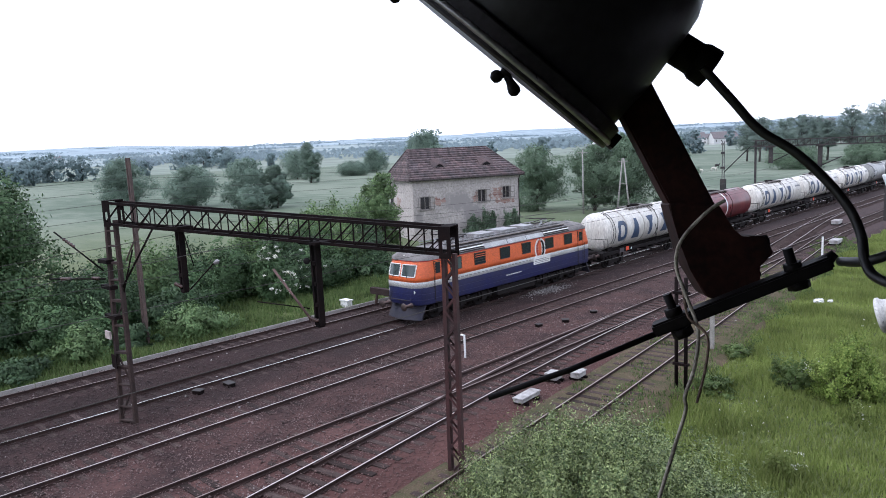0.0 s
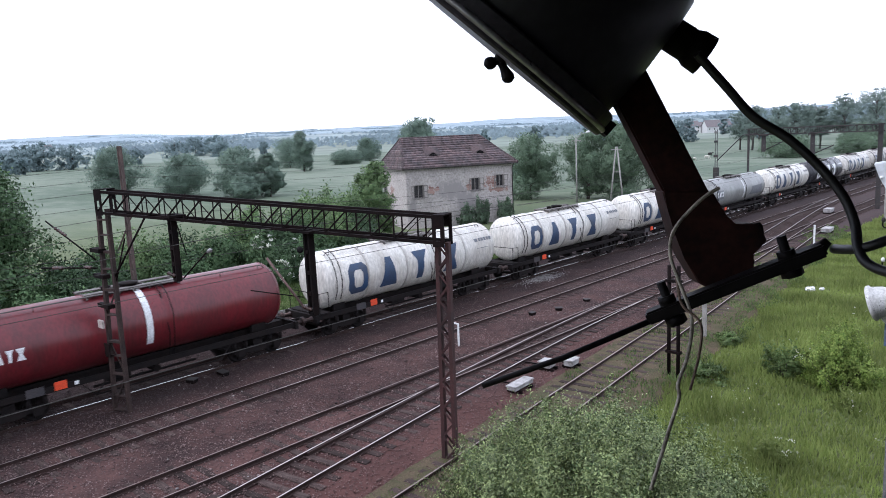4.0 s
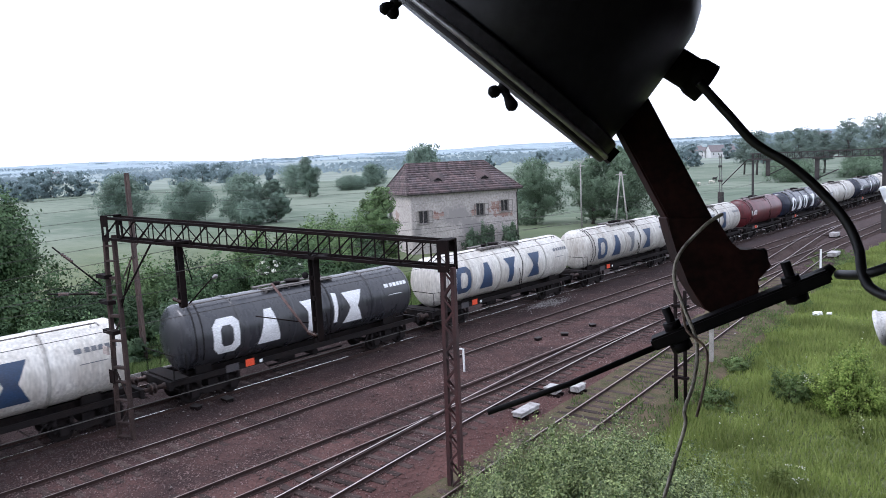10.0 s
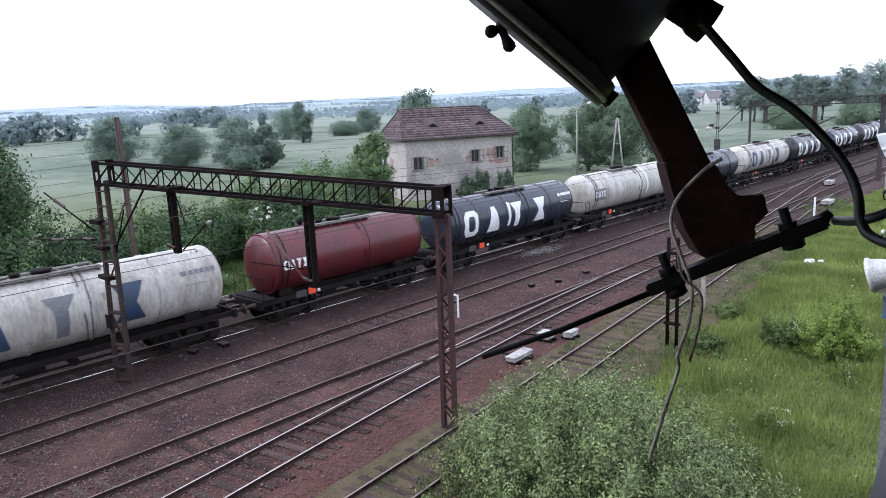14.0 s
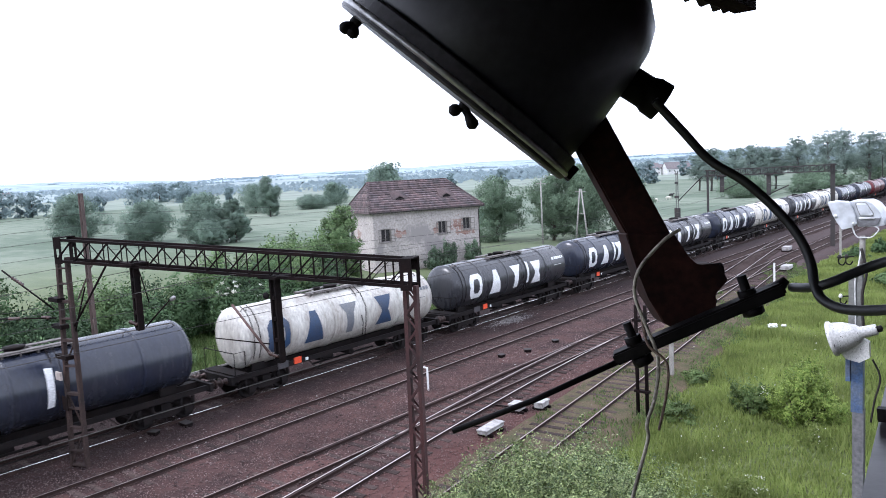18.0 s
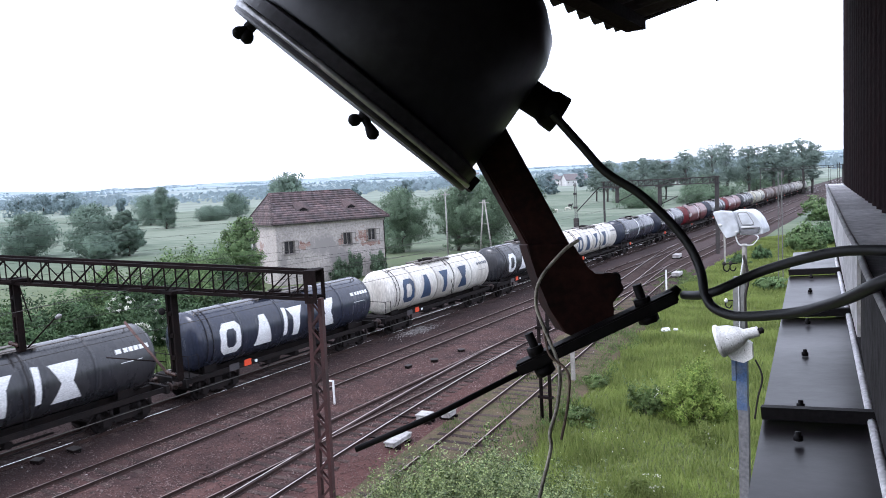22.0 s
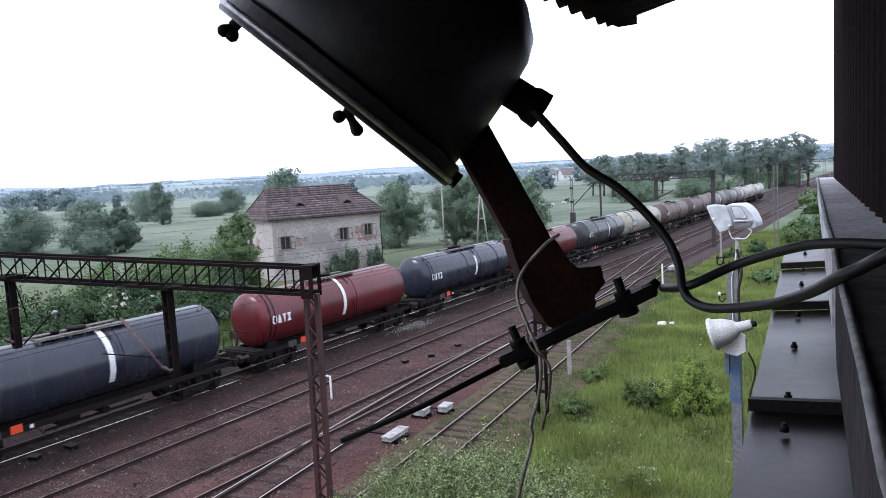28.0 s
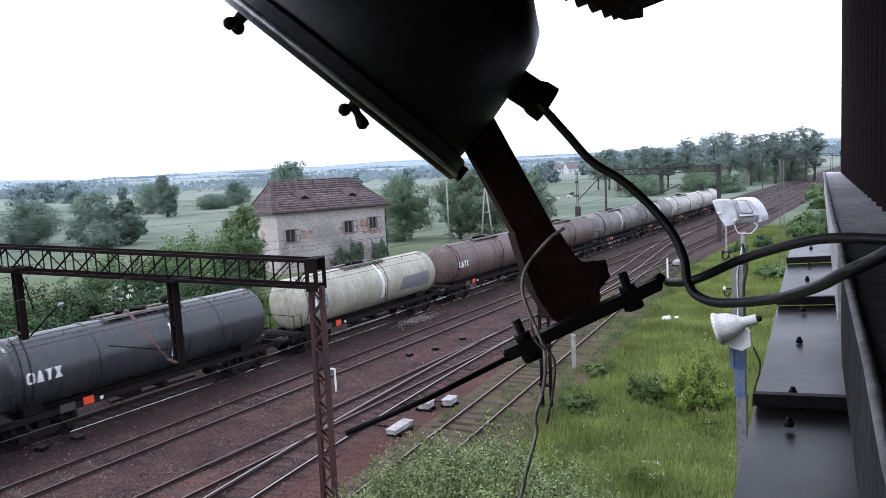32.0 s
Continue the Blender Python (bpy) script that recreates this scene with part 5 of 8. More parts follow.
def switch_box(label, x, y, rz, sx, sy, h, two=True):
    """Point-machine housing: raised lid on a body with feet."""
    b = thing("point_machine", label, "point machine", "point machines", pose(x, y, -0.12, 0, 0, rz))
    bm = bmesh.new()
    box(bm, -sx / 2, -sy / 2, 0.08, sx / 2, sy / 2, h)
    bmesh.ops.bevel(bm, geom=bm.edges[:], offset=0.03, segments=2, affect="EDGES")
    part("housing", bm, M_CHIP, b)
    bm = bmesh.new()
    box(bm, -sx / 2 - 0.03, -sy / 2 - 0.03, h, sx / 2 + 0.03, sy / 2 + 0.03, h + 0.05)
    bmesh.ops.bevel(bm, geom=bm.edges[:], offset=0.02, segments=2, affect="EDGES")
    part("lid", bm, M_CHIP, b, "chipped white lid")
    for s in (-1, 1):
        bm = bmesh.new()
        box(bm, -sx / 2 - 0.1, s * sy * 0.3 - 0.06, -0.1, sx / 2 + 0.1, s * sy * 0.3 + 0.06, 0.08)
        part("foot", bm, M_RUST, b)
    bm = bmesh.new()
    bar(bm, (-sx / 2, 0, 0.12), (-sx / 2 - 1.2, 0, 0.1), 0.05, 0.04)
    part("throw_rod", bm, M_RUST, b)


switch_box("long low grey-white point machine beside the turnout", -15.75, 20.6, 4, 0.42, 1.25, 0.22)
switch_box("white point machine with a raised lid", -16.25, 23.1, 6, 0.52, 0.56, 0.30)
switch_box("white point machine with a chipped housing", -15.6, 23.9, 6, 0.40, 0.66, 0.28)
switch_box("far white point machine beside the crossover", -20.8, 80.0, 3, 0.7, 1.6, 0.4)
switch_box("far pale point machine at the yard throat", -17.2, 66.0, 3, 0.7, 1.6, 0.35)

trough = thing("cable_trough", "pale concrete kerb along the grass verge", "kerb")
y = -40.0
while y < 29:
    bm = bmesh.new()
    box(bm, -34.20, y, -0.45, -34.13, y + 1.94, 0.0)
    part("kerb_slab", bm, M_CONC, trough)
    y += 1.97
bs = thing("buffer_stop", "old timber and rail buffer stop at the siding's end", "buffer stop")
bm = bmesh.new()
box(bm, -34.0, 28.6, 0.55, -31.4, 28.9, 0.95)
part("beam", bm, M_SLEEPER, bs)
for x in (X0 - 0.72, X0 + 0.72):
    bm = bmesh.new()
    bar(bm, (x, 28.5, -0.2), (x, 28.75, 0.9), 0.12)
    bar(bm, (x, 30.2, -0.1), (x, 28.9, 0.85), 0.12)
    part("strut", bm, M_RUSTRAIL, bs)
wb = thing("cabinet", "small white relay cabinet in the grass", "cabinet")
bm = bmesh.new()
box(bm, -36.2, 27.9, -0.6, -35.5, 28.3, -0.02)
part("case", bm, M_WHITE, wb)
bm = bmesh.new()
box(bm, -36.25, 27.85, -0.02, -35.45, 28.35, 0.04)
part("roof", bm, M_WHITE, wb)
for k, (x, y, sx, sy) in enumerate(((-27.0, 14.6, 0.5, 0.3), (-27.2, 13.3, 0.38, 0.28), (-21.3, 31.5, 0.35, 0.3), (-21.1, 34.0, 0.3, 0.3), (-21.9, 29.9, 0.3, 0.25))):
    t = thing("track_box", "small dark rusty box lying on the ballast", "box", "boxes on the ballast", pose(x, y, -0.18, 0, 0, 20 * k))
    bm = bmesh.new()
    box(bm, -sx / 2, -sy / 2, 0, sx / 2, sy / 2, 0.16)
    part("case", bm, M_RUST, t)
    bm = bmesh.new()
    box(bm, -sx / 2 - 0.03, -sy / 2 - 0.03, 0.16, sx / 2 + 0.03, sy / 2 + 0.03, 0.19)
    part("cover", bm, M_DARK, t)


# ---- the abandoned house
def house_wall_mat():
    m = mat("worn_plaster", (0.43, 0.39, 0.365), 0.92, 0, (0.325, 0.298, 0.28), 0.5, 4, 0.5, 0.12)
    n, l = m.node_tree.nodes, m.node_tree.links
    b = n["Principled BSDF"]
    plain = b.inputs["Base Color"].links[0].from_socket
    tc = n.new("ShaderNodeTexCoord")
    rot = n.new("ShaderNodeMapping")
    rot.inputs["Rotation"].default_value = (radians(90), 0, radians(90))
    l.new(tc.outputs["Object"], rot.inputs["Vector"])
    br = n.new("ShaderNodeTexBrick")
    br.inputs["Color1"].default_value, br.inputs["Color2"].default_value, br.inputs["Mortar"].default_value = (0.21, 0.115, 0.095, 1), (0.33, 0.22, 0.185, 1), (0.36, 0.33, 0.31, 1)
    br.inputs["Scale"].default_value, br.inputs["Brick Width"].default_value, br.inputs["Row Height"].default_value = 1.0, 0.26, 0.095
    br.inputs["Mortar Size"].default_value = 0.013
    l.new(rot.outputs["Vector"], br.inputs["Vector"])
    blk = n.new("ShaderNodeTexBrick")
    blk.inputs["Color1"].default_value, blk.inputs["Color2"].default_value, blk.inputs["Mortar"].default_value = (0.50, 0.485, 0.47, 1), (0.43, 0.405, 0.39, 1), (0.27, 0.25, 0.24, 1)
    blk.inputs["Scale"].default_value, blk.inputs["Brick Width"].default_value, blk.inputs["Row Height"].default_value = 1.0, 0.5, 0.24
    blk.inputs["Mortar Size"].default_value = 0.03
    l.new(rot.outputs["Vector"], blk.inputs["Vector"])
    ns = n.new("ShaderNodeTexNoise")
    ns.inputs["Scale"].default_value, ns.inputs["Detail"].default_value = 1.9, 6
    l.new(tc.outputs["Object"], ns.inputs["Vector"])
    # plaster fallen away in patches: centre and reach of each
    for tex, spots in ((blk, (((-0.5, 6.2, 3.2), (1.5, 2.6, 1.4)), ((-0.5, 8.0, 1.8), (1.0, 1.8, 1.3)), ((-0.5, 1.2, 1.6), (1.0, 0.6, 1.2)))),
                       (br, (((-0.5, 3.6, 3.3), (1.0, 0.9, 0.6)), ((-0.5, 8.4, 3.4), (1.0, 0.4, 0.8)), ((-0.5, 11.3, 3.8), (1.0, 1.1, 1.0)), ((-0.5, 12.3, 2.9), (1.0, 1.3, 0.5)), ((-5.3, 0.5, 3.3), (0.8, 1.0, 0.9)), ((-6.6, 0.5, 2.6), (0.6, 1.0, 0.9))))):
        for c, rad in spots:
            sub, dv, ln, r = n.new("ShaderNodeVectorMath"), n.new("ShaderNodeVectorMath"), n.new("ShaderNodeVectorMath"), n.new("ShaderNodeMapRange")
            sub.operation, dv.operation, ln.operation = "SUBTRACT", "DIVIDE", "LENGTH"
            sub.inputs[1].default_value, dv.inputs[1].default_value = c, rad
            l.new(tc.outputs["Object"], sub.inputs[0])
            l.new(sub.outputs["Vector"], dv.inputs[0])
            l.new(dv.outputs["Vector"], ln.inputs[0])
            ad = n.new("ShaderNodeMath")
            ad.operation = "MULTIPLY_ADD"
            ad.inputs[1].default_value = 3.4 if tex is br else 1.6
            l.new(ns.outputs["Fac"], ad.inputs[0])
            l.new(ln.outputs["Value"], ad.inputs[2])
            r.inputs["From Min"].default_value, r.inputs["From Max"].default_value = (2.5, 2.3) if tex is br else (1.75, 1.3)
            l.new(ad.outputs["Value"], r.inputs["Value"])
            x = n.new("ShaderNodeMix")
            x.data_type = "RGBA"
            l.new(r.outputs["Result"], x.inputs["Factor"])
            l.new(plain, x.inputs["A"])
            l.new(tex.outputs["Color"], x.inputs["B"])
            plain = x.outputs["Result"]
    l.new(plain, b.inputs["Base Color"])
    return m


def wall_with_holes(bm, x, t, y0, y1, z0, z1, holes):
    """A wall slab in the plane x, thickness t towards -x, with rectangular openings (ya, yb, za, zb)."""
    ys = sorted({y0, y1, *(h[0] for h in holes), *(h[1] for h in holes)})
    zs = sorted({z0, z1, *(h[2] for h in holes), *(h[3] for h in holes)})
    for a, b in zip(ys, ys[1:]):
        for c, d in zip(zs, zs[1:]):
            if not any(h[0] <= a and b <= h[1] and h[2] <= c and d <= h[3] for h in holes):
                box(bm, x - t, a, c, x, b, d)
    bmesh.ops.remove_doubles(bm, verts=bm.verts, dist=0.001)


def house():
    hs = thing("house", "abandoned plastered house with a red-brown tiled hipped roof", "house", at=pose(-57.78, 55.3, 0, 0, 0, -23.0))
    wall, x1, x0, y0, y1, ze = house_wall_mat(), -0.5, -8.4, 0.5, 14.29, 6.085
    wins = [(1.4, 2.6, 2.5, 4.02), (8.7, 9.8, 2.92, 4.42), (12.0, 13.05, 3.18, 4.62)]
    bm = bmesh.new()
    wall_with_holes(bm, x1, 0.4, y0, y1, -1.2, ze, wins)
    part("front_wall", bm, wall, hs, "grey plaster wall with bare brick patches")
    for nm, a in (("end_wall", (x0, y0, -1.2, x1 - 0.4, y0 + 0.4, ze)), ("end_wall", (x0, y1 - 0.4, -1.2, x1 - 0.4, y1, ze)), ("back_wall", (x0, y0 + 0.4, -1.2, x0 + 0.4, y1 - 0.4, ze)), ("upper_floor", (x0 + 0.4, y0 + 0.4, 2.3, x1 - 0.4, y1 - 0.4, 2.5))):
        bm = bmesh.new()
        box(bm, *a)
        part(nm, bm, wall, hs)
    m_fr = mat("peeling_frame", (0.26, 0.24, 0.225), 0.8, 0, (0.13, 0.115, 0.105), 5, 40, 0.5, 0.2)
    m_gl = glass("old_window_glass", (0.03, 0.028, 0.03), 0.25)
    for k, (a, b, c, d) in enumerate(wins):
        bm = bmesh.new()
        box(bm, x1 - 0.28, a, c, x1 - 0.26, b, d)
        w = part("window", bm, m_gl, hs, "dark broken window")
        bm = bmesh.new()
        for q in ((a, a + 0.09, c, d), (b - 0.09, b, c, d), (a + 0.09, b - 0.09, c, c + 0.09), (a + 0.09, b - 0.09, d - 0.09, d), ((a + b) / 2 - 0.04, (a + b) / 2 + 0.04, c + 0.09, d - 0.09)):
            box(bm, x1 - 0.25, q[0], q[2], x1 - 0.15, q[1], q[3])
        part("frame", bm, m_fr, w)
        bm = bmesh.new()
        box(bm, x1 - 0.02, a - 0.08, c - 0.1, x1 + 0.1, b + 0.08, c)
        part("sill", bm, m_fr, w)
        if k < 3:
            for y, e in ((a, -1), (b, 1)):
                bm = bmesh.new()
                m = pose(x1 + 0.02, y, 0, 0, 0, -e * 35)
                for q in ((0, 0.06), (0.44, 0.5)):
                    box(bm, 0, e * q[0], c + 0.03, 0.04, e * q[1], d - 0.03, m)
                for q in ((c + 0.03, c + 0.12), ((c + d) / 2 - 0.03, (c + d) / 2 + 0.03), (d - 0.12, d - 0.03)):
                    box(bm, 0.002, e * 0.06, q[0], 0.038, e * 0.44, q[1], m)
                part("open_casement", bm, m_fr, w, "casement standing open")
    # end-wall window
    bm = bmesh.new()
    box(bm, -7.9, y0 - 0.03, 2.8, -7.0, y0 - 0.01, 4.0)
    w = part("window", bm, m_gl, hs)
    bm = bmesh.new()
    for q in ((-7.95, -7.86), (-7.04, -6.95)):
        box(bm, q[0], y0 - 0.08, 2.75, q[1], y0, 4.05)
    box(bm, -7.95, y0 - 0.08, 2.66, -6.95, y0, 2.75)
    bmesh.ops.remove_doubles(bm, verts=bm.verts, dist=0.001)
    part("frame", bm, m_fr, w)
    # roof in overlapping tile courses
    m_tile = mat("clay_tiles", (0.108, 0.072, 0.071), 0.9, 0, (0.066, 0.055, 0.058), 0.8, 6, 0.6, 0.5, rnd=0.3)
    tn, tl = m_tile.node_tree.nodes, m_tile.node_tree.links
    pb = tn["Principled BSDF"]
    hue, geo, rng = tn.new("ShaderNodeHueSaturation"), tn.new("ShaderNodeNewGeometry"), tn.new("ShaderNodeMapRange")
    rng.inputs["To Min"].default_value, rng.inputs["To Max"].default_value = 0.62, 1.45
    oi, mu, ad, fr = tn.new("ShaderNodeObjectInfo"), tn.new("ShaderNodeMath"), tn.new("ShaderNodeMath"), tn.new("ShaderNodeMath")
    mu.operation, ad.operation, fr.operation = "MULTIPLY", "MULTIPLY_ADD", "FRACT"
    mu.inputs[1].default_value, ad.inputs[1].default_value = 37.7, 13.3
    tl.new(oi.outputs["Random"], mu.inputs[0])
    tl.new(geo.outputs["Random Per Island"], ad.inputs[0])
    tl.new(mu.outputs["Value"], ad.inputs[2])
    tl.new(ad.outputs["Value"], fr.inputs[0])
    tl.new(fr.outputs["Value"], rng.inputs["Value"])
    tl.new(rng.outputs["Result"], hue.inputs["Value"])
    tl.new(pb.inputs["Base Color"].links[0].from_socket, hue.inputs["Color"])
    tl.new(hue.outputs["Color"], pb.inputs["Base Color"])
    o = 0.5
    ex0, ex1, ey0, ey1 = x0 - o, x1 + o, y0 - o, y1 + o
    xr, yr0, yr1, zr = (x0 + x1) / 2, 1.56, 11.91, 9.32
    zb = ze - 0.12
    n = 13
    def ring(k):
        return [Vector((ex1 + (xr - ex1) * k, ey0 + (yr0 - ey0) * k, zb + (zr - zb) * k)), Vector((ex1 + (xr - ex1) * k, ey1 + (yr1 - ey1) * k, zb + (zr - zb) * k)), Vector((ex0 + (xr - ex0) * k, ey1 + (yr1 - ey1) * k, zb + (zr - zb) * k)), Vector((ex0 + (xr - ex0) * k, ey0 + (yr0 - ey0) * k, zb + (zr - zb) * k))]
    for side, nm in enumerate(("front_slope", "end_slope", "back_slope", "end_slope")):
        bm = bmesh.new()
        a = ring(0)
        b = ring(0.999)
        vs = [bm.verts.new(p - Vector((0, 0, 0.06))) for p in (a[side], a[(side + 1) % 4], b[(side + 1) % 4], b[side])]
        bm.faces.new(vs)
        sl = part("roof_" + nm, bm, m_tile, hs)
        for k in range(n):
            p, q = ring(k / n), ring(min(1, (k + 1.12) / n))
            a0, a1, b1, b0 = p[side], p[(side + 1) % 4], q[(side + 1) % 4], q[side]
            bm = bmesh.new()
            cols = max(2, int((a1 - a0).length / 0.3))
            up = Vector((0, 0, 0.17))
            for c in range(cols):
                u0, u1 = c / cols, (c + 0.975) / cols
                j = 0.014 * noise.noise(Vector((c * 1.7, k * 3.1, side)))
                quad = [a0.lerp(a1, u0) + up, a0.lerp(a1, u1) + up, b0.lerp(b1, u1) + up * 0.1, b0.lerp(b1, u0) + up * 0.1]
                t = [bm.verts.new(v + Vector((0, 0, j))) for v in quad]
                lo = [bm.verts.new(v - up * 0.9) for v in quad[:2]]
                bm.faces.new(t)
                bm.faces.new((lo[0], lo[1], t[1], t[0]))
            part("tile_course", bm, m_tile, sl)
    bm = bmesh.new()
    ends = ring(0)
    for p, q in ((ends[0], (xr, yr0, zr)), (ends[1], (xr, yr1, zr)), (ends[2], (xr, yr1, zr)), (ends[3], (xr, yr0, zr)), (Vector((xr, yr0, zr)), (xr, yr1, zr))):
        q = Vector(q)
        k = int((q - p).length / 0.34)
        for i in range(k):
            tube(bm, [p.lerp(q, i / k) + Vector((0, 0, 0.03)), p.lerp(q, (i + 1.05) / k) + Vector((0, 0, 0.05))], [0.13, 0.105], 8)
    part("ridge_tiles", bm, m_tile, hs)
    bm = bmesh.new()
    box(bm, ex0, ey0, zb - 0.14, ex1, ey1, zb - 0.07)
    part("eaves_soffit", bm, mat("soffit_wood", (0.06, 0.05, 0.045), 0.9), hs)
    for y in (4.4, 10.5):
        d = bmesh.new()
        k = 0.42
        zc, xc = zb + (zr - zb) * 0.36, ex1 + (xr - ex1) * 0.36
        lathe_pts = []
        n2 = 12
        for i in range(n2 + 1):
            u = -1 + 2 * i / n2
            lathe_pts.append((y + u * 0.95, zc + 0.45 * (0.5 + 0.5 * math.cos(u * math.pi))))
        front = [d.verts.new((xc + 0.12, a, b)) for a, b in lathe_pts]
        back = [d.verts.new((xc - 0.75, a, zc + 0.95 + 0.3 * (b - zc))) for a, b in lathe_pts]
        for i in range(n2):
            d.faces.new((front[i], front[i + 1], back[i + 1], back[i])).smooth = True
        e = part("eyebrow_dormer", d, m_tile, hs, "low curved eyebrow vent in the roof")
        bm = bmesh.new()
        pts = [(xc + 0.122, a, b - 0.07) for a, b in lathe_pts if b > zc + 0.15]
        vs = [bm.verts.new(p) for p in pts] + [bm.verts.new((xc + 0.122, pts[-1][1], zc - 0.02)), bm.verts.new((xc + 0.122, pts[0][1], zc - 0.02))]
        bm.faces.new(vs)
        part("vent_opening", bm, M_BLACK, e)
    bm = bmesh.new()
    tube(bm, [(x1 + o + 0.05, ey0, zb - 0.05), (x1 + o + 0.05, ey1, zb - 0.08)], 0.07, 8)
    part("gutter", bm, M_DARK, hs)
    bm = bmesh.new()
    tube(bm, [(x1 + o, y1 - 0.1, zb - 0.1), (x1 + 0.08, y1 - 0.1, zb - 0.6), (x1 + 0.08, y1 - 0.1, -0.6)], 0.05, 8)
    part("downpipe", bm, M_DARK, hs)


house()


M_FARWALL = mat("far_white_wall", (0.62, 0.62, 0.61), 0.9)
M_FARROOF = mat("far_roof", (0.175, 0.155, 0.158), 0.9)


def far_house(x, y, w, d, h, rot, hip=0.0, rows=1, cols=3, label="distant white farmhouse with a grey-red roof", rise=0.45):
    f = thing("farmhouse", label, "house", "far farm buildings", pose(x, y, land(x, y) + 1.0, 0, 0, rot))
    bm = bmesh.new()
    box(bm, -w / 2, -d / 2, -4, w / 2, d / 2, h)
    if not hip:
        for e in (-1, 1):
            v = [bm.verts.new((e * w / 2, a, b)) for a, b in ((-d / 2, h), (d / 2, h), (0, h + d * rise - 0.3))]
            u = [bm.verts.new((e * (w / 2 - 0.3), a, b)) for a, b in ((-d / 2, h), (d / 2, h), (0, h + d * rise - 0.3))]
            bm.faces.new(v)
            bm.faces.new(u[::-1])
            for k in range(3):
                bm.faces.new((v[k], v[(k + 1) % 3], u[(k + 1) % 3], u[k]))
    part("masonry", bm, M_FARWALL, f)
    bm = bmesh.new()
    o = 0.5
    rings = []
    for lift in (0, 0.25):
        rings.append([bm.verts.new((a, b, c + lift)) for a, b, c in ((-w / 2 - o, -d / 2 - o, h - 0.2), (w / 2 + o, -d / 2 - o, h - 0.2), (w / 2 + o, d / 2 + o, h - 0.2), (-w / 2 - o, d / 2 + o, h - 0.2), (-w / 2 - o * 0.6 + hip, 0, h + d * rise), (w / 2 + o * 0.6 - hip, 0, h + d * rise))])
    for q in ((0, 1, 5, 4), (2, 3, 4, 5)) + (((3, 0, 4), (1, 2, 5)) if hip else ()):
        bm.faces.new([rings[1][i] for i in q])
        bm.faces.new([rings[0][i] for i in q[::-1]])
    for a, b in ((0, 1), (2, 3), (3, 0), (1, 2)) if hip else ((0, 1), (2, 3), (3, 4), (4, 0), (1, 5), (5, 2)):
        bm.faces.new((rings[0][a], rings[0][b], rings[1][b], rings[1][a]))
    part("roof", bm, M_FARROOF, f)
    for r in range(rows):
        for k in range(cols):
            xc, zc = -w / 2 + w * (k + 0.5) / cols, h * (r + 0.55) / rows
            bm = bmesh.new()
            box(bm, xc - 0.5, -d / 2 - 0.06, zc - 0.8, xc + 0.5, -d / 2 + 0.02, zc + 0.7)
            part("window", bm, M_DARK, f)


far_house(-287.5, 650, 15, 11, 5.6, 23, 3.0, 2, 4, "distant white two-storey farmhouse with a hipped roof")
far_house(-267, 656, 24, 12, 4.4, 50, 0, 1, 5, "distant white gabled barn with a long grey roof", 0.5)
for a in ((-318, 752, 16, 10, 4, 15), (-1250, 900, 20, 10, 6, 0), (-900, 1500, 26, 10, 6, 40), (-520, 1900, 30, 12, 7, 10), (-1700, 560, 24, 10, 6, 60), (-1100, 1900, 30, 12, 7, 25)):
    far_house(*a)


def cow(label, x, y, rot, m, size=1.0, graze=True):
    """A small cow: barrel body, head on a short neck, four legs and a tail."""
    c = thing("cow", label, "cow", "cows in the meadow", pose(x, y, land(x, y), 0, 0, rot) @ Matrix.Diagonal((size, size, size, 1)))
    bm = bmesh.new()
    lathe(bm, [(0.05, -0.78), (0.27, -0.7), (0.33, -0.3), (0.36, 0.1), (0.31, 0.6), (0.16, 0.78), (0.05, 0.8)], pose(0, 0, 0.95) @ Matrix.Diagonal((0.85, 1, 1.1, 1)), 12, "x")
    part("body", bm, m, c)
    hz = 0.35 if graze else 1.35
    bm = bmesh.new()
    tube(bm, [(0.7, 0, 1.05), (0.95, 0, (1.05 + hz) / 2 + 0.1), (1.05, 0, hz)], [0.2, 0.15, 0.12], 8)
    part("neck", bm, m, c)
    bm = bmesh.new()
    tube(bm, [(1.0, 0, hz + 0.05), (1.3, 0, hz - 0.12)], [0.14, 0.08], 8)
    part("head", bm, m, c)
    for a in (-0.58, 0.58):
        for b in (-0.18, 0.18):
            bm = bmesh.new()
            tube(bm, [(a, b, 0.85), (a + 0.03, b, 0.4), (a, b, -0.02)], [0.12, 0.07, 0.06], 6)
            part("leg", bm, m, c)
    bm = bmesh.new()
    tube(bm, [(-0.78, 0, 1.15), (-0.9, 0, 0.8), (-0.88, 0, 0.45)], [0.035, 0.025, 0.04], 5)
    part("tail", bm, m, c)


M_PALEHIDE = mat("pale_hide", (0.55, 0.53, 0.46), 0.85, 0, (0.4, 0.38, 0.32), 2, 20, 0.5, 0.1)
M_DARKHIDE = mat("dark_hide", (0.02, 0.018, 0.017), 0.8, 0, (0.035, 0.03, 0.027), 2, 20, 0.5, 0.1)
cow("pale cow grazing in the meadow", -88.0, 200.8, 165, M_PALEHIDE, 0.75)
cow("pale cow standing among grazing cows", -87.6, 208.5, 10, M_PALEHIDE, 0.9)
cow("dark cow with its head raised in the meadow", -93.9, 226.0, 60, M_DARKHIDE, 1.0, False)


BAG = (-12.12, 43.64)


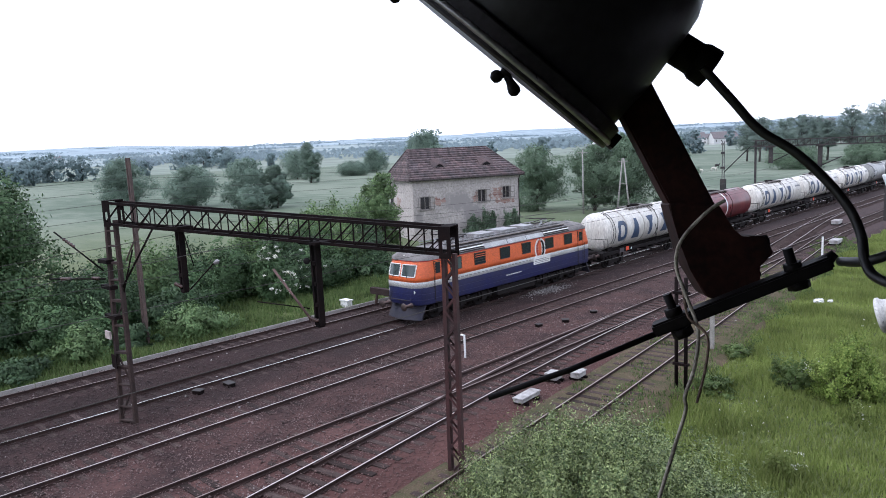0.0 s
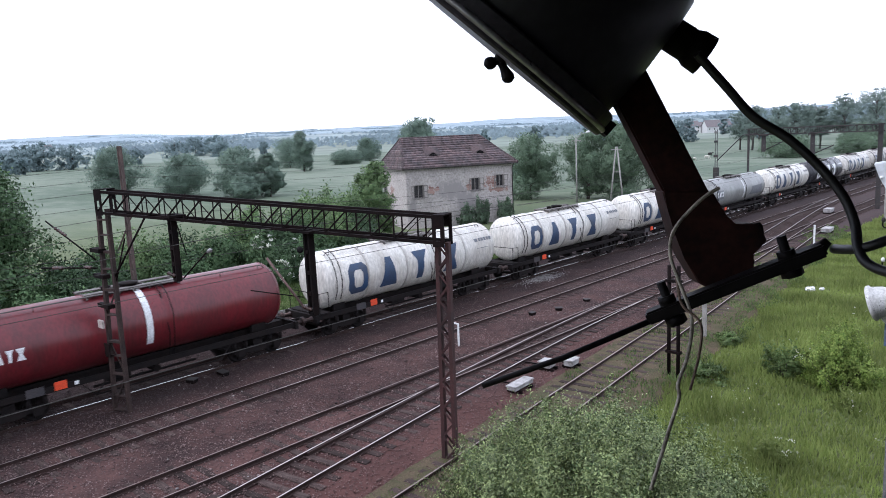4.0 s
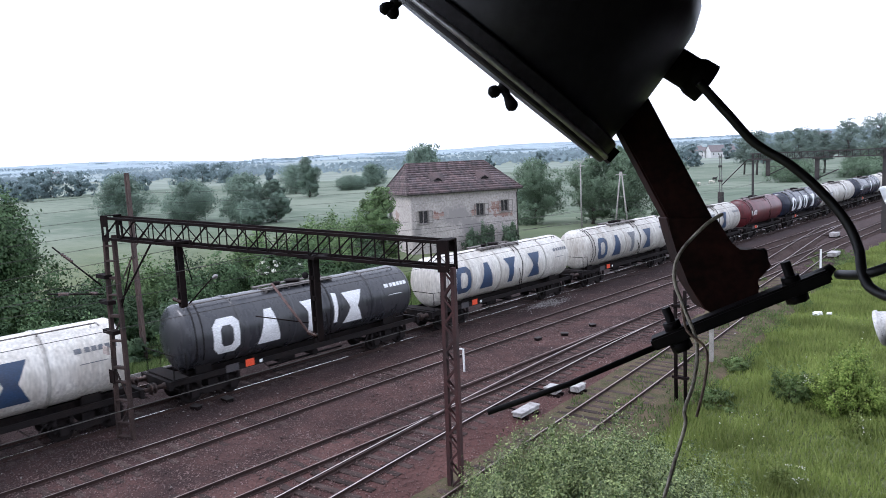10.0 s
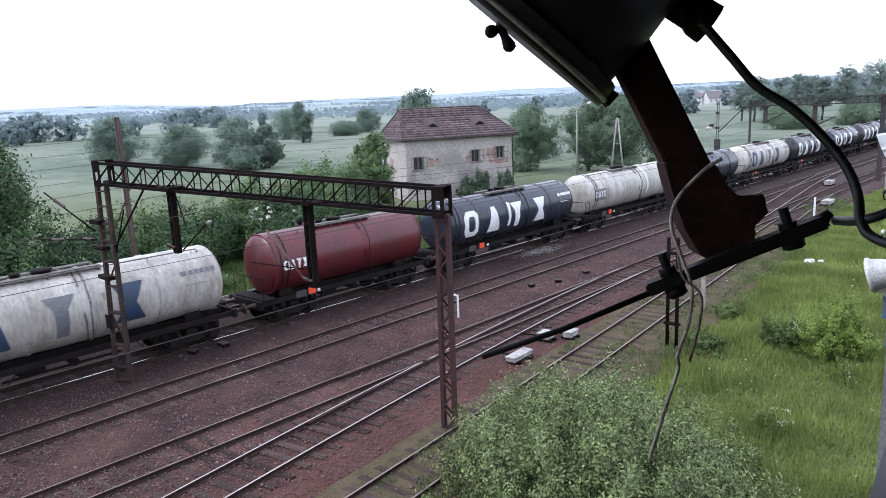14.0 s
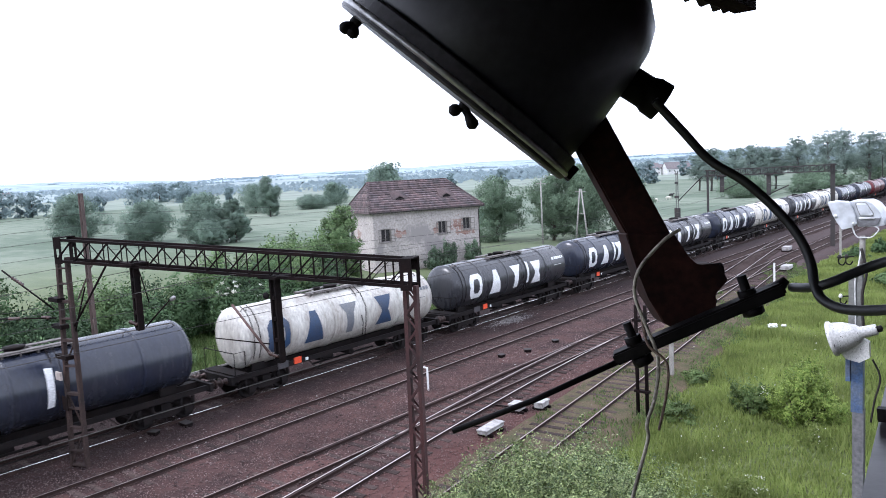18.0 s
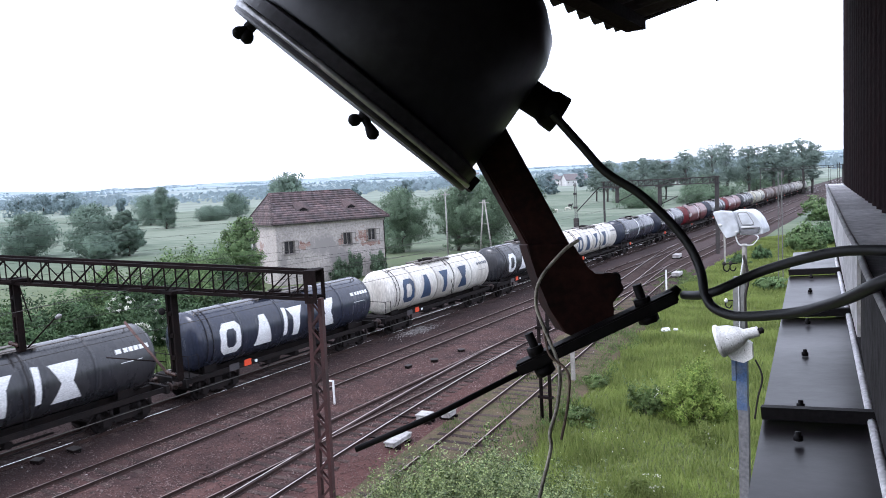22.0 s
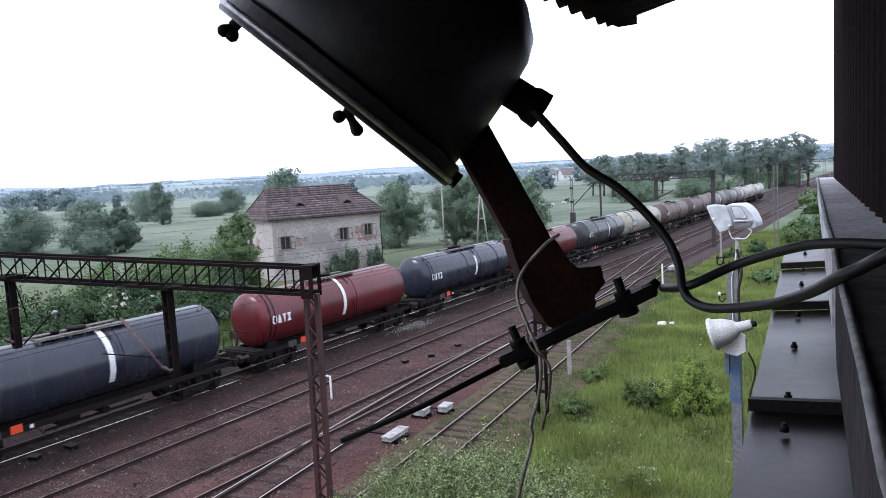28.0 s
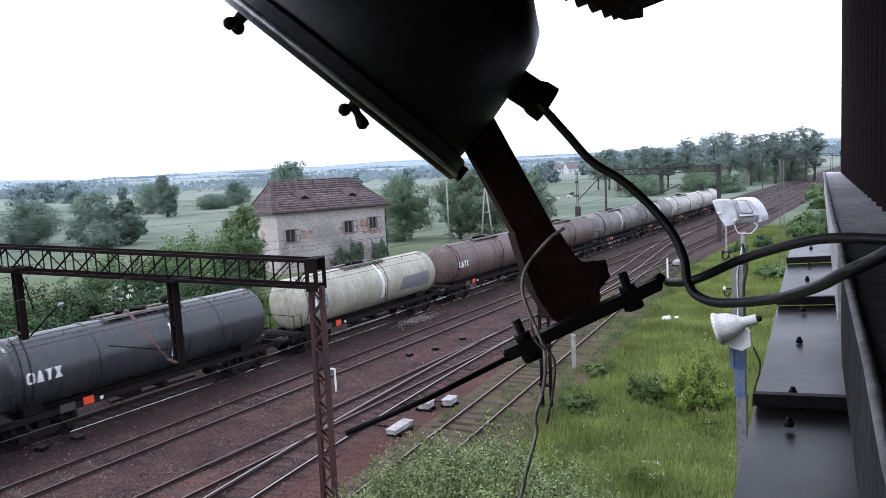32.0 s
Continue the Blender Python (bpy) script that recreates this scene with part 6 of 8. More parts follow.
def plastic_bag(x, y, r):
    """A crumpled bag lying in the grass."""
    bag = thing("plastic_bag", "crumpled white plastic bag lying in the grass", "bag", "", pose(x, y, land(x, y) + 0.2, 0, 0, 30))
    bm = bmesh.new()
    bmesh.ops.create_icosphere(bm, subdivisions=3, radius=r)
    for q in bm.verts:
        q.co *= 1 + 0.55 * noise.noise(q.co * 6 / r * 0.3) + 0.25 * noise.noise(q.co * 14 / r * 0.3)
        q.co.z *= 0.55
    part("sheet", bm, M_WHITE, bag)


plastic_bag(*BAG, 0.26)
plastic_bag(BAG[0] + 0.5, BAG[1] + 0.35, 0.14)

# ---- signal box from which the view is taken, with its lamp and cables
M_SHEET = mat("grey_flashing", (0.019, 0.0155, 0.018), 0.32, 0.0, (0.010, 0.0085, 0.0095), 2.2, 14, 0.5, 0.08, spec=0.13)
M_CLAD = mat("dark_cladding", (0.008, 0.0032, 0.0038), 0.9, 0, (0.015, 0.0065, 0.007), 3, 40, 0.5, 0.2, spec=0.04)
M_SLAB = mat("weathered_slab", (0.70, 0.68, 0.69), 0.8, 0, (0.42, 0.40, 0.41), 4, 60, 0.5, 0.5)
M_RENDER = mat("dark_render", (0.009, 0.008, 0.008), 0.9, 0, (0.016, 0.013, 0.013), 3, 40, 0.5, 0.4, spec=0.04)


def wx(y):
    return 0.147 - 0.0887 * y


def prism(bm, outline, z0, z1):
    a = [bm.verts.new((x, y, z0)) for x, y in outline]
    b = [bm.verts.new((x, y, z1)) for x, y in outline]
    bm.faces.new(a[::-1])
    bm.faces.new(b)
    n = len(a)
    for i in range(n):
        bm.faces.new((a[i], a[(i + 1) % n], b[(i + 1) % n], b[i]))


def signal_box():
    sb = thing("signal_box", "dark signal box with metal flashing and a corrugated roof", "building")
    bm = bmesh.new()
    prism(bm, [(wx(-6), -6), (7, -6), (7, 7.3), (wx(7.3), 7.3)], -0.8, 9.22)
    part("lower_storeys", bm, M_RENDER, sb)
    bm = bmesh.new()
    prism(bm, [(-0.0605, 1.15), (1.2, 1.15), (1.2, 4.9), (-0.385, 4.9), (-0.092, 1.52)], 9.22, 9.35)
    bmesh.ops.bevel(bm, geom=bm.edges[:], offset=0.008, segments=2, affect="EDGES")
    part("window_ledge", bm, M_SLAB, sb, "worn grey ledge under the cladding")
    # the near ledge's shade is put into a darker strip of its own
    bm = bmesh.new()
    prism(bm, [(0.40, -4), (1.2, -4), (1.2, 1.145), (-0.056, 1.145), (-0.044, 0.971), (-0.022, 0.733), (0.0, 0.49), (0.013, 0.329)], 9.22, 9.347)
    part("felt_strip", bm, mat("ledge_shade", (0.035, 0.032, 0.034), 0.9, 0, (0.09, 0.085, 0.09), 7, 50, 0.4, 0.6, spec=0.08), sb, "weathered near strip of the ledge, darkened to stand for shade")
    bm = bmesh.new()
    tube(bm, [(0.09, -0.4, 9.347), (0.04, 0.1, 9.347), (0.013, 0.329, 9.347), (0.0, 0.49, 9.347), (-0.022, 0.733, 9.347), (-0.044, 0.971, 9.347), (-0.062, 1.21, 9.347), (-0.092, 1.52, 9.347), (-0.385, 4.88, 9.347)], [0.003, 0.003, 0.0034, 0.0036, 0.004, 0.0042, 0.0045, 0.005, 0.007], 8)
    part("worn_edge", bm, mat("worn_edge", (0.36, 0.345, 0.345), 0.85, 0, (0.2, 0.19, 0.19), 12, 60, 0.5, 0.4), sb, "pale worn edge of the ledge")
    # corrugated cladding above the ledge
    bm = bmesh.new()
    rows = []
    n = 245
    for i in range(n + 1):
        # the stretch behind the eye is unseen, added to block sky from the ledge
        y = -2.0 + 6.6 * i / n
        x = wx(y) - 0.012 + 0.006 * math.sin(i * 1.05)
        rows.append([bm.verts.new((x, y, z)) for z in (9.352, 10.6)] + [bm.verts.new((x + 0.1, y, z)) for z in (10.6, 9.352)])
    for q, w in zip(rows, rows[1:]):
        for k in range(4):
            bm.faces.new((q[k], w[k], w[(k + 1) % 4], q[(k + 1) % 4]))
    bm.faces.new(rows[0])
    bm.faces.new(rows[-1][::-1])
    part("cladding", bm, M_CLAD, sb, "dark vertically ribbed cladding")
    bm = bmesh.new()
    prism(bm, [(0.4, -6), (7, -6), (7, 4.5), (0.4, 4.5)], 9.35, 10.5)
    part("upper_storey", bm, M_RENDER, sb)
    # flashing panels, each lapping the next
    ys = [-5.0, -3.1, -1.2, 0.65, 2.40, 4.1, 5.7, 7.3]
    for k, (a, b) in enumerate(zip(ys, ys[1:])):
        bm = bmesh.new()
        o = [(-0.15 - 0.095 * a, a, 8.685), (-0.15 - 0.095 * (b + 0.05), b + 0.05, 8.66), (wx(b + 0.05), b + 0.05, 8.685), (wx(a), a, 8.71)]
        top = [bm.verts.new(p) for p in o]
        bot = [bm.verts.new((p[0], p[1], p[2] - 0.012)) for p in o]
        bm.faces.new(top)
        bm.faces.new(bot[::-1])
        for i in range(4):
            bm.faces.new((top[i], bot[i], bot[(i + 1) % 4], top[(i + 1) % 4]))
        fl = part("flashing_panel", bm, M_SHEET, sb, "grey sheet-metal flashing panel")
        # black bar stands for the shadow at each lap
        bm = bmesh.new()
        bar(bm, (-0.15 - 0.095 * a, a, 8.70), (wx(a), a, 8.725), 0.03, 0.035)
        part("lap_strip", bm, M_BLACK, fl)
        for y in (a + 0.13, (a + b) / 2, b - 0.18):
            bm = bmesh.new()
            lathe(bm, [(0.013, -0.005), (0.013, 0.008), (0.008, 0.01), (0.008, 0.02), (0, 0.021)], pose(-0.07 - 0.083 * y, y, 8.69), 10)
            part("bolt", bm, M_BLACK, fl)
    bm = bmesh.new()
    tube(bm, [(wx(-5) - 0.012, -5, 8.725), (wx(7.3) - 0.012, 7.3, 8.70)], 0.012, 8)
    part("sealing_bead", bm, M_SLAB, sb)
    # corrugated roof edge
    bm = bmesh.new()
    rows = []
    n = 420
    for i in range(n + 1):
        y = -4.4 + 8.4 * i / n
        s = 0.026 * math.sin(y / 0.177 * math.tau)
        e = 0.02 * noise.noise(Vector((0, y * 3, 7)))
        rows.append([bm.verts.new((x, y + (0 if i < n else -0.24 * (x + 1.36) / 0.66 if x < -0.6 else -0.24), z + s)) for x, z in ((-1.36 + e, 10.285), (-0.7, 10.40), (1.0, 10.70), (7.2, 11.6))])
    for q, w in zip(rows, rows[1:]):
        for k in range(3):
            bm.faces.new((q[k], w[k], w[k + 1], q[k + 1])).smooth = True
    geo = bmesh.ops.solidify(bm, geom=bm.faces[:], thickness=0.012)
    part("corrugated_roof", bm, mat("roof_sheet", (0.05, 0.036, 0.034), 0.85, 0, (0.03, 0.022, 0.02), 3, 30, 0.5, 0.3), sb, "dark corrugated roof sheeting")
    bm = bmesh.new()
    box(bm, -0.75, 3.55, 10.27, 1.0, 3.66, 10.34)
    box(bm, -1.2, -4.2, 10.2, -1.1, 3.7, 10.26)
    part("roof_batten", bm, M_CLAD, sb)
    return sb


signal_box()


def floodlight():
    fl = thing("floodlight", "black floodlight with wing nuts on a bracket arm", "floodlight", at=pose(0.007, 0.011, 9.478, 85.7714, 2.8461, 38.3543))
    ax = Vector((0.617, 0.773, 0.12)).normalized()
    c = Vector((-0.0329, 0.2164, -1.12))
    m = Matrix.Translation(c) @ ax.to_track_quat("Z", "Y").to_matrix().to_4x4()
    m_body = mat("floodlight_black", (0.013, 0.0115, 0.0135), 0.42, 0.0, (0.028, 0.025, 0.029), 5, 60, 0.5, 0.15, dist=0.002)
    bm = bmesh.new()
    lathe(bm, [(0.2, 0.012), (0.205, 0.02), (0.209, 0.10), (0.204, 0.18), (0.199, 0.216), (0.186, 0.245), (0.155, 0.272), (0.1, 0.296), (0, 0.31)], m, 56)
    part("housing", bm, m_body, fl)
    bm = bmesh.new()
    lathe(bm, [(0.19, -0.012), (0.214, -0.012), (0.217, -0.009), (0.217, 0.022), (0.214, 0.025), (0.2, 0.025)], m, 72)
    for face in bm.faces:
        face.smooth = False
    part("front_rim", bm, M_RIM, fl, "worn front rim")
    # ring added to stand for the bright line of sky along the rim
    bm = bmesh.new()
    lathe(bm, [(0.2165, -0.005), (0.2195, -0.003), (0.2205, 0.0), (0.2195, 0.003), (0.2165, 0.005)], m, 72)
    part("clamp_ring", bm, mat("rim_highlight_grey", (0.46, 0.45, 0.46), 0.3, 0.5, (0.3, 0.29, 0.29), 9, 60, 0.4, 0.05), fl, "thin pale ring standing for the bright line along the rim")
    bm = bmesh.new()
    lathe(bm, [(0, -0.008), (0.19, -0.008), (0.19, -0.004), (0, -0.004)], m, 40)
    part("front_glass", bm, glass("lamp_glass", (0.05, 0.055, 0.06), 0.05), fl)
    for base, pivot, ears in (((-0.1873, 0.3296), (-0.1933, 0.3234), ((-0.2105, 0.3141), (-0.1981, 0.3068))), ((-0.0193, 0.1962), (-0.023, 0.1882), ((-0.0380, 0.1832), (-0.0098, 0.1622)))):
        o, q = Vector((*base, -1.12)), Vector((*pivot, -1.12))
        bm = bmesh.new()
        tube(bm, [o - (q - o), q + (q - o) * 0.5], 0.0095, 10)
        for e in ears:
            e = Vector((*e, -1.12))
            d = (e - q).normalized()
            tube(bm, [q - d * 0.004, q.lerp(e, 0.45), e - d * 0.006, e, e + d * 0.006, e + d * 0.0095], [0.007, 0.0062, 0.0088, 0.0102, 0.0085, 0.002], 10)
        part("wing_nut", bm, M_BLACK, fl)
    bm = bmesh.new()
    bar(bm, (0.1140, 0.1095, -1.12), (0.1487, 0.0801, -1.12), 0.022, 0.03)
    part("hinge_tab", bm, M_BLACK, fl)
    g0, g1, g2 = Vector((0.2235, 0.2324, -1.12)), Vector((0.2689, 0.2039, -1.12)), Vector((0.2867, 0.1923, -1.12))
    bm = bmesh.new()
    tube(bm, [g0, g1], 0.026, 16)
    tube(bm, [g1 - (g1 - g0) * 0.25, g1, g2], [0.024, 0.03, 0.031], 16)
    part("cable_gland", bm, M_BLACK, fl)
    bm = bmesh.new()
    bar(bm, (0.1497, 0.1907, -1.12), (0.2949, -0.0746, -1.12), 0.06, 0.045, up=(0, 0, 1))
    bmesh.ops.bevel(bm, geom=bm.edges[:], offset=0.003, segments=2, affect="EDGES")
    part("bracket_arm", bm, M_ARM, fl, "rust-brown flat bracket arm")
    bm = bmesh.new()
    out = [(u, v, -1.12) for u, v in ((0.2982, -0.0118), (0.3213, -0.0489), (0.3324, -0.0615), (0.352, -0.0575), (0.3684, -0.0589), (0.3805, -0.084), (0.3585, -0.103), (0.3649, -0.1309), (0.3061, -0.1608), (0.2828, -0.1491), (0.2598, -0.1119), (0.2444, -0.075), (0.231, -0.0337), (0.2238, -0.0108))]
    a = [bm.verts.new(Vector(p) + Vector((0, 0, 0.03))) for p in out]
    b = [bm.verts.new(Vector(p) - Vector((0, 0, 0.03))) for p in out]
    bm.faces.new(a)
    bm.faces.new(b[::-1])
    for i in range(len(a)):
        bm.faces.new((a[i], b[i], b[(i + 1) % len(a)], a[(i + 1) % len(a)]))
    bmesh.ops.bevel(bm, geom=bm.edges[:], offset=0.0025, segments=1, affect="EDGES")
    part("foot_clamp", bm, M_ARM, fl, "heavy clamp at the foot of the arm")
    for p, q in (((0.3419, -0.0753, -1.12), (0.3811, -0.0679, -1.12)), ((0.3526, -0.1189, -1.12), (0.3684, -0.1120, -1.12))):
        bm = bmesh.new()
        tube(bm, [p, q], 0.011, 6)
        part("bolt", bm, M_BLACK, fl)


M_RIM = mat("worn_rim", (0.05, 0.045, 0.05), 0.45, 0.1, (0.03, 0.027, 0.03), 14, 90, 0.5, 0.15, dist=0.002)
M_ARM = mat("arm_rust", (0.014, 0.0055, 0.005), 0.75, 0.0, (0.045, 0.015, 0.012), 10, 80, 0.5, 0.2, spec=0.2, dist=0.002)
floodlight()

mb = thing("mounting_bar", "black steel mounting bar with bolts and a rod", "bar")
bm = bmesh.new()
bar(bm, (-0.503, 0.966, 9.186), (-0.2886, 1.0674, 9.2937), 0.03, 0.019)
bmesh.ops.bevel(bm, geom=bm.edges[:], offset=0.003, segments=2, affect="EDGES")
part("flat_bar", bm, M_BLACK, mb)
bm = bmesh.new()
tube(bm, [(-0.3, 1.062, 9.286), (-0.2846, 1.0693, 9.3047)], [0.012, 0.006], 8)
part("end_lug", bm, M_BLACK, mb)
bm = bmesh.new()
tube(bm, [(-0.695, 0.80, 9.086), (-0.6, 0.885, 9.127), (-0.49, 0.972, 9.186)], 0.0046, 10)
part("rod", bm, M_BLACK, mb)
for low, mid, top in (((-0.4631, 0.9847, 9.1787), (-0.475, 0.979, 9.2086), (-0.4859, 0.9739, 9.242)), ((-0.3233, 1.051, 9.2543), (-0.3303, 1.0476, 9.2783), (-0.3392, 1.0434, 9.3112))):
    low, mid, top = Vector(low), Vector(mid), Vector(top)
    bm = bmesh.new()
    tube(bm, [low, top], 0.0068, 10)
    tube(bm, [mid, mid.lerp(top, 0.38)], 0.0125, 6)
    tube(bm, [low, low.lerp(mid, 0.4)], 0.0155, 6)
    part("bolt", bm, M_BLACK, mb)


def spline(pts, n=6):
    """Points along a smooth curve through pts."""
    p = [Vector(q) for q in pts]
    out = []
    for i in range(len(p) - 1):
        a, b, c, d = p[max(i - 1, 0)], p[i], p[i + 1], p[min(i + 2, len(p) - 1)]
        for k in range(n):
            t = k / n
            out.append(0.5 * ((2 * b) + (c - a) * t + (2 * a - 5 * b + 4 * c - d) * t * t + (3 * b - a - 3 * c + d) * t ** 3))
    return out + [p[-1]]


M_CABLE = mat("rubber_cable", (0.007, 0.007, 0.008), 0.5, 0, (0.016, 0.016, 0.017), 20, 120, 0.4, 0.08, dist=0.001)


def cable(name, label, pts, r, m):
    c = thing(name, label, "cable", "cables of the floodlight")
    bm = bmesh.new()
    p = spline(pts)
    tube(bm, p, r, 12)
    part("sheath", bm, m, c)
    if r > 0.004:
        bm = bmesh.new()
        tube(bm, [p[-2], p[-1] + (p[-1] - p[-2]) * 0.5], r * 1.25, 10)
        part("end_clip", bm, M_BLACK, c)


cable("power_cable", "glossy black rubber cable looping from the floodlight", [(-0.4391, 0.9881, 9.5693), (-0.4307, 0.9944, 9.5563), (-0.4036, 1.0057, 9.5203), (-0.3718, 1.0179, 9.4791), (-0.3296, 1.0299, 9.4477), (-0.2928, 1.0374, 9.4107), (-0.262, 1.0373, 9.3718), (-0.2443, 1.0303, 9.3362), (-0.2355, 1.0146, 9.3065), (-0.2194, 0.9967, 9.2896), (-0.184, 0.9712, 9.2856), (-0.12, 0.933, 9.30), (-0.082, 0.89, 9.318), (-0.055, 0.844, 9.336), (-0.034, 0.797, 9.355), (-0.0115, 0.781, 9.369), (0.008, 0.763, 9.383), (0.0385, 0.765, 9.402)], 0.0064, M_CABLE)
cable("power_cable", "black cable running along the bar to the wall", [(-0.275, 1.06, 9.295), (-0.228, 1.016, 9.307), (-0.166, 1.034, 9.336), (-0.092, 1.0, 9.363), (-0.046, 0.97, 9.372), (0.007, 0.935, 9.374), (0.05, 0.92, 9.375)], 0.0064, M_CABLE)
cable("loose_wire", "frayed grey-brown wire wound round the arm", [(-0.40, 0.975, 9.384), (-0.418, 0.958, 9.369), (-0.447, 0.94, 9.33), (-0.451, 0.932, 9.294), (-0.436, 0.93, 9.255), (-0.417, 0.928, 9.206), (-0.416, 0.915, 9.157), (-0.421, 0.896, 9.12), (-0.419, 0.894, 9.1), (-0.424, 0.872, 9.055), (-0.43, 0.833, 8.985)], 0.0026, mat("frayed_wire", (0.5, 0.45, 0.37), 0.8, 0, (0.07, 0.055, 0.045), 30, 200, 0.5, 0.2, dist=0.001))
cable("loose_wire", "thin brown wire hanging beside the bar", [(-0.445, 0.94, 9.26), (-0.43, 0.925, 9.225), (-0.405, 0.93, 9.2), (-0.402, 0.92, 9.16), (-0.408, 0.905, 9.11)], 0.0019, mat("brown_wire", (0.22, 0.15, 0.11), 0.8, 0, (0.05, 0.03, 0.03), 30, 200, 0.5, 0.2, dist=0.001))


def lamp_pole():
    x, y = -1.2, 6.78
    p = thing("lamp_pole", "concrete and blue pole with two white floodlights", "lamp post")
    bm = bmesh.new()
    bar(bm, (x, y, -0.7), (x, y, 7.3), 0.085, 0.085, up=(0, 1, 0))
    part("shaft", bm, mat("dark_concrete", (0.14, 0.14, 0.15), 0.9, 0, (0.24, 0.23, 0.23), 3, 30, 0.4, 0.3), p)
    bm = bmesh.new()
    bar(bm, (x - 0.01, y, 7.28), (x - 0.01, y, 7.82), 0.09, 0.087, up=(0, 1, 0))
    bar(bm, (x - 0.075, y - 0.03, 7.55), (x - 0.075, y - 0.03, 7.82), 0.035, 0.05, up=(0, 1, 0))
    part("blue_section", bm, mat("blue_paint", (0.05, 0.10, 0.22), 0.6, 0, (0.15, 0.17, 0.2), 8, 60, 0.5, 0.1), p, "chipped blue section")
    bm = bmesh.new()
    bar(bm, (-1.2235, y, 7.8), (-1.2235, y, 8.5), 0.1, 0.085, up=(0, 1, 0))
    part("upper_shaft", bm, mat("pole_concrete", (0.20, 0.20, 0.19), 0.9, 0, (0.12, 0.125, 0.115), 5, 40, 0.5, 0.4), p)
    bm = bmesh.new()
    tube(bm, [(-1.178, y, 8.48), (-1.178, y, 8.8)], 0.022, 10)
    part("upper_tube", bm, M_CONC, p)
    bm = bmesh.new()
    tube(bm, spline([(-1.18, y - 0.03, 8.7), (-1.20, y - 0.05, 8.55), (-1.222, y - 0.052, 8.42), (-1.218, y - 0.052, 8.1), (-1.225, y - 0.052, 7.85)]), 0.006, 6)
    part("lamp_lead", bm, M_WHITE, p, "thin white lead clipped to the pole")
    bm = bmesh.new()
    tube(bm, spline([(x + 0.1, y, 7.75), (x + 0.16, y - 0.02, 7.6), (x + 0.12, y - 0.02, 7.4), (x + 0.09, y, 7.2)]), 0.008, 6)
    tube(bm, spline([(x + 0.02, y - 0.04, 8.7), (x + 0.06, y - 0.05, 8.5), (x + 0.03, y - 0.05, 8.3), (x + 0.04, y - 0.04, 8.0)]), 0.012, 6)
    part("conduit", bm, M_DARK, p)
    # lower bell-shaped floodlight
    m = Matrix.Translation((-1.225, 6.62, 7.985)) @ Vector((0.93, 0.12, 0.30)).normalized().to_track_quat("Z", "Y").to_matrix().to_4x4() @ Matrix.Scale(0.9, 4)
    chip = mat("chipped_white", (0.64, 0.64, 0.63), 0.45, 0, (0.42, 0.40, 0.39), 5, 60, 0.4, 0.05)
    cn, cl = chip.node_tree.nodes, chip.node_tree.links
    old = cn["Principled BSDF"].inputs["Base Color"].links[0].from_socket
    tc, ns, mr, mx = cn.new("ShaderNodeTexCoord"), cn.new("ShaderNodeTexNoise"), cn.new("ShaderNodeMapRange"), cn.new("ShaderNodeMix")
    ns.inputs["Scale"].default_value, ns.inputs["Detail"].default_value = 60, 2
    mr.inputs["From Min"].default_value, mr.inputs["From Max"].default_value = 0.66, 0.70
    mx.data_type = "RGBA"
    mx.inputs["B"].default_value = (0.02, 0.017, 0.016, 1)
    cl.new(tc.outputs["Object"], ns.inputs["Vector"])
    cl.new(ns.outputs["Fac"], mr.inputs["Value"])
    cl.new(mr.outputs["Result"], mx.inputs["Factor"])
    cl.new(old, mx.inputs["A"])
    cl.new(mx.outputs["Result"], cn["Principled BSDF"].inputs["Base Color"])
    bm = bmesh.new()
    lathe(bm, [(0.15, -0.19), (0.165, -0.18), (0.165, -0.155), (0.148, -0.145), (0.13, -0.05), (0.085, 0.05), (0.055, 0.08), (0.05, 0.2), (0.045, 0.21), (0, 0.21)], m, 24)
    h = part("flood_bell", bm, chip, p, "chipped white bell floodlight")
    bm = bmesh.new()
    lathe(bm, [(0.03, 0.2), (0.03, 0.25), (0, 0.26)], m, 10)
    part("gland", bm, M_BLACK, h)
    bm = bmesh.new()
    lathe(bm, [(0, -0.18), (0.15, -0.18), (0.15, -0.17), (0, -0.17)], m, 20)
    part("lens", bm, glass("pole_lens", (0.2, 0.22, 0.22), 0.1), h)
    bm = bmesh.new()
    plate = [bm.verts.new((x + u, y - 0.16, w)) for u, w in ((-0.12, 7.83), (0.02, 7.98), (0.1, 7.93), (0.105, 7.8), (0.03, 7.75), (-0.07, 7.77))]
    rear = [bm.verts.new((q.co.x, y - 0.10, q.co.z)) for q in plate]
    bm.faces.new(plate)
    bm.faces.new(rear[::-1])
    for i in range(6):
        bm.faces.new((plate[i], rear[i], rear[(i + 1) % 6], plate[(i + 1) % 6]))
    part("yoke", bm, chip, h)
    # upper hooded lamp
    bm = bmesh.new()
    def slab(outline, y0, y1, shift):
        a = [bm.verts.new((u, y0, w)) for u, w in outline]
        b = [bm.verts.new((u + shift, y1, w + 0.01)) for u, w in outline]
        bm.faces.new(a)
        bm.faces.new(b[::-1])
        n = len(a)
        for i in range(n):
            bm.faces.new((a[i], b[i], b[(i + 1) % n], a[(i + 1) % n]))
        bmesh.ops.bevel(bm, geom=bm.edges[:], offset=0.006, segments=2, affect="EDGES")
    m_hood = mat("pale_hood", (0.58, 0.6, 0.63), 0.4, 0.1, (0.5, 0.52, 0.55), 1.5, 12, 0.4, 0.02)
